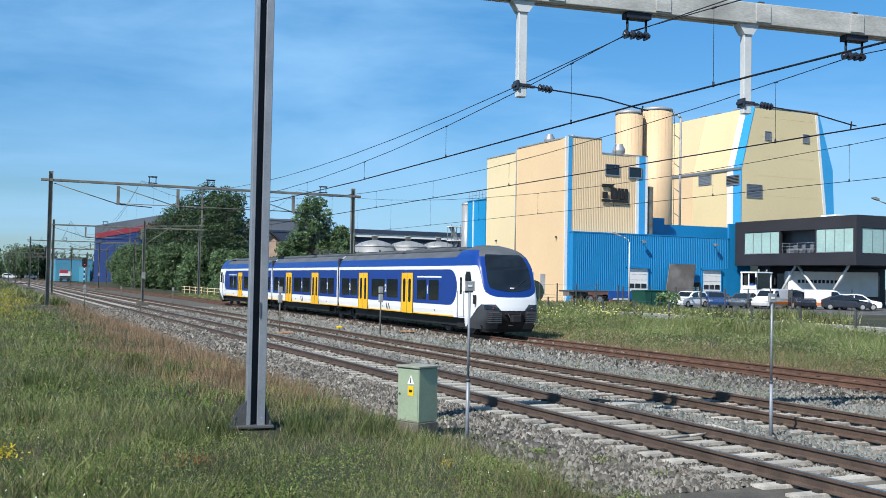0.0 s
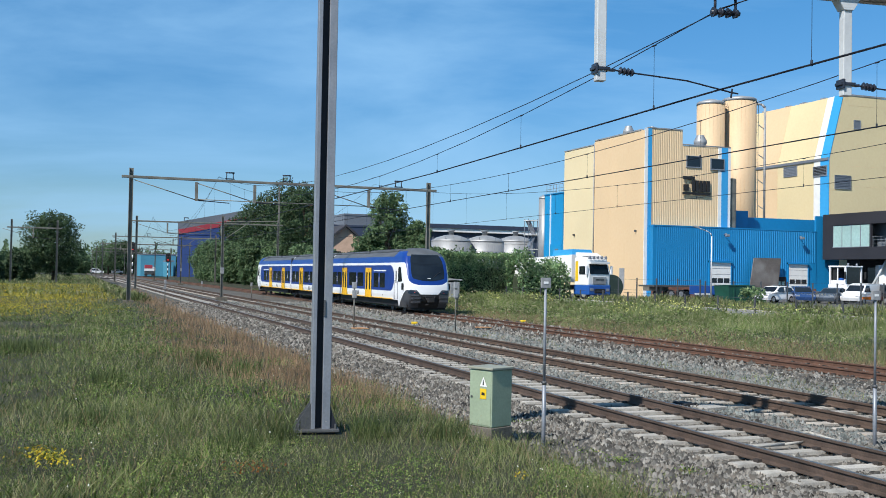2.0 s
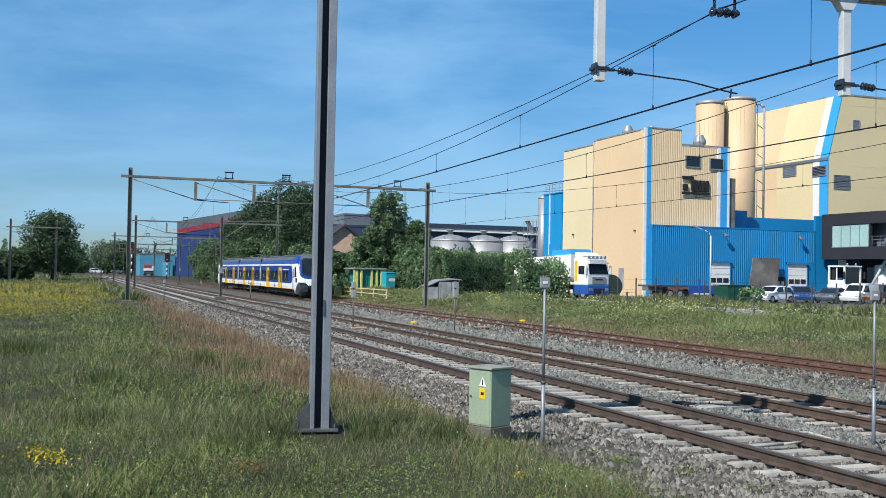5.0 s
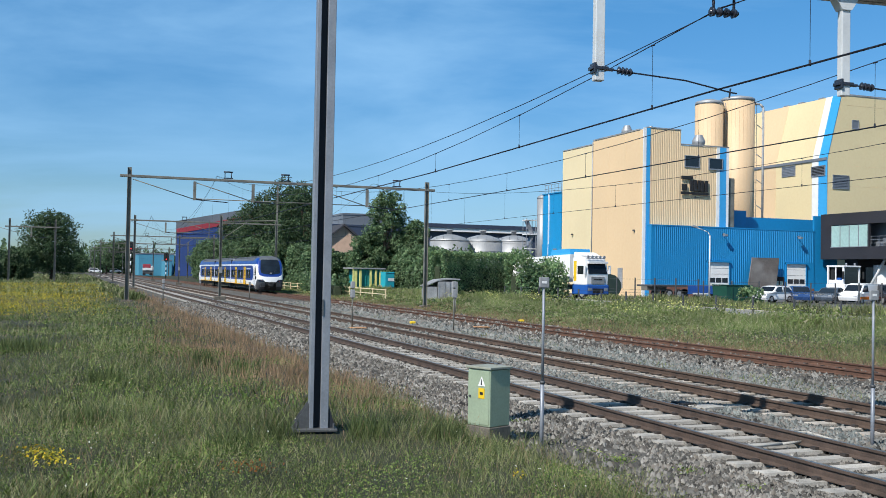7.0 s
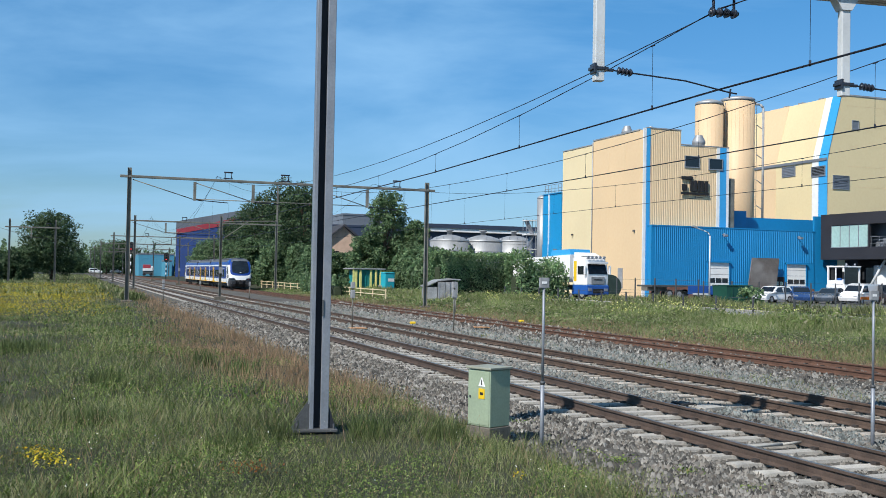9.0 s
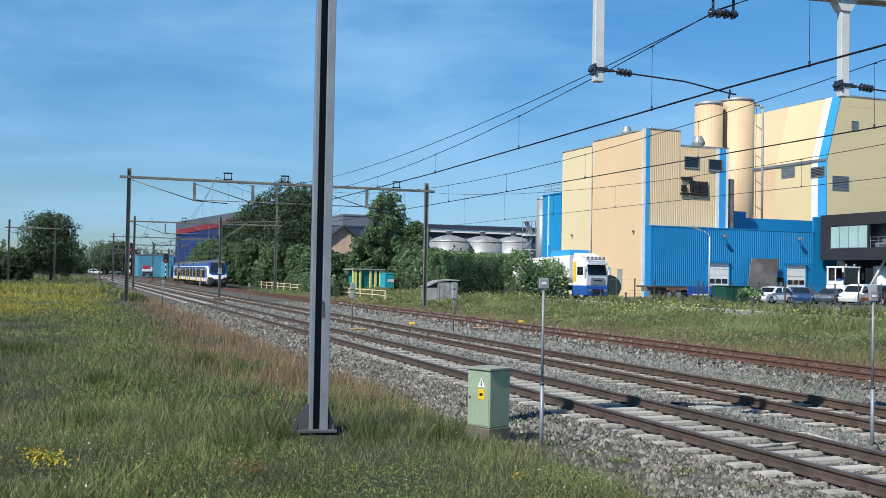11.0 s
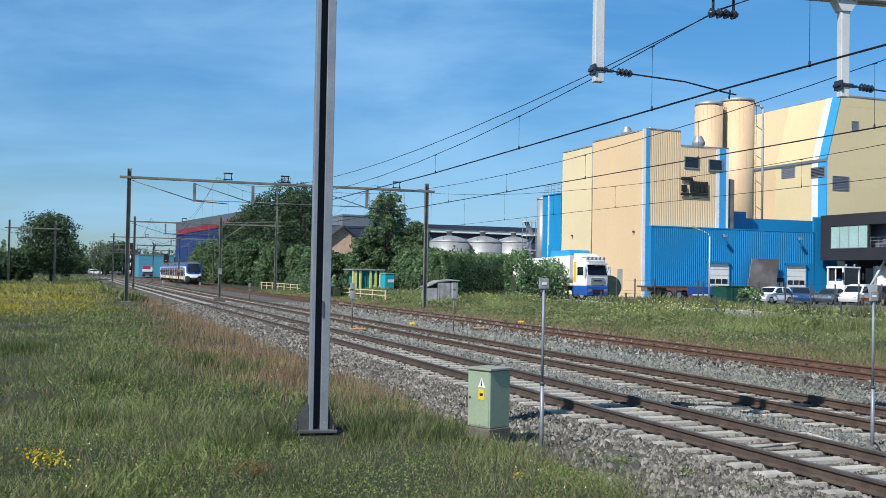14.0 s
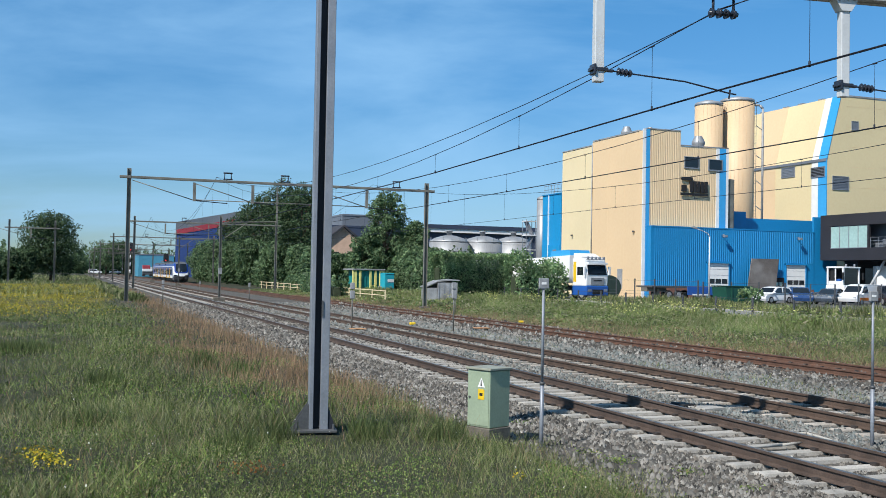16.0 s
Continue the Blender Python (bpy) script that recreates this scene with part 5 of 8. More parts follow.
def tower():
    t = thing("factory_tower", "large straw-yellow factory hall with sloping upper walls and blue bands", "factory hall")
    y0, y1 = 102.7, 126.0
    sec = [(90, GZ), (90, 17.75), (92.2, 26.1), (103.2, 25.9), (104.9, 12.0), (104.9, GZ)]
    part("hall_shell", prismm(sec, "y", y0, y1), M["yellow_wall"], t)
    part("ledge", boxm(89.85, 90.0, y0, y1, 17.6, 17.95), M["hall_grey"], t, "dark ledge")

    def band(ya, yb, m, lab, off):
        bm = bmesh.new()
        vs = []
        for z, x in ((GZ, 90), (17.75, 90), (26.12, 92.2)):
            vs.append((bm.verts.new((x - off, ya, z)), bm.verts.new((x - off, yb, z)), bm.verts.new((x + 0.02, yb, z)), bm.verts.new((x + 0.02, ya, z))))
        for a, b in zip(vs, vs[1:]):
            for i in range(4):
                bm.faces.new((a[i], a[(i + 1) % 4], b[(i + 1) % 4], b[i]))
        bm.faces.new(vs[-1])
        bm.faces.new(vs[0][::-1])
        bmesh.ops.recalc_face_normals(bm, faces=bm.faces[:])
        part("wall_band", bm, M[m], t, lab)
    band(102.66, 104.2, "sky_blue", "light blue wall band", 0.06)
    band(104.2, 105.4, "white", "white wall band", 0.06)
    band(112.6, 118.0, "beige", "peach wall panel", 0.02)
    right = [(103.2, 25.95), (103.45, 25.95), (106.0, 18.5), (106.3, 12.0), (106.3, GZ), (104.9, GZ), (104.9, 12.0)]
    part("wall_band", prismm(right, "y", y0 - 0.04, y1), M["sky_blue"], t, "light blue side wall")
    part("wall_band", prismm([(102.75, 25.95), (103.2, 25.95), (104.9, 12.0), (104.45, 12.0)], "y", y0 - 0.05, y0), M["white"], t, "white edge band")
    front_window(t, 93.95, 94.9, y0, 21.9, 22.9, False, "hall_grey")
    front_window(t, 100.6, 101.6, y0, 22.0, 23.0, False, "hall_grey")
    front_window(t, 90.95, 93.4, y0, 14.1, 15.7, True, "hall_grey")
    side_window(t, 90.0, 108.7, 111.2, 16.2, 17.4, True, "galv")
    side_window(t, 89.94, 103.0, 105.4, 15.75, 16.9, True, "dark")
    for y in (107, 111, 114, 119):
        part("roof_box", boxm(93, 94, y, y + 0.9, 26.0, 26.5, 0, 0.05), M["galv"], t)
    part("roof_edge", boxm(92.1, 103.3, y0 - 0.06, y0 + 0.2, 26.05, 26.25), M["tarp"], t)
    for z in np.arange(4, 25.5, 2.6):
        part("sheet_joint", boxm(93.0, 102.8 if z > 12 else 104.3, y0 - 0.012, y0, z, z + 0.025), M["beige_rib"], t) if z > 13 else None
    return t


tower()


def blue_hall():
    b = thing("low_hall", "low bright blue ribbed hall with white roller doors", "industrial hall")
    y = 90.2
    part("wall", boxm(56.5, 77.4, y, y + 0.3, 1.35, 7.65), M["blue_wall"], b)
    part("plinth", boxm(56.5, 77.4, y - 0.03, y + 0.3, GZ - 0.1, 1.35), M["brick"], b, "red brick plinth")
    part("cladding_ribs", ribs(56.9, 63.2, y, 1.4, 7.6, 0.24, 0.035), M["blue_wall"], b)
    part("cladding_ribs", ribs(66.3, 73.4, y, 1.4, 7.6, 0.24, 0.035), M["blue_wall"], b)
    part("cladding_ribs", ribs(63.2, 66.3, y, 4.2, 7.6, 0.24, 0.035), M["blue_wall"], b)
    part("cladding_ribs", ribs(73.4, 77.3, y, 4.2, 7.6, 0.24, 0.035), M["blue_wall"], b)
    part("side_wall", boxm(56.5, 56.8, y + 0.3, FY - 0.08, GZ - 0.1, 7.6), M["blue_wall"], b)
    part("roof", boxm(56.5, 77.4, y - 0.05, FY - 0.07, 7.65, 7.78), M["blue_wall"], b)
    part("roof", boxm(66.7, 77.4, FY - 0.06, 102.5, 7.55, 7.7), M["hall_grey"], b)
    up = part("upper_wall", boxm(68.2, 89.8, 95.0, 95.3, 7.7, 9.3), M["blue_wall"], b, "upper blue wall")
    part("upper_roof", boxm(68.2, 89.8, 95.3, 102.6, 9.1, 9.3), M["hall_grey"], b)
    part("box_dormer", boxm(68.3, 70.8, 93.5, 94.9, 7.7, 9.9, 0, 0.03), M["blue_wall"], b)
    part("link_wall", boxm(77.42, 80.6, 90.26, 90.55, GZ, 9.4), M["blue_wall"], b)
    for x0, x1 in ((63.45, 66.05), (73.6, 76.15)):
        d = part("roller_door", boxm(x0, x1, y - 0.1, y - 0.02, GZ, 4.0), M["white"], b, "white sectional roller door")
        for i in range(1, 6):
            z = GZ + i * (4.0 - GZ) / 6
            part("panel_groove", boxm(x0, x1, y - 0.108, y - 0.1, z - 0.015, z + 0.015), M["galv"], d)
        n = 3
        for i in range(n):
            w = (x1 - x0 - 0.2) / n
            part("door_pane", boxm(x0 + 0.1 + i * w + 0.06, x0 + 0.1 + (i + 1) * w - 0.06, y - 0.12, y - 0.1, 1.85, 2.35), M["glass"], d)
        fr = bmesh.new()
        box(fr, x0 - 0.15, x0, y - 0.14, y, GZ, 4.15)
        box(fr, x1, x1 + 0.15, y - 0.14, y, GZ, 4.15)
        box(fr, x0 - 0.15, x1 + 0.15, y - 0.3, y, 4.0, 4.15)
        part("door_frame", fr, M["blue_wall"], d)
    for x in (65.2, 75.0):
        la = bmesh.new()
        rod(la, (x, y, 7.0), (x, y - 0.5, 7.1), 0.04)
        box(la, x - 0.22, x + 0.22, y - 0.8, y - 0.45, 6.75, 7.0, 0, 0.04)
        part("flood_lamp", la, M["galv"], b, "grey wall flood lamp")
    pl = part("dark_opening", boxm(71.6, 73.3, y - 0.08, y - 0.02, GZ, 2.6), M["dark"], b)
    for i in range(3):
        part("opening_pane", boxm(71.7 + i * 0.5, 72.05 + i * 0.5, y - 0.1, y - 0.08, 1.7, 2.1), M["green_glass"], pl)
    return b


blue_hall()
plate = thing("leaning_plate", "weathered dark steel plate leaning before the blue hall", "steel plate", pose(0, 0, 0))
part("plate", prismm([(67.9, GZ), (71.6, GZ), (72.1, 4.6), (68.6, 4.6)], "y", 89.5, 89.62), M["rust_sheet"], plate)
part("stand", boxm(69.2, 71.0, 89.65, 89.95, GZ, 3.0), M["galv_dark"], plate)


def office():
    o = thing("office_building", "dark grey raised office box with green glass on slanted columns", "office building")
    x0, x1, y0, y1, z0, z1 = 78.0, 100.0, 72.35, 89.9, 4.6, 9.55
    wb, wt = 5.9, 8.3
    def side(ya, yb, a, b):
        part("side_wall", boxm(x0, x0 + 0.3, ya, yb, a, b), M["office"], o)
    side(y0, y1, z0, wb)
    side(y0, y1, wt, z1)
    side(y0, 72.75, wb, wt)
    side(88.35, y1, wb, wt)
    side(77.62, 77.75, wb, wt)
    side(82.75, 82.95, wb, wt)
    def front(xa, xb, a, b):
        part("front_wall", boxm(xa, xb, y0, y0 + 0.3, a, b), M["office"], o)
    front(x0 + 0.3, x1, z0, wb - 0.15)
    front(x0 + 0.3, x1, wt, z1)
    front(x0 + 0.3, 78.8, wb - 0.15, wt)
    front(84.6, 85.4, wb - 0.15, wt)
    front(96.0, x1, wb - 0.15, wt)
    part("floor_slab", boxm(x0 + 0.02, x1, y0 + 0.31, y1, z0 + 0.02, z0 + 0.5), M["office"], o)
    part("roof", boxm(x0 + 0.31, x1, y0 + 0.31, y1, z1 - 0.3, z1 - 0.05), M["hall_grey"], o)
    part("back_wall", boxm(x0 + 0.31, x1, y1 - 0.3, y1, z0 + 0.5, z1 - 0.3), M["office"], o)
    part("side_wall", boxm(x1 - 0.3, x1, y0 + 0.31, y1, z0 + 0.5, z1 - 0.3), M["office"], o)
    part("inner_wall", boxm(x0 + 1.6, x0 + 1.8, y0 + 0.4, y1 - 0.4, z0 + 0.5, z1 - 0.3), M["hall_grey"], o)
    for ya, yb, n in ((72.75, 77.62, 4), (82.95, 88.35, 4)):
        for i in range(n):
            a, b = ya + (yb - ya) * i / n, ya + (yb - ya) * (i + 1) / n
            w = part("glass_pane", boxm(x0 + 0.08, x0 + 0.12, a + 0.04, b - 0.04, wb + 0.05, wt - 0.05), M["green_glass"], o, "pale green glass pane")
            part("mullion", boxm(x0 + 0.04, x0 + 0.16, b - 0.04, b + 0.04, wb, wt), M["galv"], w)
        part("window_sill", boxm(x0 - 0.03, x0 + 0.2, ya, yb, wb - 0.04, wb + 0.04), M["galv"], o)
    for xa, xb, n in ((78.8, 84.6, 4), (85.4, 96.0, 7)):
        for i in range(n):
            a, b = xa + (xb - xa) * i / n, xa + (xb - xa) * (i + 1) / n
            w = part("glass_pane", boxm(a + 0.04, b - 0.04, y0 + 0.08, y0 + 0.12, wb - 0.1, wt - 0.05), M["green_glass"], o, "pale green glass pane")
            part("mullion", boxm(b - 0.04, b + 0.04, y0 + 0.04, y0 + 0.16, wb - 0.15, wt), M["galv"], w)
    rl = bmesh.new()
    for z in (6.25, 6.6, 6.95):
        rod(rl, (x0 + 0.15, 77.8, z), (x0 + 0.15, 82.7, z), 0.025, seg=5)
    for y in np.arange(78.2, 82.7, 1.1):
        rod(rl, (x0 + 0.15, y, wb), (x0 + 0.15, y, 6.95), 0.025, seg=5)
    part("balcony_railing", rl, M["galv"], o, "steel balcony railing")
    for y in (79.0, 80.2, 81.4):
        ch = boxm(x0 + 0.6, x0 + 1.1, y, y + 0.5, wb, wb + 0.45, 0, 0.04)
        box(ch, x0 + 1.05, x0 + 1.12, y, y + 0.5, wb + 0.45, wb + 0.9, 0, 0.02)
        part("terrace_seat", ch, M["hall_grey"], o)
    for ya, yb in ((84.7, 81.5), (76.9, 81.2), (77.6, 74.2)):
        part("slanted_column", rodm((79.0, ya, GZ), (79.0, yb, z0), 0.14, seg=10), M["tube"], o, "slanted round pale steel column")
    part("ground_floor", boxm(81.0, 99, 87.5, 89.5, GZ, z0), M["office"], o, "dark recessed ground floor")
    part("lower_glazing", boxm(82, 98, 87.42, 87.5, 1.0, 3.8), M["glass"], o)
    for x in (81, 88, 93):
        part("roof_box", boxm(x, x + 1.6, 78, 80, z1 - 0.05, z1 + 0.45, 0, 0.05), M["white"], o)
    return o


office()


# ---- background buildings ----
def hall(name, label, x0, x1, y0, y1, z1, wallm, roofm, ridge=0.0, band=None, cat="hall"):
    b = thing(name, label, cat)
    part("wall", boxm(x0, x1, y0, y1, GZ - 0.3, z1), M[wallm], b)
    if ridge:
        part("roof", prismm([(x0 - 0.2, z1), (x1 + 0.2, z1), (x1 + 0.2, z1 + 0.2), ((x0 + x1) / 2, z1 + ridge), (x0 - 0.2, z1 + 0.2)], "y", y0 - 0.2, y1 + 0.2), M[roofm], b)
    else:
        part("roof", boxm(x0 - 0.1, x1 + 0.1, y0 - 0.1, y1 + 0.1, z1, z1 + 0.4), M[roofm], b)
    if band:
        part("wall_band", boxm(x0 - 0.05, x1 + 0.05, y0 - 0.06, y0, band[0], band[1]), M[band[2]], b)
        part("wall_band", boxm(x0 - 0.06, x0, y0 - 0.06, y1, band[0], band[1]), M[band[2]], b)
    n = max(3, int((y1 - y0) / 6))
    for i in range(n):
        y = y0 + (i + 0.5) * (y1 - y0) / n
        part("wall_rib", boxm(x0 - 0.04, x0, y - 0.1, y + 0.1, GZ, z1), M[wallm], b)
    return b


hl = hall("storage_hall", "long low hall with dark roof and white strip lights", 67.0, 110, 190, 230, 10.6, "hall_navy", "hall_navy")
part("light_strip", boxm(66.9, 110, 189.2, 190.0, 10.75, 11.5), M["white"], hl, "pale strip below the roof")
part("roof_fascia", boxm(66.8, 110.2, 189.0, 190.2, 11.5, 12.3), M["hall_navy"], hl)
hall("grey_hall", "grey industrial hall with a raised roof box", 53.5, 90, 217, 260, 12.4, "hall_navy", "hall_navy")
hall("roof_plant_room", "grey plant room above the hall roof", 57.0, 67.5, 218, 240, 15.0, "hall_grey", "hall_grey")
bh = thing("warehouse", "large dark blue warehouse with a red band and grey upper wall", "warehouse")
part("wall", prismm([(28.9, 300), (70, 300), (88, 380), (36.8, 380)], "z", 0, 12.4), M["hall_blue"], bh, "dark blue sheet wall")
up = bmesh.new()
prism(up, [(28.9, 12.45), (70, 12.45), (70, 24.7), (28.9, 16.1)], "y", 300, 380)
for v in up.verts:
    v.co.x += (v.co.y - 300) * 0.1
part("upper_wall", up, M["hall_grey"], bh, "grey sloping upper wall")
part("wall_band", prismm([(28.9, 12.46), (70, 20.9), (70, 23.0), (28.9, 13.8)], "y", 299.8, 300), M["hall_red"], bh, "red band")
part("wall", prismm([(28.9, 12.40), (70, 12.40), (70, 20.9)], "y", 299.9, 300.0), M["hall_blue"], bh, "dark blue sheet wall")
hall("turquoise_hall", "low turquoise hall far along the line", 20.7, 31.4, 330, 360, 6.7, "hall_cyan", "hall_grey")
hall("turquoise_hall", "low dark turquoise hall far along the line", 27.6, 29.6, 318, 330, 4.6, "hall_cyan", "hall_grey")


def gable_house():
    h = thing("brick_house", "pinkish gabled house with a dark tiled roof", "house")
    x0, x1, y0, y1 = 41.6, 50.4, 175, 192
    part("wall", prismm([(x0, 0), (x1, 0), (x1, 7.0), ((x0 + x1) / 2, 10.4), (x0, 7.0)], "y", y0, y1), M["pinkbrick"], h)
    for s in (-1, 1):
        xm = (x0 + x1) / 2
        e = xm + s * (4.4 + 0.7)
        part("roof_slope", prismm([(xm, 10.85), (xm, 10.45), (e, 6.4), (e, 6.8)], "y", y0 - 0.6, y1 + 0.4), M["tiles"], h, "dark tiled roof slope")
    for x in (44.2, 47.0):
        w = part("window", boxm(x, x + 1.0, y0 - 0.03, y0 + 0.1, 4.6, 6.0), M["glass"], h)
        part("window_frame", boxm(x - 0.1, x + 1.1, y0 - 0.05, y0 - 0.02, 4.45, 4.6), M["white"], w)
    part("skylight", boxm(49.0, 53.5, 180, 181.2, 8.0, 8.2), M["white"], h)
    return h


gable_house()
hall("side_hall", "grey pitched shed beside the gabled house", 50.6, 62, 178, 200, 6.6, "hall_grey", "tiles", 2.6)


def storage_tank(x, y, r, top, label):
    t = thing("storage_tank", label, "storage tank", pose(x, y, 0), "steel storage tanks")
    part("shell", lathe(bmesh.new(), [(r, 0), (r, top)], seg=36), M["silver"], t)
    part("dome", lathe(bmesh.new(), [(r * 1.01, top), (r * 1.01, top + 0.12), (r * 0.75, top + 0.6), (r * 0.35, top + 0.95), (0.3, top + 1.05)], seg=36), M["silver"], t, "shallow domed tank roof")
    part("roof_hatch", lathe(bmesh.new(), [(0.4, 0), (0.4, 0.6), (0.6, 0.6), (0.6, 0.75)], 0, 0, top + 1.0, 12), M["tarp"], t)
    for i in range(14):
        a = 2 * math.pi * i / 14
        part("rail_post", rodm((r * 0.95 * math.cos(a), r * 0.95 * math.sin(a), top), (r * 0.95 * math.cos(a), r * 0.95 * math.sin(a), top + 0.7), 0.03, seg=4), M["galv"], t)
    for z in np.arange(1.5, top, 1.4):
        part("hoop", lathe(bmesh.new(), [(r + 0.01, z), (r + 0.03, z + 0.03), (r + 0.01, z + 0.06)], seg=36), M["silver"], t)
    return t


for x, y, top in ((53.0, 140, 7.1), (58.8, 141, 7.2), (66.2, 146, 7.5)):
    storage_tank(x, y, 2.95, top, "round stainless steel storage tank with domed roof")
sc = thing("stair_tower", "white scaffold stair tower beside the tanks", "stair tower", pose(60.4, 128, 0))
for dx in (-0.7, 0.7):
    for dy in (-0.6, 0.6):
        part("post", rodm((dx, dy, 0), (dx, dy, 10.2), 0.05, seg=6), M["galv"], sc)
for i in range(5):
    part("landing", boxm(-0.8, 0.8, -0.7, 0.7, 1.9 + i * 2, 2.0 + i * 2), M["white"], sc)
    part("flight", prismm([(-0.6 if i % 2 else 0.6, 0.0 + i * 2), (-0.35 if i % 2 else 0.35, 0.0 + i * 2), (0.6 if i % 2 else -0.6, 1.9 + i * 2), (0.35 if i % 2 else -0.35, 1.9 + i * 2)], "y", -0.5, 0.5), M["galv"], sc)
# ---- plants ----
def leaf_cloud(lobes, n, size, seed, flat=0.5):
    """Leaves as small folded four-cornered blades near the skin of several uneven lobes."""
    r = np.random.default_rng(seed)
    lobes = np.array(lobes, float)
    wgt = (lobes[:, 3] ** 2)
    k = r.choice(len(lobes), n, p=wgt / wgt.sum())
    d = r.normal(size=(n, 3))
    d /= np.linalg.norm(d, axis=1, keepdims=True)
    rad = lobes[k, 3] * (0.55 + 0.5 * r.random(n) ** 0.6) * (1 + 0.18 * np.sin(d[:, 0] * 5 + k) + 0.15 * np.sin(d[:, 2] * 7 + k * 2) + 0.12 * np.sin(d[:, 1] * 9))
    p = lobes[k, :3] + d * rad[:, None] * np.array([1, 1, 0.85])
    nrm = d + 0.9 * r.normal(size=(n, 3))
    nrm[:, 2] += flat
    nrm /= np.linalg.norm(nrm, axis=1, keepdims=True)
    a = np.cross(nrm, r.normal(size=(n, 3)))
    a /= np.linalg.norm(a, axis=1, keepdims=True)
    b = np.cross(nrm, a)
    s = (size * (0.6 + 0.8 * r.random(n)))[:, None]
    quad = np.stack([p - a * s, p - b * s * 0.55 - a * s * 0.1, p + a * s, p + b * s * 0.55 + a * s * 0.1], 1)
    return quad.reshape(-1, 3)


def tree(label, x, y, h, w, seed, leaf="leaf_mid", n=None, size=None, low=0.18, m=None):
    """A broad-leaved tree: tapered trunk, limbs and a crown of leaf clumps."""
    n, size = n or (17000 if y < 260 else 5000), size or (0.15 if y < 150 else 0.17 if y < 260 else 0.36)
    r = random.Random(seed)
    t = thing("tree", label, "tree", pose(x, y, float(ground_z(x, y)) - 0.1), "trees along the line")
    bm = bmesh.new()
    pts = [Vector((0, 0, 0)), Vector((r.uniform(-.2, .2), r.uniform(-.2, .2), h * 0.25)), Vector((r.uniform(-.4, .4), r.uniform(-.4, .4), h * 0.55)), Vector((r.uniform(-.5, .5), r.uniform(-.5, .5), h * 0.85))]
    rad = [h * 0.024, h * 0.018, h * 0.011, h * 0.004]
    for i in range(3):
        rod(bm, pts[i], pts[i + 1], rad[i], rad[i + 1], seg=8)
    lobes = []
    for i in range(22):
        f = low + (0.97 - low) * (i + 0.5) / 22
        ang = i * 2.4 + r.uniform(-.4, .4)
        spread = w * 0.5 * (0.25 + 0.75 * math.sin(math.pi * min(1, (f - low) / (1 - low) * 0.85 + 0.12))) * r.uniform(0.55, 0.95)
        c = Vector((math.cos(ang) * spread * 0.7, math.sin(ang) * spread * 0.7, h * f))
        rr = w * r.uniform(0.11, 0.22)
        c.z = min(c.z, h - rr * 0.75)
        lobes.append((*c, rr))
        base = pts[1].lerp(pts[2], r.random()) if f > 0.4 else pts[1] * 0.9
        rod(bm, base, c, h * 0.007, h * 0.002, seg=5)
    part("trunk", bm, M["bark"], t)
    me = quads("crown", leaf_cloud(lobes, n, size, seed), n, M[leaf])
    c = new("crown", me)
    c.parent = t
    return t


# the dark wood behind the siding
k = 0
for x, y, h, w, lf in ((31.2, 131, 5.5, 7, "leaf_mid"), (33.2, 150, 14.6, 10, "leaf_dark"), (33, 158, 16.4, 12, "leaf_dark"), (31, 172, 15.5, 12, "leaf_dark"), (32, 186, 14.2, 12, "leaf_dark"), (30.5, 200, 12.5, 10, "leaf_dark"),
                       (29.5, 150, 7, 8, "leaf_mid"), (28.2, 166, 7.5, 8, "leaf_mid"), (27.8, 181, 7, 8, "leaf_mid"), (28.0, 196, 8, 9, "leaf_mid"), (28.0, 212, 8, 9, "leaf_mid"), (29.5, 228, 9, 10, "leaf_mid"), (34.3, 172, 14, 10, "leaf_dark"), (31, 140, 6, 7, "leaf_mid"),
                       (30.2, 246, 8, 9, "leaf_mid")):
    tree("dense dark green tree at the edge of a small wood", x, y, h, w, 11 + k, lf, low=0.05)
    k += 1
# round the gabled house and tanks
for x, y, h, w, lf in ((38.3, 124, 12.6, 8.0, "leaf_mid"), (41.6, 123, 9.0, 6.5, "leaf_mid"), (36.2, 125, 7.4, 6.0, "leaf_mid"), (39.5, 126, 5.2, 7, "leaf_mid"), (36.5, 133, 4.8, 7, "leaf_mid"), (41.5, 140, 5.2, 8, "leaf_mid"), (46, 150, 5.4, 8, "leaf_mid"), (40.2, 116, 5.4, 6.5, "leaf_mid"), (39.0, 119, 4.6, 5, "leaf_mid"), (44.5, 130, 6, 7, "leaf_mid")):
    tree("leafy green tree beside the yard boundary", x, y, h, w, 60 + k, lf, low=0.04)
    k += 1
# left of the line
for x, y, h, w, lf in ((-2.6, 172, 10.9, 11.5, "leaf_dark"), (-7.5, 168, 5, 7, "leaf_dark"), (-13, 160, 4.5, 8, "leaf_dark"), (-17, 175, 6, 9, "leaf_dark"), (-24, 180, 6, 10, "leaf_dark"),
                       (14, 420, 13, 17, "leaf_mid"), (23, 428, 11, 13, "leaf_dark"), (19, 424, 13.5, 13, "leaf_dark"), (2, 440, 8, 14, "leaf_mid"), (36, 440, 9, 14, "leaf_dark"), (-10, 430, 8, 16, "leaf_mid"), (-30, 440, 9, 18, "leaf_mid")):
    tree("dark green tree standing beyond the meadow", x, y, h, w, 90 + k, lf, low=0.24 if h > 10 else 0.03)
    k += 1


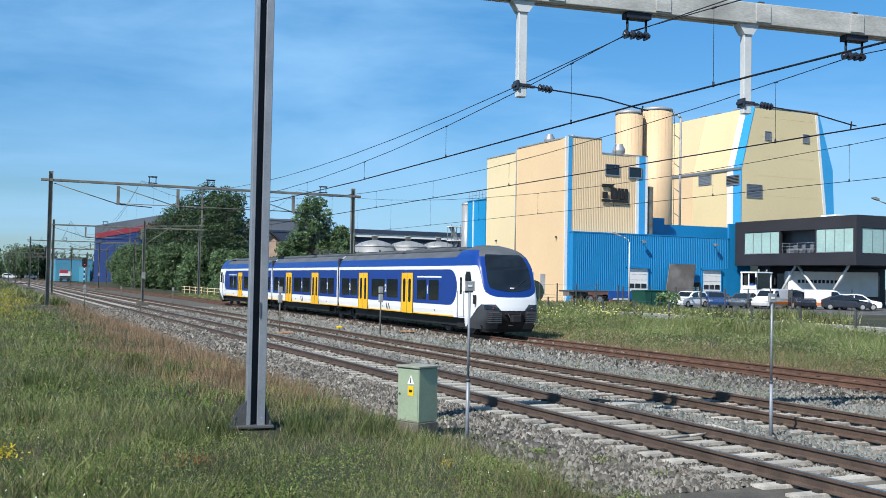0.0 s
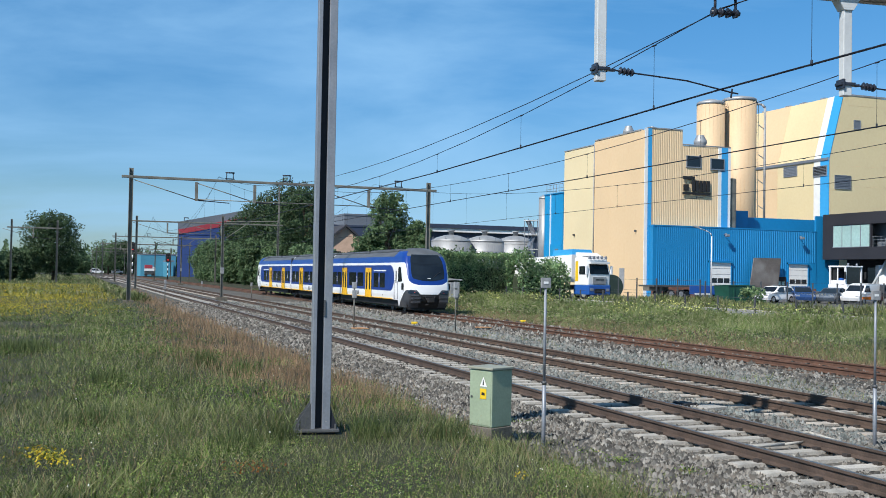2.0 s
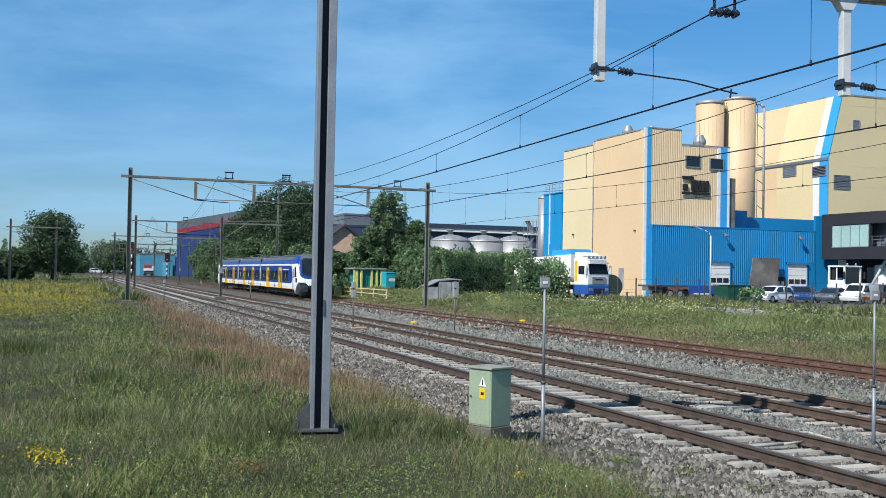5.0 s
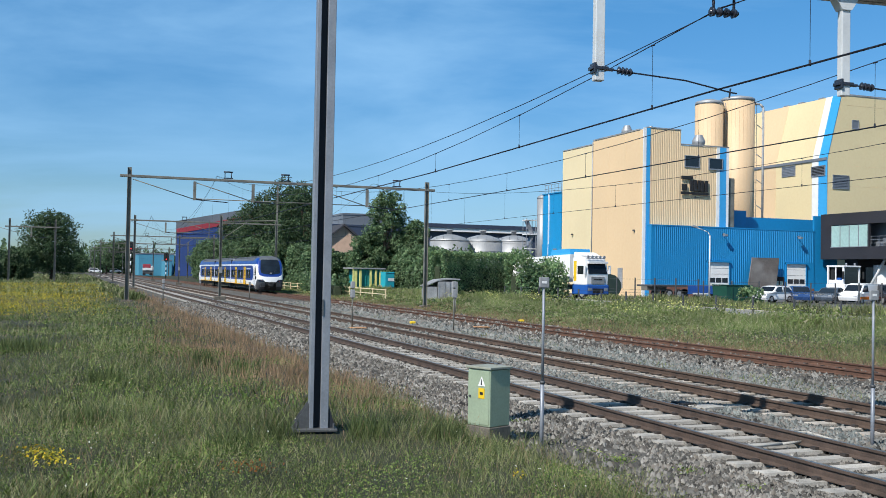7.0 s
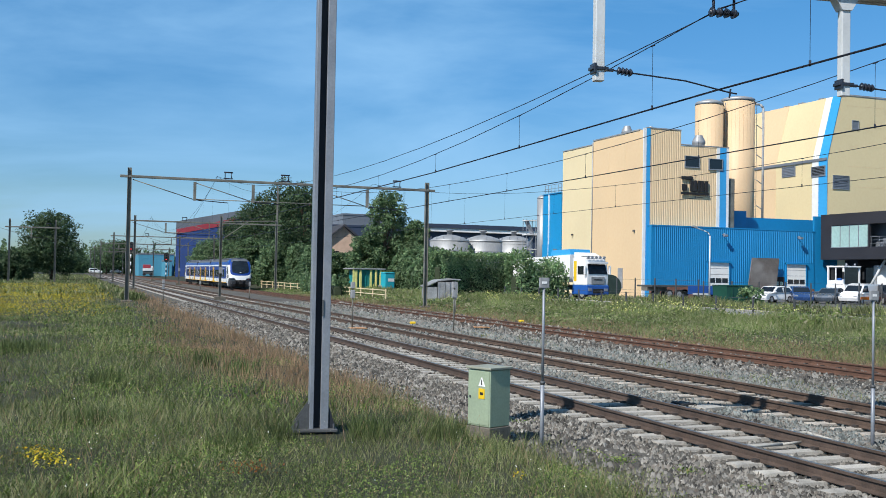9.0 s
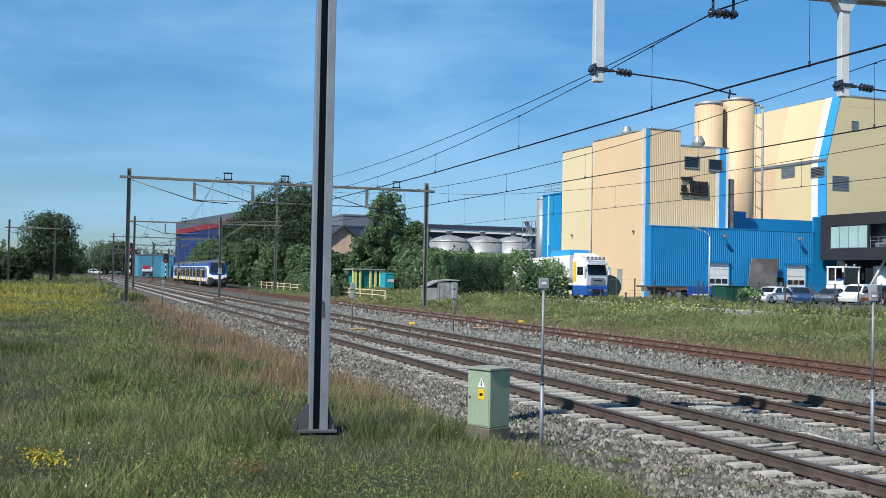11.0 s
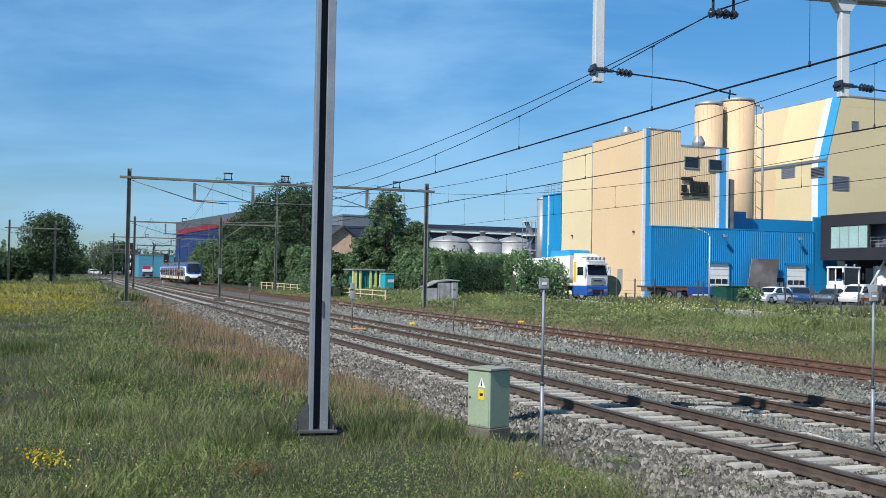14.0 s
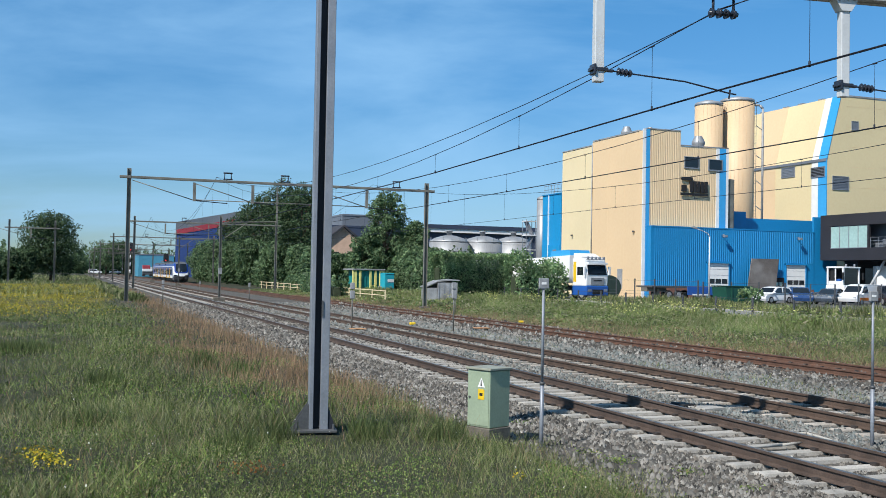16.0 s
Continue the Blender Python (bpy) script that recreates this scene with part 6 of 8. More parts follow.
def hedge(label, x0, y0, x1, y1, h, depth, n, seed, leaf="leaf_ivy", size=0.16, top=0.25):
    """A long clipped screen of leaves round a dark block that stands in for inner shade."""
    r = np.random.default_rng(seed)
    g = thing("hedge", label, "hedge")
    L = math.hypot(x1 - x0, y1 - y0)
    dx, dy = (x1 - x0) / L, (y1 - y0) / L
    u, v, w = r.random(n) * L, (r.random(n) - 0.5) * depth, r.random(n) ** 0.85
    v = np.sign(v) * depth / 2 * (0.6 + 0.5 * r.random(n))
    hh = h * (1 + top * 0.12 * np.sin(u * 1.7) + top * 0.1 * np.sin(u * 0.6 + 1) + top * 0.25 * (r.random(n) - 0.5))
    z = w * hh
    ontop = r.random(n) < 0.22
    z = np.where(ontop, hh * (0.95 + 0.08 * r.random(n)), z)
    v = np.where(ontop, v * r.random(n), v)
    x, y = x0 + dx * u - dy * v, y0 + dy * u + dx * v
    p = np.stack([x, y, z + ground_z(x, y)], -1)
    nrm = np.stack([-dy * np.sign(v), dx * np.sign(v), 0.5 + 0 * v], -1) + 0.8 * r.normal(size=(n, 3))
    nrm /= np.linalg.norm(nrm, axis=1, keepdims=True)
    a = np.cross(nrm, r.normal(size=(n, 3)))
    a /= np.linalg.norm(a, axis=1, keepdims=True)
    b = np.cross(nrm, a)
    s = (size * (0.6 + 0.8 * r.random(n)))[:, None]
    q = np.stack([p - a * s, p - b * s * 0.6, p + a * s, p + b * s * 0.6], 1).reshape(-1, 3)
    c = new("leaves", quads("leaves", q, n, M[leaf]))
    c.parent = g
    ca, sa = dx, dy
    # solid dark box added as the shaded inside of the hedge
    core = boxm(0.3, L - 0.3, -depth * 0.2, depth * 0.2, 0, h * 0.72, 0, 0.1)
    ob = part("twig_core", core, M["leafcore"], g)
    ob.matrix_basis = pose(x0, y0, float(ground_z(x0, y0)) - 0.1, 0, 0, math.degrees(math.atan2(sa, ca)))
    return g


M["herb"] = island_mat("meadow_herb_leaves", [(0.034, 0.070, 0.015), (0.082, 0.141, 0.026), (0.152, 0.222, 0.048), (0.259, 0.315, 0.098), (0.053, 0.098, 0.021), (0.328, 0.262, 0.129)], 0.6, 0.2)
M["tussock"] = island_mat("tussock_grass", [(0.040, 0.066, 0.020), (0.075, 0.105, 0.032), (0.125, 0.150, 0.055), (0.055, 0.085, 0.026)], 0.6, 0.2)
M["withered"] = island_mat("withered_orange", [(0.42, 0.15, 0.03), (0.34, 0.14, 0.04), (0.25, 0.14, 0.05)], 0.7, 0.2)
# colour of the hedge cores, dark to imitate shade among the twigs
M["leafcore"] = mat("hedge_inner_shade", (0.035, 0.05, 0.022), 0.9, 0, 0.4, 3)
hedge("tall ivy-covered screen along the yard boundary", 30.5, 84, 44.0, 94, 4.0, 1.4, 24000, 5, size=0.09, top=0.15)
hedge("ragged green bushes before the parked truck", 36.2, 80.3, 41.9, 81.8, 2.9, 2.0, 6000, 6, size=0.12, top=1.6)
hedge("distant line of trees on the horizon", -90, 470, 90, 480, 8.0, 6.0, 9000, 21, "leaf_mid", 0.7, 2.5)
hedge("low ragged bushes beside the siding", 24.8, 96, 28.5, 135, 1.6, 2.0, 4200, 8, "leaf_mid", 0.2, 1.5)
hedge("dense bushes behind the site cabins", 30.5, 134, 41.0, 126, 3.8, 2.5, 6000, 9, "leaf_mid", 0.22, 1.2)
hedge("dense bushes beside the low shed", 39.4, 119, 37.5, 92, 3.6, 2.5, 6000, 12, "leaf_mid", 0.2, 1.2)
hedge("dark scrub beyond the meadow", -30, 158, -9, 160, 3.2, 3.0, 6000, 13, "leaf_dark", 0.26, 2.0)
hedge("dark scrub beyond the meadow", -60, 190, -14, 185, 5.0, 4.0, 7000, 14, "leaf_dark", 0.34, 2.0)
hedge("ragged bush beside the steel plate", 45.3, 60.0, 46.8, 60.5, 1.0, 1.2, 500, 10, "leaf_ivy", 0.13, 1.6)


def blades(name, label, x, y, h, w, material, lean=0.35, kind="stuff"):
    """Grass: each blade a narrow tapering quad that leans its own way."""
    n = len(x)
    z = ground_z(x, y) - 0.01
    a = rng.random(n) * 6.283
    ld = rng.random(n) * 6.283
    L = lean * h * (0.3 + rng.random(n))
    ca, sa = np.cos(a) * w / 2, np.sin(a) * w / 2
    tx, ty = x + np.cos(ld) * L, y + np.sin(ld) * L
    q = np.stack([np.stack([x - ca, y - sa, z], -1), np.stack([x + ca, y + sa, z], -1),
                  np.stack([tx + ca * 0.25, ty + sa * 0.25, z + h], -1), np.stack([tx - ca * 0.25, ty - sa * 0.25, z + h * 0.98], -1)], 1)
    return tagged(new(name, quads(name, q.reshape(-1, 3), n, material)), label, "grass", kind=kind)


def leafy(name, label, x, y, z, size, material):
    """Small four-cornered leaves facing all ways at height z over the ground."""
    n = len(x)
    s = (size * (0.6 + 0.8 * rng.random(n)))[:, None]
    nrm = rng.normal(size=(n, 3)) + np.array([0, 0, 0.7])
    nrm /= np.linalg.norm(nrm, axis=1, keepdims=True)
    a = np.cross(nrm, rng.normal(size=(n, 3)))
    a /= np.linalg.norm(a, axis=1, keepdims=True)
    b = np.cross(nrm, a)
    p = np.stack([x, y, ground_z(x, y) + z], -1)
    q = np.stack([p - a * s, p - b * s * 0.5, p + a * s, p + b * s * 0.5], 1).reshape(-1, 3)
    return tagged(new(name, quads(name, q, n, material)), label, "herbs", kind="stuff")


def scatter(n, r0, r1, a0, a1, power=1.0):
    """Points over a sector of ground, thinning with distance; angles in degrees right of the line."""
    r = r0 * (r1 / r0) ** (rng.random(n) ** power)
    a = np.radians(a0 + (a1 - a0) * rng.random(n))
    return r * np.sin(a), r * np.cos(a)


def patchy(x, y):
    return np.sin(x * 1.3 + 0.7 * np.sin(y * 0.8)) + np.sin(y * 0.9 + x * 0.4) + 0.8 * np.sin(x * 3.1 - y * 2.3)


def meadow():
    x, y = scatter(300000, 7.5, 130, -9, 46, 1.05)
    d = np.hypot(x, y)
    edge = np.interp(y, [8, 13.5, 15, 22, 40, 60, 130], [6.85, 6.85, 6.75, 6.6, 6.9, 7.5, 7.9]) + 0.2 * np.sin(y * 0.7) + 0.25 * np.sin(y * 1.9) + 0.22 * np.sin(y * 5.3) - 0.9 * rng.random(len(x)) ** 2
    keep = (x < edge) & (np.hypot(x - 3.24, y - 13.60) > 0.50) & (np.hypot(x - 5.85, y - 13.6) > 0.42)
    x, y, d = x[keep], y[keep], d[keep]
    # the dry reddish belt beside the ballast
    belt = np.exp(-((x - np.interp(y, [12, 25, 50, 90], [5.0, 4.4, 5.6, 6.3])) / np.interp(y, [12, 25, 50, 90], [1.4, 1.9, 1.7, 1.5])) ** 2) * np.clip((y - 13) / 11, 0, 1)
    dry = belt > 0.07 + 0.66 * rng.random(len(x))
    pt = patchy(x, y)
    h = (0.05 + 0.15 * rng.random(len(x)) ** 1.7) * (1 + 0.28 * pt) * np.interp(x, [4.8, 6.0, 6.8], [1.1, 0.85, 0.5])
    h = h * np.interp(d, [8, 16], [0.75, 1.0])
    w = np.maximum(0.0045, d * 0.00048)
    blades("meadow_grass", "rough green and straw-coloured meadow grass", x[~dry], y[~dry], h[~dry], w[~dry] * (0.7 + 0.9 * rng.random((~dry).sum())), M["grass"], 0.75)
    blades("dry_grass", "patch of dry reddish-brown seeding grass", x[dry], y[dry], h[dry] * 1.3 + 0.07, w[dry] * 0.9, M["grass_dry"], 0.35)
    # tall seed stalks
    x, y = scatter(6500, 8, 70, -9, 42, 1.1)
    keep = (x < 6.2) & (patchy(x * 0.8 + 2, y * 0.5) + 0.8 * rng.random(len(x)) > 0.2) & (np.hypot(x - 3.24, y - 13.60) > 0.55)
    x, y = x[keep], y[keep]
    d = np.hypot(x, y)
    blades("seed_stalks", "thin pale seed stalks over the meadow", x, y, 0.16 + 0.24 * rng.random(len(x)) ** 1.5, np.maximum(0.004, d * 0.0003), M["grass_dry"], 0.45)
    # low leafy clumps: many small leaves facing all ways
    x, y = scatter(270000, 7.5, 60, -9, 44, 1.15)
    pt = patchy(x * 0.9, y * 0.9 + 5) + 0.9 * np.sin(x * 6.1 + y * 1.7) * np.sin(y * 5.3 - x) + 0.5 * np.sin(x * 11 - y * 3) * np.sin(y * 9 + x * 2)
    keep = (x < np.interp(y, [8, 14, 22, 40], [6.7, 6.4, 5.4, 4.4]) - 0.8 * rng.random(len(x)) ** 2) & (pt > -0.3) & (np.hypot(x - 3.24, y - 13.60) > 0.50) & (np.hypot(x - 5.86, y - 13.72) > 0.34)
    x, y, pt = x[keep], y[keep], pt[keep]
    d = np.hypot(x, y)
    leafy("meadow_herbs", "low leafy herbs and clover in the meadow", x, y, (0.02 + 0.17 * rng.random(len(x))) * np.clip(0.4 + 0.6 * pt, 0.15, 2.0) * np.interp(x, [4.8, 6.6], [1, 0.5]), np.maximum(0.012, d * 0.0009), M["herb"])
    # darker taller tussocks standing out of the sward
    tx, ty, th = [], [], []
    for cx, cy, r, m, hh in ((-1.3, 29.7, 0.9, 900, 0.36), (0.73, 20.5, 0.35, 420, 0.4), (2.9, 23.0, 0.3, 360, 0.42), (3.5, 21.6, 0.35, 420, 0.4), (4.4, 74, 0.8, 300, 0.7), (2.0, 12.8, 0.3, 420, 0.32), (3.85, 13.3, 0.35, 500, 0.36), (2.7, 13.4, 0.3, 360, 0.34), (0.3, 15.2, 0.4, 420, 0.34), (4.9, 13.1, 0.4, 420, 0.3)):
        tx.append(cx + r * 0.55 * rng.normal(size=m))
        ty.append(cy + r * 0.55 * rng.normal(size=m))
        th.append(hh * (0.4 + 0.6 * rng.random(m)))
    tx, ty, th = np.concatenate(tx), np.concatenate(ty), np.concatenate(th)
    k = np.hypot(tx - 3.24, ty - 13.60) > 0.50
    tx, ty, th = tx[k], ty[k], th[k]
    blades("tussocks", "dark green tussocks of taller grass in the meadow", tx, ty, th, np.maximum(0.008, np.hypot(tx, ty) * 0.0007), M["tussock"], 0.45)
    # the meadow farther out
    x, y = scatter(40000, 80, 320, -14, 9, 1.0)
    k = x < 5.5
    blades("far_meadow_grass", "green meadow grass far along the line", x[k], y[k], 0.15 + 0.3 * rng.random(k.sum()), 0.10 + 0.15 * rng.random(k.sum()), M["grass"], 0.7)
    # broad-leaved weeds: short wide leaves
    x, y = scatter(16000, 7.5, 40, -9, 42, 1.1)
    keep = (x < 5.4) & (patchy(x * 0.7, y * 0.7 + 3) > 0.5)
    x, y = x[keep], y[keep]
    d = np.hypot(x, y)
    blades("meadow_weeds", "broad-leaved green weeds in the meadow", x, y, 0.06 + 0.12 * rng.random(len(x)), 0.02 + 0.025 * rng.random(len(x)), M["herb"], 0.9)


meadow()


def flowers(name, label, x, y, z, size, material):
    n = len(x)
    zz = ground_z(x, y) + z
    a = rng.random(n) * 6.283
    t = (rng.random((n, 2)) - 0.5) * size[:, None]
    c, s = np.cos(a) * size / 2, np.sin(a) * size / 2
    q = np.stack([np.stack([x - c, y - s, zz + t[:, 0]], -1), np.stack([x + s, y - c, zz + t[:, 1]], -1), np.stack([x + c, y + s, zz - t[:, 0]], -1), np.stack([x - s, y + c, zz - t[:, 1]], -1)], 1)
    return tagged(new(name, quads(name, q.reshape(-1, 3), n, material)), label, "flowers", kind="stuff")


def all_flowers():
    n = 75000
    x, y = -13 + 16 * rng.random(n), 34 + 95 * rng.random(n) ** 1.15
    thick = 0.75 + 0.22 * patchy(x * 0.8, y * 0.3) - 0.45 * np.clip((x - (y - 50) * 0.07 + 1.0) / 1.6, -1, 4) - np.clip((50 - y) / 14, 0, 2)
    keep = (rng.random(n) < thick) & (x < 3.0)
    x, y = x[keep], y[keep]
    flowers("ragwort_flowers", "yellow ragwort flowers over the far meadow", x, y, 0.14 + 0.24 * rng.random(len(x)), 0.024 + 0.03 * rng.random(len(x)), M["flower"])
    # small clumps near the camera
    cx = [(-0.26, 11.42, 120, 0.2), (-0.10, 11.13, 130, 0.2), (4.46, 9.69, 12, 0.06), (4.53, 9.66, 8, 0.04), (-0.6, 11.3, 12, 0.3)]
    xs, ys = [], []
    for a, b, m, s in cx:
        xs.append(a + s * rng.normal(size=m) * 0.5)
        ys.append(b + s * rng.normal(size=m) * 0.5)
    x, y = np.concatenate(xs), np.concatenate(ys)
    flowers("yellow_flower_clump", "clump of small yellow flowers in the near meadow", x, y, 0.16 + 0.14 * rng.random(len(x)), 0.018 + 0.02 * rng.random(len(x)), M["flower"])
    x, y = scatter(420, 8, 36, -8, 32, 1.0)
    k = x < 5.3
    flowers("white_flowers", "scattered small white flowers in the meadow", x[k], y[k], 0.15 + 0.2 * rng.random(k.sum()), 0.009 + 0.012 * rng.random(k.sum()), M["flower_white"])
    x, y = 1.95 + 0.18 * rng.normal(size=160), 11.2 + 0.14 * rng.normal(size=160)
    flowers("orange_weed", "patch of withered orange weed in the meadow", x, y, 0.06 + 0.12 * rng.random(160), 0.012 + 0.022 * rng.random(160), M["withered"])
    # verge beyond the siding
    n = 9000
    x, y = 28.5 + 6.0 * rng.random(n), 30 + 60 * rng.random(n)
    k = (patchy(x * 0.6, y * 0.3) + 0.6 * rng.random(n) > 0.9)
    flowers("verge_flowers", "pale yellow flowers along the verge", x[k], y[k], 0.3 + 0.5 * rng.random(k.sum()), 0.04 + 0.05 * rng.random(k.sum()), M["flower_pale"])


all_flowers()


def verge():
    weed_x, weed_y, weed_z = [], [], []
    n = 120000
    y = 16 + 120 * rng.random(n) ** 1.7
    x = 22.4 + 12.4 * rng.random(n) ** 0.95
    x = x + 0.35 * np.sin(y * 0.6)
    d = np.hypot(x, y)
    pt = patchy(x * 0.5, y * 0.4)
    h = (0.08 + 0.14 * rng.random(n)) * (1 + 0.25 * pt) * np.interp(x, [22, 24, 28, 33], [0.6, 1.0, 1.3, 2.2])
    blades("verge_grass", "lush green verge grass beside the siding", x, y, h, np.maximum(0.012, d * 0.00045), M["grass_lush"], 0.8)
    m = 45000
    y = 16 + 110 * rng.random(m) ** 1.6
    x = 22.6 + 12.0 * rng.random(m)
    pt = patchy(x * 0.6, y * 0.5)
    leafy("verge_herbs", "low leafy plants in the verge", x, y, (0.02 + 0.22 * rng.random(m)) * np.clip(0.7 + 0.5 * pt, 0.2, 2) * np.interp(x, [22, 25, 33], [0.5, 0.9, 1.5]), np.maximum(0.03, np.hypot(x, y) * 0.0012), M["grass_lush"])
    m = 22000
    y = 15 + 90 * rng.random(m) ** 1.5
    x = 22.2 + 4.5 * rng.random(m) ** 1.8
    blades("verge_straw", "dry straw along the edge of the siding", x, y, 0.08 + 0.16 * rng.random(m), np.maximum(0.012, np.hypot(x, y) * 0.0005), M["grass_dry"], 0.9)
    # tall weeds at the fence and before the car park
    for x0, x1, y0, y1, hh, m in ((31.6, 34.4, 30, 90, 0.62, 9000), (42.2, 46.0, 42, 78, 0.6, 9000)):
        x, y = x0 + (x1 - x0) * rng.random(m), y0 + (y1 - y0) * rng.random(m)
        pt = patchy(x * 0.7, y * 0.35)
        k = pt > -0.9
        x, y, pt = x[k], y[k], pt[k]
        blades("tall_weeds", "tall ragged weeds along the fence", x, y, hh * (0.4 + 0.6 * rng.random(len(x))) * (1 + 0.25 * pt), np.maximum(0.03, np.hypot(x, y) * 0.0009), M["grass_lush"] if x0 < 40 else M["grass"], 0.5)
    # ragged herb bushes with pale heads near the fence
    for x, y, r, hh in [(30.5 + 4 * rng.random(), 36 + 46 * rng.random() ** 1.2, 0.5 + 0.9 * rng.random(), 0.5 + 0.5 * rng.random()) for _ in range(34)]:
        m = int(260 * r)
        a, q = rng.random(m) * 6.283, r * np.sqrt(rng.random(m))
        px, py = x + q * np.cos(a), y + 1.4 * q * np.sin(a)
        weed_x.append(px)
        weed_y.append(py)
        weed_z.append(hh * rng.random(m) * (1.1 - (q / r) ** 2))
    leafy("weed_bushes", "ragged leafy weeds along the fence", np.concatenate(weed_x), np.concatenate(weed_y), np.concatenate(weed_z), 0.085, M["grass_lush"])
    # tufts on the trodden strip beside the meadow
    tx, ty = [], []
    for cx, cy, r, m in ((7.0, 11.9, 0.22, 160), (7.45, 11.0, 0.2, 140), (6.9, 12.6, 0.15, 60), (7.2, 15.5, 0.25, 80), (7.6, 9.9, 0.15, 60)):
        tx.append(cx + r * 0.6 * rng.normal(size=m))
        ty.append(cy + r * 0.6 * rng.normal(size=m))
    tx, ty = np.concatenate(tx), np.concatenate(ty)
    leafy("strip_weeds", "small green weeds on the trodden gravel strip", tx, ty, 0.01 + 0.07 * rng.random(len(tx)), 0.018, M["herb"])
    # weeds in the ballast between the tracks
    n = 5000
    x, y = 15.6 + 2.6 * rng.random(n), 14 + 60 * rng.random(n) ** 1.5
    k = patchy(x, y * 0.4) > 0.9
    blades("ballast_weeds", "sparse weeds in the ballast", x[k], y[k], 0.06 + 0.1 * rng.random(k.sum()), np.maximum(0.012, np.hypot(x[k], y[k]) * 0.0006), M["grass"], 0.6)


verge()
# ---- things by the track ----
def relay_cabinet():
    c = thing("relay_cabinet", "grey-green metal trackside cabinet on a concrete base", "cabinet", pose(5.86, 13.72, 0, 0, 0, -66))
    part("plinth", boxm(-0.235, 0.235, -0.225, 0.225, -0.45, 0.07, 0, 0.012), M["old_concrete"], c, "mossy concrete plinth")
    body = part("body", boxm(-0.225, 0.225, -0.215, 0.215, 0.075, 0.90, 0, 0.012), M["cab"], c)
    part("door", boxm(-0.205, 0.205, -0.222, -0.215, 0.10, 0.88, 0, 0.004), M["cab"], body)
    part("lid", boxm(-0.25, 0.25, -0.24, 0.24, 0.905, 0.94, 0, 0.008), M["cab_top"], c, "weathered grey-green overhanging lid")
    for x in (0.06,):
        part("warning_triangle", prismm([(x - 0.07, 0.66), (x + 0.07, 0.66), (x, 0.80)], "y", -0.227, -0.2225), M["white"], body)
        part("warning_mark", prismm([(x - 0.012, 0.68), (x + 0.012, 0.68), (x + 0.006, 0.76), (x - 0.006, 0.76)], "y", -0.230, -0.2275), M["black"], body)
        part("warning_plate", boxm(x - 0.06, x + 0.06, -0.227, -0.2225, 0.48, 0.63), M["yellow"], body, "yellow warning plate")
        part("warning_mark", boxm(x - 0.03, x + 0.03, -0.230, -0.2275, 0.535, 0.575), M["black"], body)
    part("lock", rodm((-0.17, -0.22, 0.5), (-0.17, -0.24, 0.5), 0.015), M["galv_dark"], body)
    return c


relay_cabinet()


def sign_post(x, y, z, top, plate, label):
    p = thing("marker_post", label, "marker post", pose(x, y, z), "trackside marker posts")
    part("lower_tube", rodm((0, 0, -0.25), (0, 0, top * 0.40), 0.030, seg=10), M["galv"], p)
    part("upper_tube", rodm((0, 0, top * 0.40), (0, 0, top), 0.020, seg=10), M["galv"], p)
    part("clamp", rodm((0, 0, top * 0.39), (0, 0, top * 0.41), 0.036, seg=10), M["galv_dark"], p)
    if plate:
        pl = part("plate_back", boxm(-0.075, 0.075, -0.03, 0.015, top - 0.02, top + 0.13, 0, 0.006), M["tarp"], p, "small grey plate")
        part("plate_bar", boxm(-0.045, 0.03, -0.036, -0.0305, top + 0.04, top + 0.075), M["white"], pl)
    return p


sign_post(6.50, 13.25, -0.2, 2.33, True, "thin galvanised marker post with a small grey plate")
sign_post(11.55, 12.15, -0.2, 2.22, True, "thin galvanised marker post with a small plate between tracks")
for x, y, t in ((6.6, 77, 1.7), (11.6, 42.4, 2.1), (15.9, 41.3, 2.2), (15.4, 91.5, 1.2), (14.2, 118, 1.0), (23.2, 60, 1.1), (23.4, 100, 1.2)):
    p = thing("signal_post", "short weathered post with a small white-faced box", "signal post", pose(x, y, float(ground_z(x, y))), "short trackside posts")
    part("post", rodm((0, 0, -0.1), (0, 0, t), 0.035, seg=8), M["mast"], p)
    part("box", boxm(-0.09, 0.09, -0.08, 0.08, t - 0.7 if t > 1.5 else t - 0.1, t - 0.35 if t > 1.5 else t + 0.25, 0, 0.02), M["tarp"], p, "grey metal box")
    if t > 1.5:
        part("top_box", boxm(-0.09, 0.09, -0.08, 0.08, t - 0.28, t, 0, 0.02), M["tarp"], p)
for x, y, domed in ((15.6, 46.0, True), (17.9, 43.0, False), (22.6, 48.7, True), (11.8, 42.2, False)):
    p = thing("track_magnet", "small yellow-topped track device on the ballast" if domed else "flat orange-brown track cover on the ballast", "track device", pose(x, y, float(ground_z(x, y)) + 0.02), "track devices")
    part("base", boxm(-0.25, 0.25, -0.16, 0.16, -0.05, 0.07, 0, 0.02), M["concrete"], p)
    if domed:
        part("cover", boxm(-0.14, 0.14, -0.12, 0.12, 0.07, 0.2, 0, 0.05), M["yellow"], p, "yellow cover")
    else:
        part("cover", boxm(-0.34, 0.34, -0.3, 0.3, 0.071, 0.11, 0, 0.01), M["plate_orange"], p, "orange-brown cover plate")
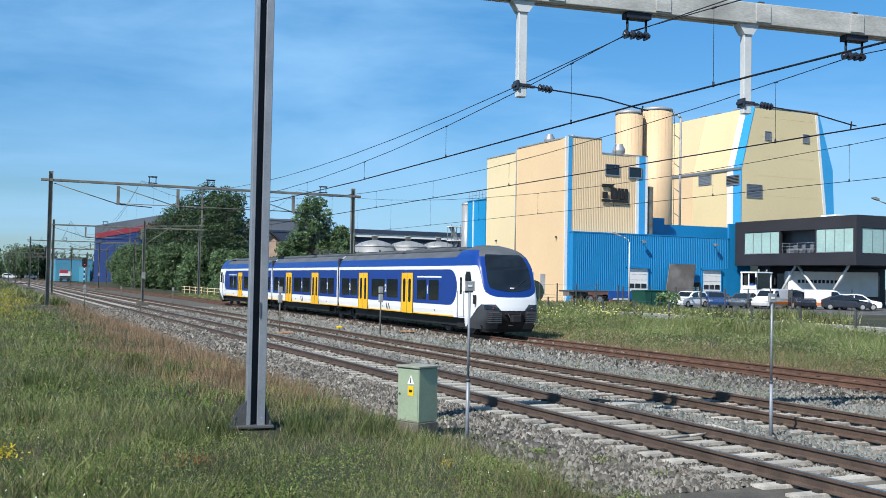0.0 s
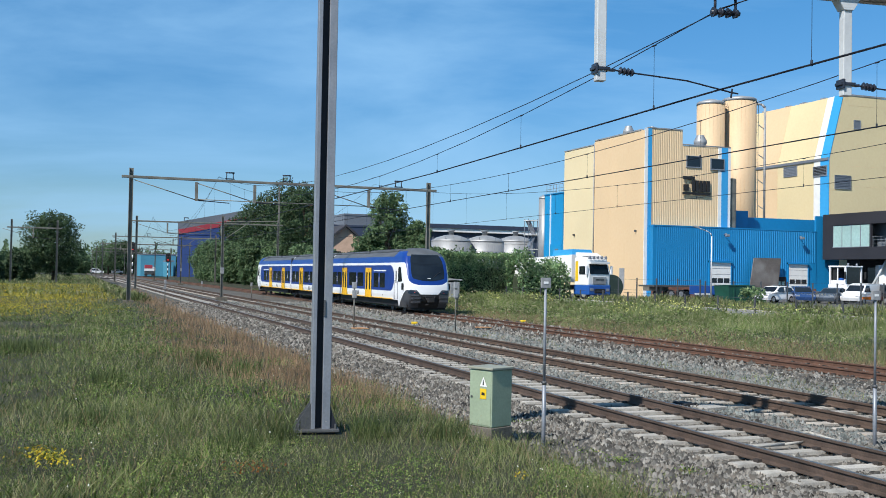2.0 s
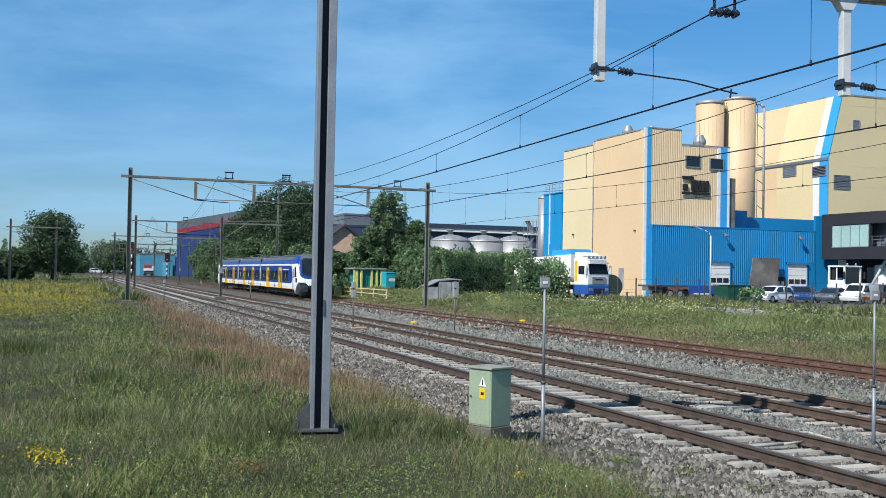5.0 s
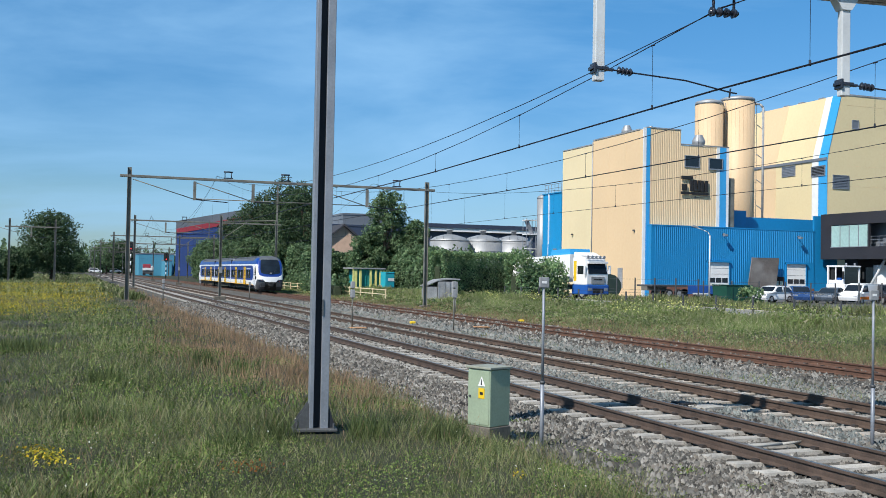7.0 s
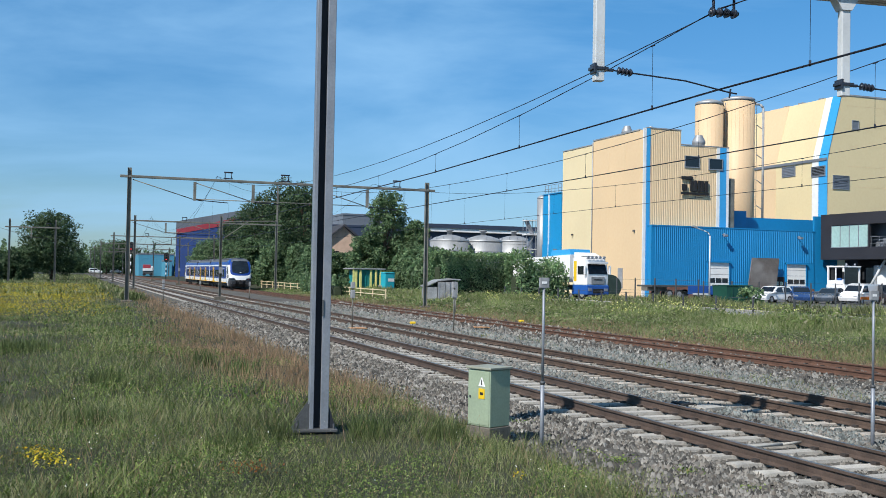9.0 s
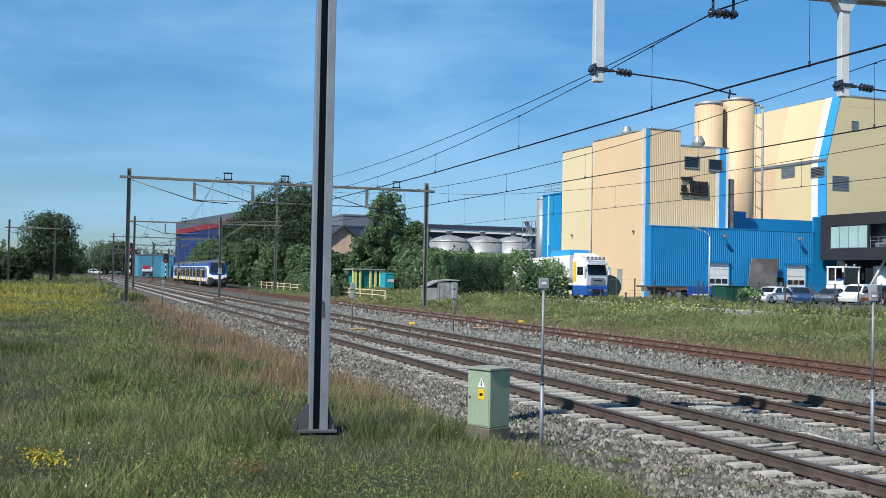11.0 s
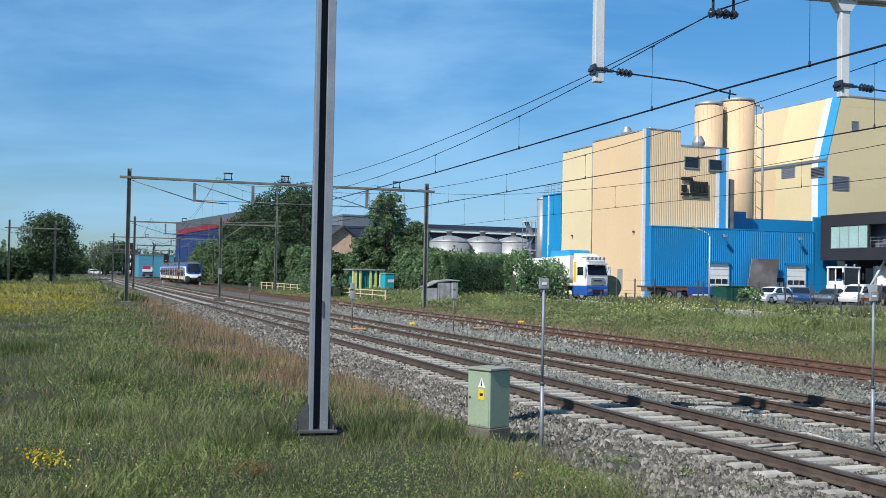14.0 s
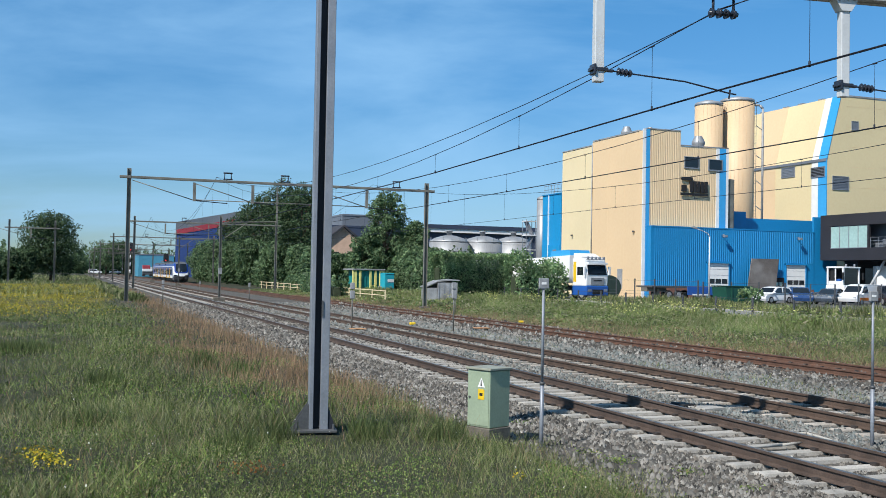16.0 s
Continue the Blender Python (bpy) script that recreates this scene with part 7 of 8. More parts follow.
# cables and a plate on the ballast
cb = thing("loose_cable", "pale bent cable lying over the sleepers", "cable")
part("cable", chain(bmesh.new(), [(10.95, 13.05, -0.14), (10.75, 12.98, -0.06), (10.60, 12.80, -0.09), (10.72, 12.62, -0.05), (10.9, 12.5, -0.13)], 0.022, 8), M["concrete"], cb)
part("cable", chain(bmesh.new(), [(9.0, 12.2, -0.15), (9.95, 12.25, -0.14), (10.35, 12.3, -0.13), (10.58, 12.32, -0.03), (10.72, 12.05, -0.08), (10.62, 11.85, -0.04), (10.5, 11.72, -0.13)], 0.022, 8), M["concrete"], cb)
pl = thing("cover_slab", "flat pale concrete cover slab between the tracks", "cover slab", pose(11.62, 16.5, -0.2, 0, 0, 12))
part("slab", boxm(-0.28, 0.28, -0.22, 0.22, -0.03, 0.03, 0, 0.01), M["concrete"], pl)
bx = thing("point_motor", "dark trackside box beside the rail", "track device", pose(11.3, 16.85, -0.19, 0, 0, 5))
part("housing", boxm(-0.14, 0.14, -0.2, 0.2, -0.05, 0.06, 0, 0.03), M["dark"], bx)


def light_signal(x, y, h, lit, label):
    s = thing("light_signal", label, "railway signal", pose(x, y, float(ground_z(x, y))), "light signals")
    for i in range(6):
        part("post_band", rodm((0, 0, h * 0.1 + i * h * 0.12), (0, 0, h * 0.1 + (i + 1) * h * 0.12), 0.14, seg=10), M["white"] if i % 2 else M["black"], s)
    part("post", rodm((0, 0, -0.1), (0, 0, h), 0.09, seg=10), M["black"], s)
    head = part("signal_head", prismm(side_outline(-0.6, 0.6, h - 0.6, h + 1.7, 0.5, 0.5, 6), "y", -0.08, 0.08), M["black"], s, "black rounded signal head")
    for i, z in enumerate((h + 0.0, h + 0.55, h + 1.1)):
        part("lamp", rodm((0, -0.12, z), (0, -0.08, z), 0.13, seg=12), M["red_lamp"] if i == 0 and lit else M["glass"], head)
    return s


light_signal(23.0, 262, 4.9, True, "black light signal showing red on a banded post")
light_signal(13.5, 245, 7.0, True, "distant black light signal showing red")


# ---- yard edge ----
road = tagged(part("road", boxm(36.2, 41.6, 15, 170, 0.05, 0.235), M["paving"]), "narrow grey paved service road", "road", kind="structure")
yard = tagged(part("yard", boxm(46.2, 130, 55, 135, 0.05, 0.25), M["asphalt"]), "grey asphalt factory yard and car park", "yard", kind="structure")
for x in (36.05, 41.7):
    k = thing("kerb", "low concrete kerb along the service road", "kerb", kind="structure")
    part("kerb_stones", boxm(x - 0.08, x + 0.08, 15, 130, 0.0, 0.29, 0, 0.02), M["concrete"], k)


def post_fence(x0, y0, x1, y1, h, step, label, mesh=True):
    f = thing("fence", label, "fence")
    L = math.hypot(x1 - x0, y1 - y0)
    n = int(L / step)
    for i in range(n + 1):
        x, y = x0 + (x1 - x0) * i / n, y0 + (y1 - y0) * i / n
        z = float(ground_z(x, y))
        part("post", boxm(x - 0.045, x + 0.045, y - 0.045, y + 0.045, z - 0.2, z + h + random.uniform(-0.05, 0.05), 0, 0.01), M["galv_dark"], f)
    for z in ((h * 0.95, h * 0.5, 0.15) if mesh else (h * 0.95,)):
        part("wire", rodm((x0, y0, float(ground_z(x0, y0)) + z), (x1, y1, float(ground_z(x1, y1)) + z), 0.012, seg=4), M["galv_dark"], f)
    return f


post_fence(34.6, 22, 34.6, 78, 1.15, 3.2, "low dark post and wire fence along the road")
post_fence(45.6, 66, 45.6, 100, 2.0, 3.0, "tall dark mesh fence beside the yard")
post_fence(46.2, 66.2, 76.0, 71.0, 1.9, 3.0, "dark post fence before the car park")
gate_y = thing("crash_barrier", "pale cream rail barrier beside the site cabins", "barrier")
for y in np.arange(84, 146, 4.0):
    part("post", boxm(25.9, 26.0, y, y + 0.1, -0.3, 0.86), M["beige_pale"], gate_y)
for z in (0.34, 0.74):
    part("rail", boxm(25.86, 25.9, 84, 145, z, z + 0.07), M["beige_pale"], gate_y)


def site_cabin():
    c = thing("site_cabin", "yellow and green site container with stacked panels", "site cabin", pose(31.3, 112.0, 0.1, 0, 0, 8))
    part("body", boxm(-0.2, 3.0, 0, 2.4, 0, 2.5, 0, 0.03), M["teal"], c, "teal corrugated container")
    for i in range(7):
        part("container_rib", boxm(0.0 + i * 0.42, 0.12 + i * 0.42, -0.05, 0, 0.1, 2.2), M["teal"], c)
    part("roof", boxm(-0.85, 3.3, -0.3, 2.6, 2.52, 2.68, 0, 0.03), M["tarp"], c, "flat grey roof sheet")
    for x in (-0.8, -0.5, 0.05, 1.35, 2.0, 2.6, 2.95):
        part("panel", boxm(x, x + 0.26, -0.2, -0.08, 0, 2.48, 0, 0.02), M["pale_yellow"], c, "pale yellow upright panel")
    part("white_box", boxm(2.2, 3.6, -1.6, -0.6, 0, 0.75, 0, 0.05), M["tarp"], c)
    return c


site_cabin()
tb = thing("portable_toilet", "cyan plastic portable toilet cabin", "portable toilet", pose(34.35, 110.6, 0.1, 0, 0, 10))
part("body", boxm(-0.6, 0.6, -0.6, 0.6, 0, 2.1, 0, 0.05), M["cyan"], tb)
part("roof", boxm(-0.64, 0.64, -0.65, 0.65, 2.1, 2.25, 0, 0.08), M["cyan"], tb)
part("label_panel", boxm(-0.25, 0.55, -0.62, -0.605, 1.2, 1.55), M["white"], tb)


def low_shed():
    s = thing("low_shed", "low grey sheet-metal shed with a slanted weathered roof", "shed", pose(27.55, 79.9, 0.0, 0, 0, -10))
    x0, x1, d = 0.7, 3.5, 2.6
    part("wall", prismm([(0, 0), (d, 0), (d, 1.3), (0, 1.15)], "x", x0, 1.6), M["tarp"], s, "grey corrugated walls")
    part("door_wall", prismm([(-0.02, 0), (d, 0), (d, 1.75), (-0.02, 1.6)], "x", 1.65, x1 - 0.15), M["tarp"], s, "grey sheet doors")
    part("roof", prismm([(x0 - 0.1, 1.16), (x0 - 0.1, 1.24), (1.7, 1.78), (2.9, 1.90), (x1 + 0.06, 1.86), (x1 + 0.06, 1.76), (2.9, 1.79), (1.7, 1.67)], "y", -0.06, d + 0.2), M["tarp"], s, "weathered grey roof sheet")
    for x in np.arange(1.75, 3.3, 0.45):
        part("sheet_rib", boxm(x, x + 0.05, -0.06, -0.02, 0, 1.62), M["galv"], s)
    return s


low_shed()
ct = thing("waste_container", "dark green steel waste container", "container", pose(47.6, 64.5, 0.25, 0, 0, 5))
part("body", prismm([(-1.1, 0.1), (1.1, 0.1), (1.25, 1.5), (-1.25, 1.5)], "y", -0.8, 0.8), M["green_box"], ct)
part("lid", boxm(-1.3, 1.3, -0.85, 0.85, 1.51, 1.58, 0, 0.03), M["green_box"], ct)
for x in (-0.7, 0.0, 0.7):
    part("rib", boxm(x - 0.05, x + 0.05, -0.86, -0.8, 0.15, 1.45), M["green_box"], ct)
tk = thing("round_tank", "dark green round tank lying beside the truck", "tank", pose(45.6, 79.6, 0.25))
part("drum", rodm((0, 0, 1.15), (0.5, 2.4, 1.15), 1.1, seg=24), M["dark_green"], tk)
part("cradle", boxm(-0.7, 1.0, 0.3, 2.0, 0, 0.4, 0, 0.03), M["galv_dark"], tk)
part("filler", rodm((0.1, 0.5, 2.2), (0.1, 0.5, 2.6), 0.12, seg=10), M["galv_dark"], tk)


def street_lamp(x, y, z, h, label):
    s = thing("street_lamp", label, "street lamp", pose(x, y, z, 0, 0, 180))
    part("pole", rodm((0, 0, 0), (0, 0, h - 0.4), 0.09, 0.06, seg=10), M["tube"], s)
    part("arm", chain(bmesh.new(), [(0, 0, h - 0.4), (0.2, 0, h - 0.1), (0.7, 0, h + 0.1), (1.6, 0, h + 0.35)], 0.05, 8), M["tube"], s)
    part("lamp_head", prismm([(1.5, h + 0.28), (2.1, h + 0.42), (2.15, h + 0.5), (1.9, h + 0.56), (1.5, h + 0.45)], "y", -0.12, 0.12), M["tarp"], s)
    return s


street_lamp(58.6, 83.0, GZ, 6.6, "light grey street lamp with a curved arm in the yard")


# ---- vehicles ----
def wheel(parent, x, y, r, w=0.2):
    t = part("wheel", rodm((x, y - w / 2, r), (x, y + w / 2, r), r, seg=20), M["black"], parent, "black tyre")
    part("rim", rodm((x, y - w / 2 - 0.012, r), (x, y + w / 2 + 0.012, r), r * 0.62, seg=14), M["silver"], t)


def car(name, label, cat, x, y, rz, outline, glassline, paint, width=1.72, length=4.1, wr=0.31, band=None, panes=2):
    screens = SCREENS[id(outline)]
    """A vehicle from its side outline; the upper part leans in towards the roof. outline: (x, z) in metres, front at +x."""
    c = thing(name, label, cat, pose(x, y, GZ, 0, 0, rz), "parked cars")
    bm = bmesh.new()
    n = len(outline)
    top = max(z for _, z in outline)
    def hw(z):
        return width / 2 * (1.0 if z < 0.85 else 1 - 0.17 * (z - 0.85) / max(0.2, top - 0.85)) * (0.96 if z < 0.35 else 1)
    a = [bm.verts.new((px, -hw(pz), pz)) for px, pz in outline]
    b = [bm.verts.new((px, hw(pz), pz)) for px, pz in outline]
    bm.faces.new(a[::-1])
    bm.faces.new(b)
    for i in range(n):
        bm.faces.new((a[i], a[(i + 1) % n], b[(i + 1) % n], b[i]))
    bmesh.ops.recalc_face_normals(bm, faces=bm.faces[:])
    bmesh.ops.bevel(bm, geom=bm.edges[:], offset=0.05, segments=2, affect="EDGES", profile=0.6)
    body = part("body", bm, M[paint], c)
    g = bmesh.new()
    for s in (-1, 1):
        va = [g.verts.new((px, s * (hw(pz) + 0.012), pz)) for px, pz in glassline]
        vb = [g.verts.new((px, s * (hw(pz) - 0.04), pz)) for px, pz in glassline]
        m = len(va)
        g.faces.new(va)
        for i in range(m):
            g.faces.new((va[i], va[(i + 1) % m], vb[(i + 1) % m], vb[i]))
    bmesh.ops.recalc_face_normals(g, faces=g.faces[:])
    part("side_windows", g, M["glass"], body, "dark side windows")
    xs = [p[0] for p in glassline]
    for i in range(1, panes):
        xp = min(xs) + (max(xs) - min(xs)) * i / panes
        for s in (-1, 1):
            part("pillar", boxm(xp - 0.04, xp + 0.04, *sorted((s * (width / 2 * 0.80), s * (width / 2 * 0.985))), 0.92, top - 0.14), M[paint], body)
    # windscreen and rear glass
    f0 = max(glassline, key=lambda p: p[0])
    for nm, (xa, za), (xb, zb) in (("windscreen", screens[0], screens[1]), ("rear_window", screens[2], screens[3])):
        o = Vector((zb - za, xa - xb)).normalized() * 0.025
        if o.y < 0:
            o = -o
        ws = bmesh.new()
        q = [ws.verts.new(v) for v in ((xa + o.x, -hw(za) + 0.10, za + o.y), (xa + o.x, hw(za) - 0.10, za + o.y), (xb + o.x, hw(zb) - 0.10, zb + o.y), (xb + o.x, -hw(zb) + 0.10, zb + o.y))]
        r = [ws.verts.new(v.co - Vector((o.x, 0, o.y)) * 2) for v in q]
        ws.faces.new(q)
        for i in range(4):
            ws.faces.new((q[i], q[(i + 1) % 4], r[(i + 1) % 4], r[i]))
        bmesh.ops.recalc_face_normals(ws, faces=ws.faces[:])
        part(nm, ws, M["glass"], body)
    x0, x1 = min(p[0] for p in outline), max(p[0] for p in outline)
    for s in (-1, 1):
        part("headlight", boxm(x1 - 0.22, x1 - 0.02, *sorted((s * width * 0.28, s * width * 0.46)), 0.6, 0.74, 0, 0.02), M["galv"], body)
        part("tail_light", boxm(x0 + 0.0, x0 + 0.1, *sorted((s * width * 0.36, s * width * 0.485)), 0.7, 0.95, 0, 0.02), glow_off, body)
        part("wing_mirror", boxm(f0[0] - 0.05, f0[0] + 0.12, *sorted((s * (width / 2 - 0.02), s * (width / 2 + 0.16))), 0.92, 1.05, 0, 0.03), M[paint], body)
        for e in (x0 + length * 0.18, x1 - length * 0.19):
            wheel(c, e, s * (width / 2 - 0.1), wr)
    if band:
        for s in (-1, 1):
            part("side_band", boxm(x0 + 0.3, x1 - 0.6, *sorted((s * (width / 2 - 0.03), s * (width / 2 + 0.008))), 0.42, 0.66), M[band], body)
    return c


glow_off = mat("red_lens", (0.35, 0.01, 0.01), 0.2, 0, 0.1)
HATCH = [(-1.95, 0.25), (1.95, 0.25), (2.03, 0.55), (1.95, 0.78), (1.05, 0.95), (0.35, 1.43), (-0.4, 1.5), (-1.5, 1.42), (-1.95, 0.95), (-2.03, 0.6)]
HATCH_G = [(0.85, 0.95), (0.28, 1.36), (-0.4, 1.42), (-1.35, 1.34), (-1.6, 0.98)]
SALOON = [(-2.15, 0.25), (2.1, 0.25), (2.2, 0.55), (2.1, 0.75), (1.1, 0.92), (0.3, 1.36), (-0.6, 1.42), (-1.6, 1.15), (-2.1, 0.98), (-2.2, 0.6)]
SALOON_G = [(0.9, 0.93), (0.25, 1.29), (-0.55, 1.34), (-1.35, 1.12), (-1.45, 0.96)]
VAN = [(-2.3, 0.28), (2.15, 0.28), (2.28, 0.6), (2.2, 0.88), (1.5, 1.08), (0.85, 1.72), (0.3, 1.84), (-2.25, 1.82), (-2.32, 0.9)]
VAN_G = [(1.3, 1.08), (0.8, 1.64), (0.25, 1.66), (0.2, 1.1)]
SUV = [(-2.2, 0.3), (2.15, 0.3), (2.25, 0.65), (2.15, 0.95), (1.1, 1.1), (0.5, 1.68), (-0.4, 1.76), (-2.0, 1.7), (-2.2, 1.1), (-2.27, 0.7)]
SUV_G = [(0.9, 1.1), (0.45, 1.58), (-0.4, 1.66), (-1.8, 1.6), (-1.95, 1.12)]
SCREENS = {id(HATCH): ((1.0, 0.98), (0.42, 1.38), (-1.90, 1.0), (-1.56, 1.37)), id(SALOON): ((1.05, 0.95), (0.38, 1.31), (-1.55, 1.17), (-0.72, 1.39)),
           id(VAN): ((1.44, 1.14), (0.92, 1.65), (-2.31, 1.1), (-2.27, 1.6)), id(SUV): ((1.04, 1.15), (0.56, 1.62), (-2.18, 1.16), (-2.03, 1.62))}
car("car", "small white hatchback parked in the yard", "car", 58.6, 73.6, -165, HATCH, HATCH_G, "car_white")
car("car", "dark blue hatchback parked beside the white one", "car", 61.4, 73.4, -120, HATCH, HATCH_G, "car_blue")
car("car", "dark silver saloon parked in the row", "car", 63.8, 72.2, -150, SALOON, SALOON_G, "car_silver", length=4.35)
car("van", "white delivery van with an orange lower stripe", "van", 66.0, 71.0, -160, VAN, VAN_G, "car_white", 1.8, 4.6, 0.32, "orange", 1)
car("car", "black sport utility vehicle between two vans", "car", 68.4, 70.2, -115, SUV, SUV_G, "car_dark", 1.85, 4.5, 0.36)
car("van", "white delivery van with an orange lower stripe", "van", 70.4, 68.9, -20, VAN, VAN_G, "car_white", 1.8, 4.6, 0.32, "orange", 1)
car("car", "dark saloon beside the white van", "car", 71.6, 67.7, -35, SALOON, SALOON_G, "car_dark", length=4.35)
car("car", "white hatchback at the end of the row", "car", 73.6, 68.0, -45, HATCH, HATCH_G, "car_white")


def truck():
    t = thing("tanker_truck", "white and blue truck with a white tipper trailer", "truck", pose(43.9, 81.4, GZ, 0, 0, -80), "trucks")
    # own axes: front at +x
    cabm = bmesh.new()
    prism(cabm, [(0, 1.25), (2.0, 1.25), (2.05, 2.3), (1.75, 3.25), (1.5, 3.75), (0.3, 3.9), (0, 3.6)], "y", -1.22, 1.22)
    bmesh.ops.bevel(cabm, geom=cabm.edges[:], offset=0.09, segments=2, affect="EDGES", profile=0.6)
    cab = part("cab", cabm, M["car_white"], t, "white truck cab")
    low = boxm(-0.1, 2.1, -1.24, 1.24, 0.4, 1.27, 0, 0.07)
    part("bumper", low, M["truck_blue"], cab, "blue bumper and steps")
    ws = bmesh.new()
    q = [ws.verts.new(v) for v in ((2.08, -1.08, 2.25), (2.08, 1.08, 2.25), (1.82, 1.0, 3.15), (1.82, -1.0, 3.15))]
    ws.faces.new(q)
    bmesh.ops.solidify(ws, geom=ws.faces[:], thickness=0.03)
    part("windscreen", ws, M["glass"], cab)
    for s in (-1, 1):
        part("side_window", boxm(0.7, 1.6, *sorted((s * 1.2, s * 1.235)), 2.2, 2.95, 0, 0.01), M["glass"], cab)
        part("mirror", boxm(1.9, 2.05, *sorted((s * 1.3, s * 1.52)), 2.2, 3.0, 0, 0.04), M["car_white"], cab)
        part("headlight", boxm(2.05, 2.13, *sorted((s * 0.7, s * 1.1)), 0.75, 0.98, 0, 0.02), M["galv"], cab)
        part("side_band", boxm(0.15, 0.55, *sorted((s * 1.2, s * 1.232)), 1.6, 3.4), M["yellow"], cab)
    part("grille", boxm(2.03, 2.1, -0.75, 0.75, 1.35, 2.0, 0, 0.02), M["tarp"], cab)
    part("bumper_slot", boxm(2.08, 2.13, -0.6, 0.6, 0.55, 0.95), M["dark"], cab)
    part("grille_bar", boxm(2.09, 2.12, -0.45, 0.45, 1.72, 1.8), M["dark"], cab)
    part("sun_visor", boxm(1.85, 2.15, -1.1, 1.1, 3.18, 3.36, 0, 0.03), M["car_white"], cab)
    lb = bmesh.new()
    rod(lb, (1.75, -1.05, 3.62), (1.75, 1.05, 3.62), 0.035)
    for y in (-0.9, -0.45, 0, 0.45, 0.9):
        rod(lb, (1.72, y, 3.76), (1.86, y, 3.76), 0.12, seg=12)
    part("lamp_bar", lb, M["galv"], cab, "roof bar with round spot lamps")
    part("air_deflector", prismm([(0.0, 3.85), (1.1, 3.85), (0.2, 4.2), (0.0, 4.2)], "y", -1.1, 1.1), M["car_white"], cab)
    tr = part("trailer", prismm([(-9.5, 1.4), (-0.4, 1.5), (-0.4, 4.0), (-9.5, 3.6)], "y", -1.25, 1.25), M["car_white"], t, "white tipper trailer body")
    for x in np.arange(-9.0, -0.5, 1.1):
        part("rib", boxm(x, x + 0.12, -1.3, -1.25, 1.5, 3.6), M["white"], tr)
    part("cover", prismm([(-3.5, 3.85), (-0.42, 4.0), (-0.6, 4.5), (-3.3, 4.4)], "y", -1.15, 1.15), M["sky_blue"], tr, "blue tarpaulin cover")
    part("chassis", boxm(-9.3, 1.2, -0.5, 0.5, 0.8, 1.25), M["galv_dark"], t)
    for x in (1.35, -2.3, -6.4, -7.6, -8.8):
        for s in (-1, 1):
            wheel(t, x, s * 1.05, 0.5, 0.32)
    return t


truck()


def flat_trailer():
    t = thing("flat_trailer", "low trailer chassis with a blue headboard end", "trailer", pose(57.4, 86.0, GZ, 0, 0, 6), "trailers")
    part("deck", boxm(-4.6, 4.6, -1.2, 1.2, 1.15, 1.32, 0, 0.02), M["galv_dark"], t, "dark steel deck")
    part("side_board", boxm(-0.2, 4.6, -1.25, -1.2, 0.45, 1.3, 0, 0.01), M["truck_blue"], t, "blue side board")
    part("white_strip", boxm(0.4, 2.6, -1.262, -1.251, 0.42, 0.56), M["white"], t)
    part("gooseneck", boxm(-4.6, -2.2, -0.45, 0.45, 0.75, 1.15), M["mast"], t)
    for x in (-2.4, -1.2, 1.2, 3.4):
        for s in (-1, 1):
            wheel(t, x, s * 1.0, 0.45, 0.3)
    part("landing_leg", boxm(-3.6, -3.4, -0.9, -0.7, 0, 1.1), M["mast"], t)
    return t


flat_trailer()


def cab_truck(x, y):
    t = thing("lorry", "white lorry cab frame with blue fittings beside the hall", "lorry", pose(x, y, GZ, 0, 0, -80), "trucks")
    bm = bmesh.new()
    for a in (-1.1, 1.1):
        for b in (0, 1.7):
            box(bm, b - 0.08, b + 0.08, a - 0.08, a + 0.08, 1.0, 3.3, 0, 0.02)
    box(bm, -0.15, 1.85, -1.2, 1.2, 3.3, 3.45, 0, 0.04)
    box(bm, -0.15, 1.9, -1.2, 1.2, 1.0, 1.7, 0, 0.05)
    cabp = part("cab_frame", bm, M["car_white"], t, "white cab")
    part("chassis", boxm(-3.4, 1.8, -0.5, 0.5, 0.6, 0.98), M["galv_dark"], t)
    for gx in (0.02, 1.66):
        part("cab_glass", boxm(gx, gx + 0.03, -1.0, 1.0, 1.72, 3.28), M["glass"], cabp)
    for e in (-1.0, 1.0):
        dr = part("cab_door", boxm(0.1, 1.6, *sorted((e * 1.08, e * 1.13)), 1.72, 2.1, 0, 0.01), M["car_white"], cabp, "white door panel")
        part("door_post", boxm(0.8, 0.9, *sorted((e * 1.07, e * 1.14)), 2.1, 3.28), M["car_white"], dr)
        part("mirror", boxm(1.85, 2.0, *sorted((e * 1.35, e * 1.5)), 2.2, 2.9, 0, 0.03), M["black"], cabp)
        part("roof_lamp", rodm((1.6, e * 0.6, 3.45), (1.6, e * 0.6, 3.68), 0.09, seg=10), M["galv"], cabp)
    part("cab_interior", boxm(0.12, 0.7, -0.95, 0.95, 1.72, 3.2, 0, 0.05), M["dark"], cabp, "dark cab interior")
    part("cab_seat", boxm(0.75, 1.2, -0.9, 0.9, 1.72, 2.3, 0, 0.05), M["truck_blue"], t)
    for xx in (1.0, -2.8):
        for s in (-1, 1):
            wheel(t, xx, s * 1.0, 0.48, 0.3)
    return t


cab_truck(68.2, 76.5)


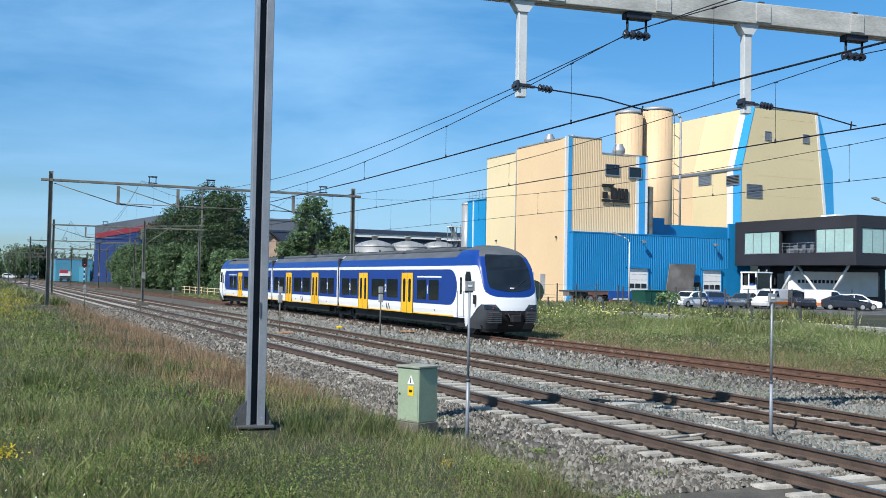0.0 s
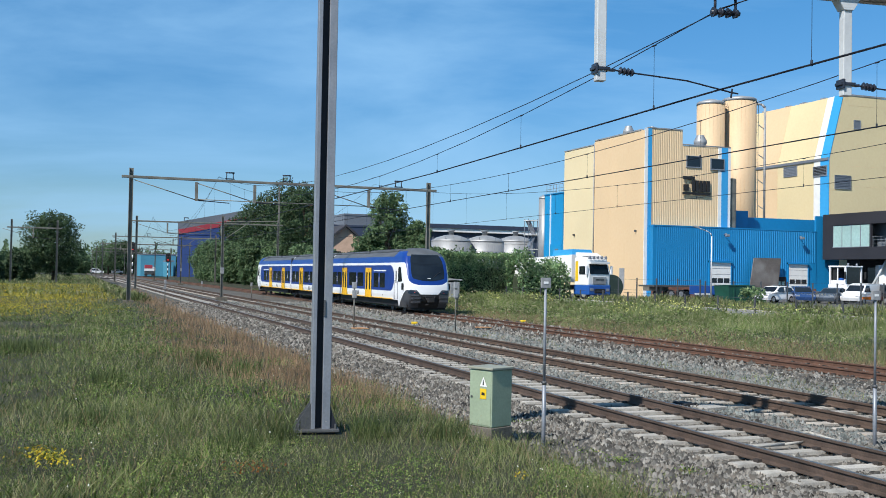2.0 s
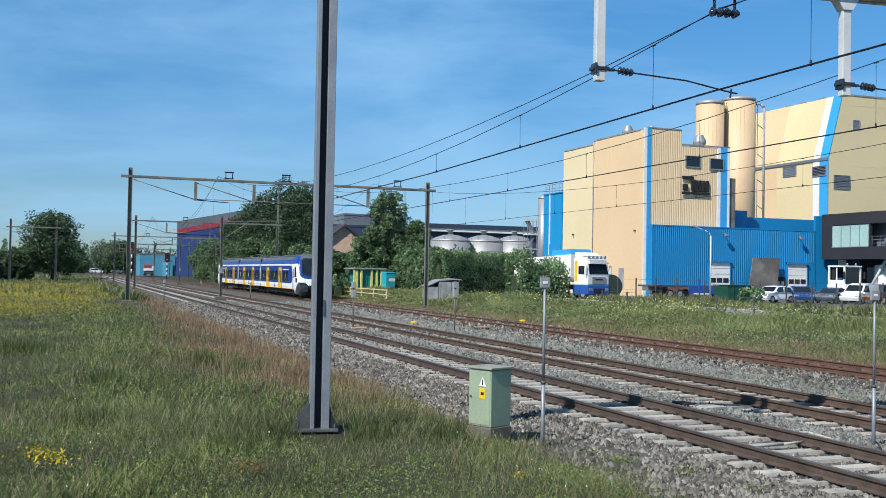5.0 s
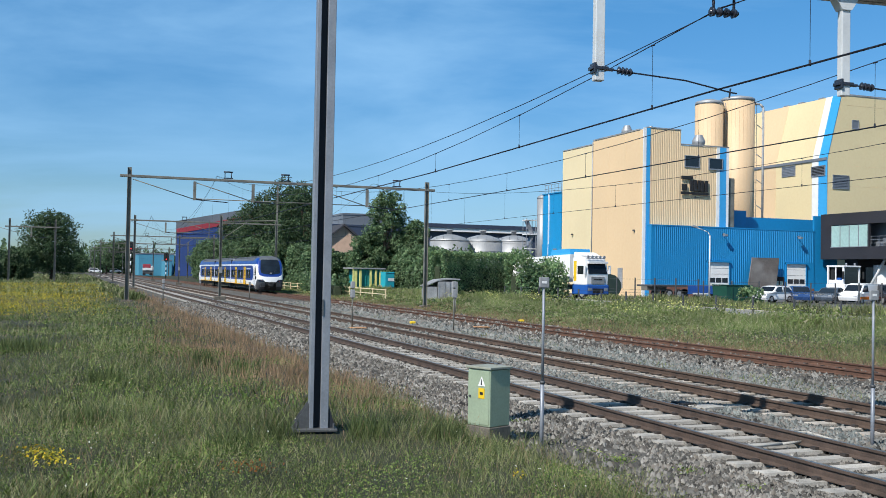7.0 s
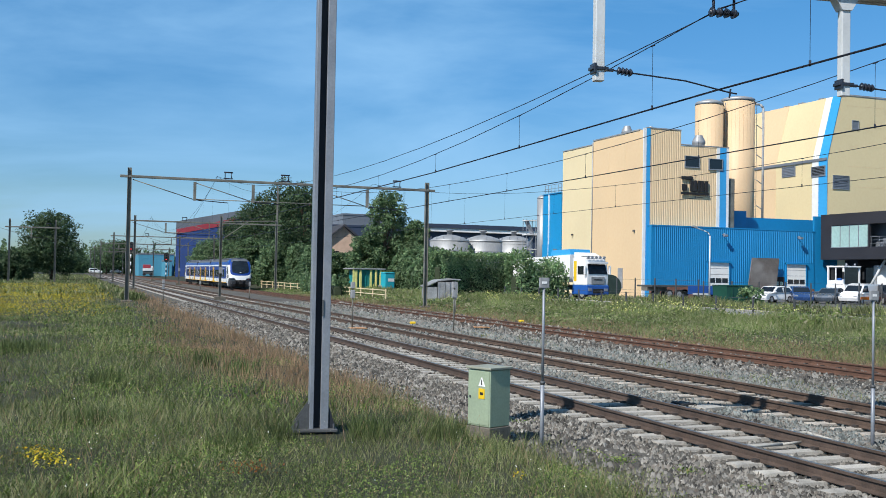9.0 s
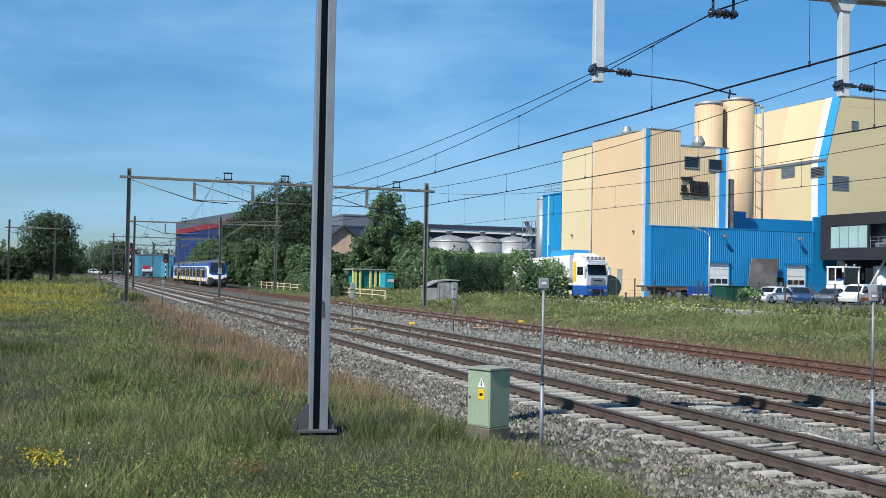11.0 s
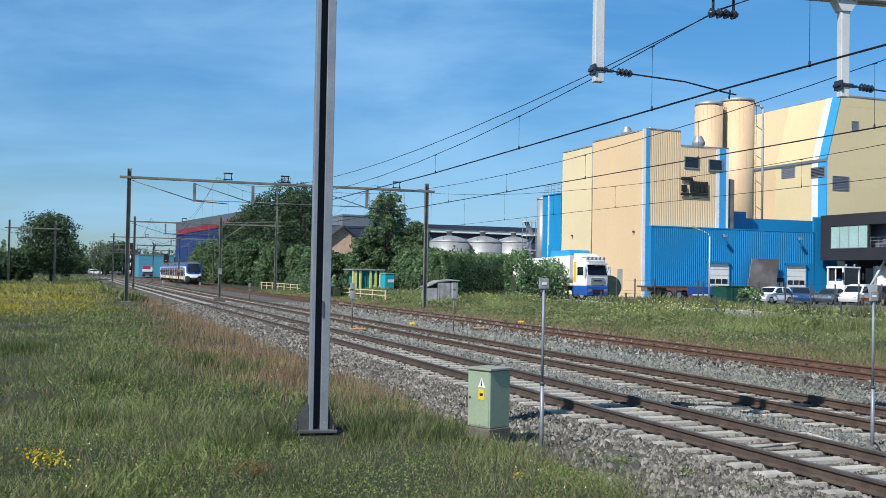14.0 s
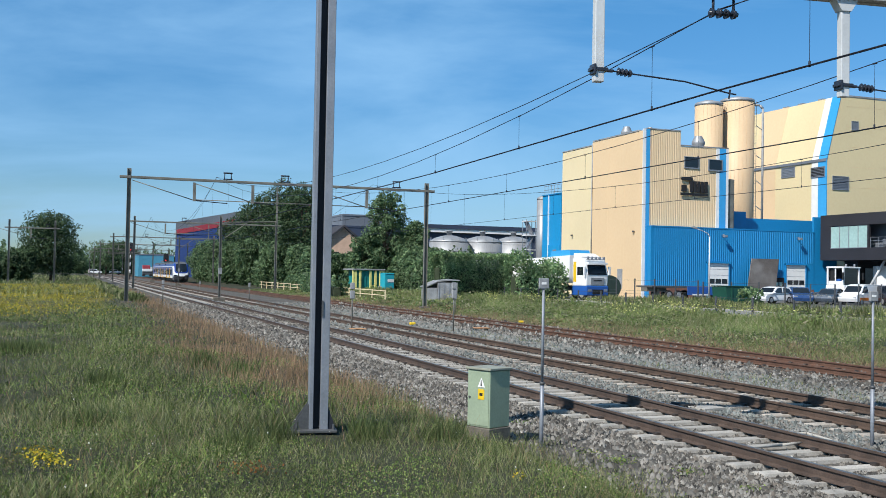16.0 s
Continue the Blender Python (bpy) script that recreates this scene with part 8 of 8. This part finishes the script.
bt = thing("box_trailer", "light grey box trailer with dark lettering bars under the office", "trailer", pose(83.5, 81.0, GZ, 0, 0, -35), "trailers")
box_body = part("box_body", boxm(-4.6, 4.6, -1.25, 1.25, 1.15, 3.75, 0, 0.04), M["white"], bt)
for i in range(10):
    part("letter_bar", boxm(-3.6 + i * 0.42, -3.32 + i * 0.42, -1.262, -1.251, 2.5, 2.85), M["dark"], box_body)
part("chassis", boxm(-4.4, 4.4, -0.5, 0.5, 0.8, 1.14), M["galv_dark"], bt)
for x in (-3.6, -2.4, 2.8):
    for s in (-1, 1):
        wheel(bt, x, s * 1.0, 0.48, 0.3)
street_lamp(63.7, 55.5, GZ, 8.5, "grey street lamp with a curved arm beside the car park")


# distant small traffic at the crossing
for x, y, m in ((17.5, 420, "car_white"), (10.5, 470, "car_white"), (9.0, 380, "car_white")):
    car("car", "pale car far away near the level crossing", "car", x, y, 0, SUV, SUV_G, m, 1.8, 4.5, 0.34)
rv = thing("lorry", "small red and white lorry far along the line", "lorry", pose(22.7, 322, 0.1), "trucks")
part("load_box", boxm(-1.3, 0.9, -1.1, 1.1, 2.3, 3.4, 0, 0.08), M["hall_red"], rv, "red load box")
part("lower_body", boxm(-1.3, 1.7, -1.1, 1.1, 1.5, 2.28, 0, 0.05), M["white"], rv, "white lower body")
part("cab", boxm(0.92, 1.7, -1.0, 1.0, 2.3, 2.9, 0, 0.1), M["white"], rv)
part("chassis", boxm(-1.3, 1.6, -0.9, 0.9, 0.45, 1.48), M["galv_dark"], rv)
for x in (-0.9, 1.1):
    for e in (-0.95, 0.95):
        part("wheel", rodm((x, e - 0.12, 0.4), (x, e + 0.12, 0.4), 0.42, seg=14), M["black"], rv)

# branch track turning off across the meadow
br = thing("branch_track", "branch track curving off across the far meadow", "railway track", kind="structure")
for off in (-0.75, 0.75):
    bm = bmesh.new()
    pts = []
    for i in range(15):
        t = i / 14
        pts.append((8.5 - 26 * t ** 1.4 + off * 0.9, 230 - 82 * t + off * 0.4, 0.13))
    chain(bm, pts, 0.06, 6)
    part("rail", bm, M["rail"], br)
def motions():
    """The train leaves along the siding at a steady ten metres a second, on rolling wheels."""
    speed, start = 10.0, 36.5
    walk(train, [(t, pose(T3, start + speed * t, Z3)) for t in (0, 4, 8, 12, 16)])
    for w in train_wheels:
        p = w.location.copy()
        walk(w, [(f / 30, pose(p.x, p.y, p.z, -math.degrees(speed * f / 30 / 0.42))) for f in range(0, 481)])


motions()
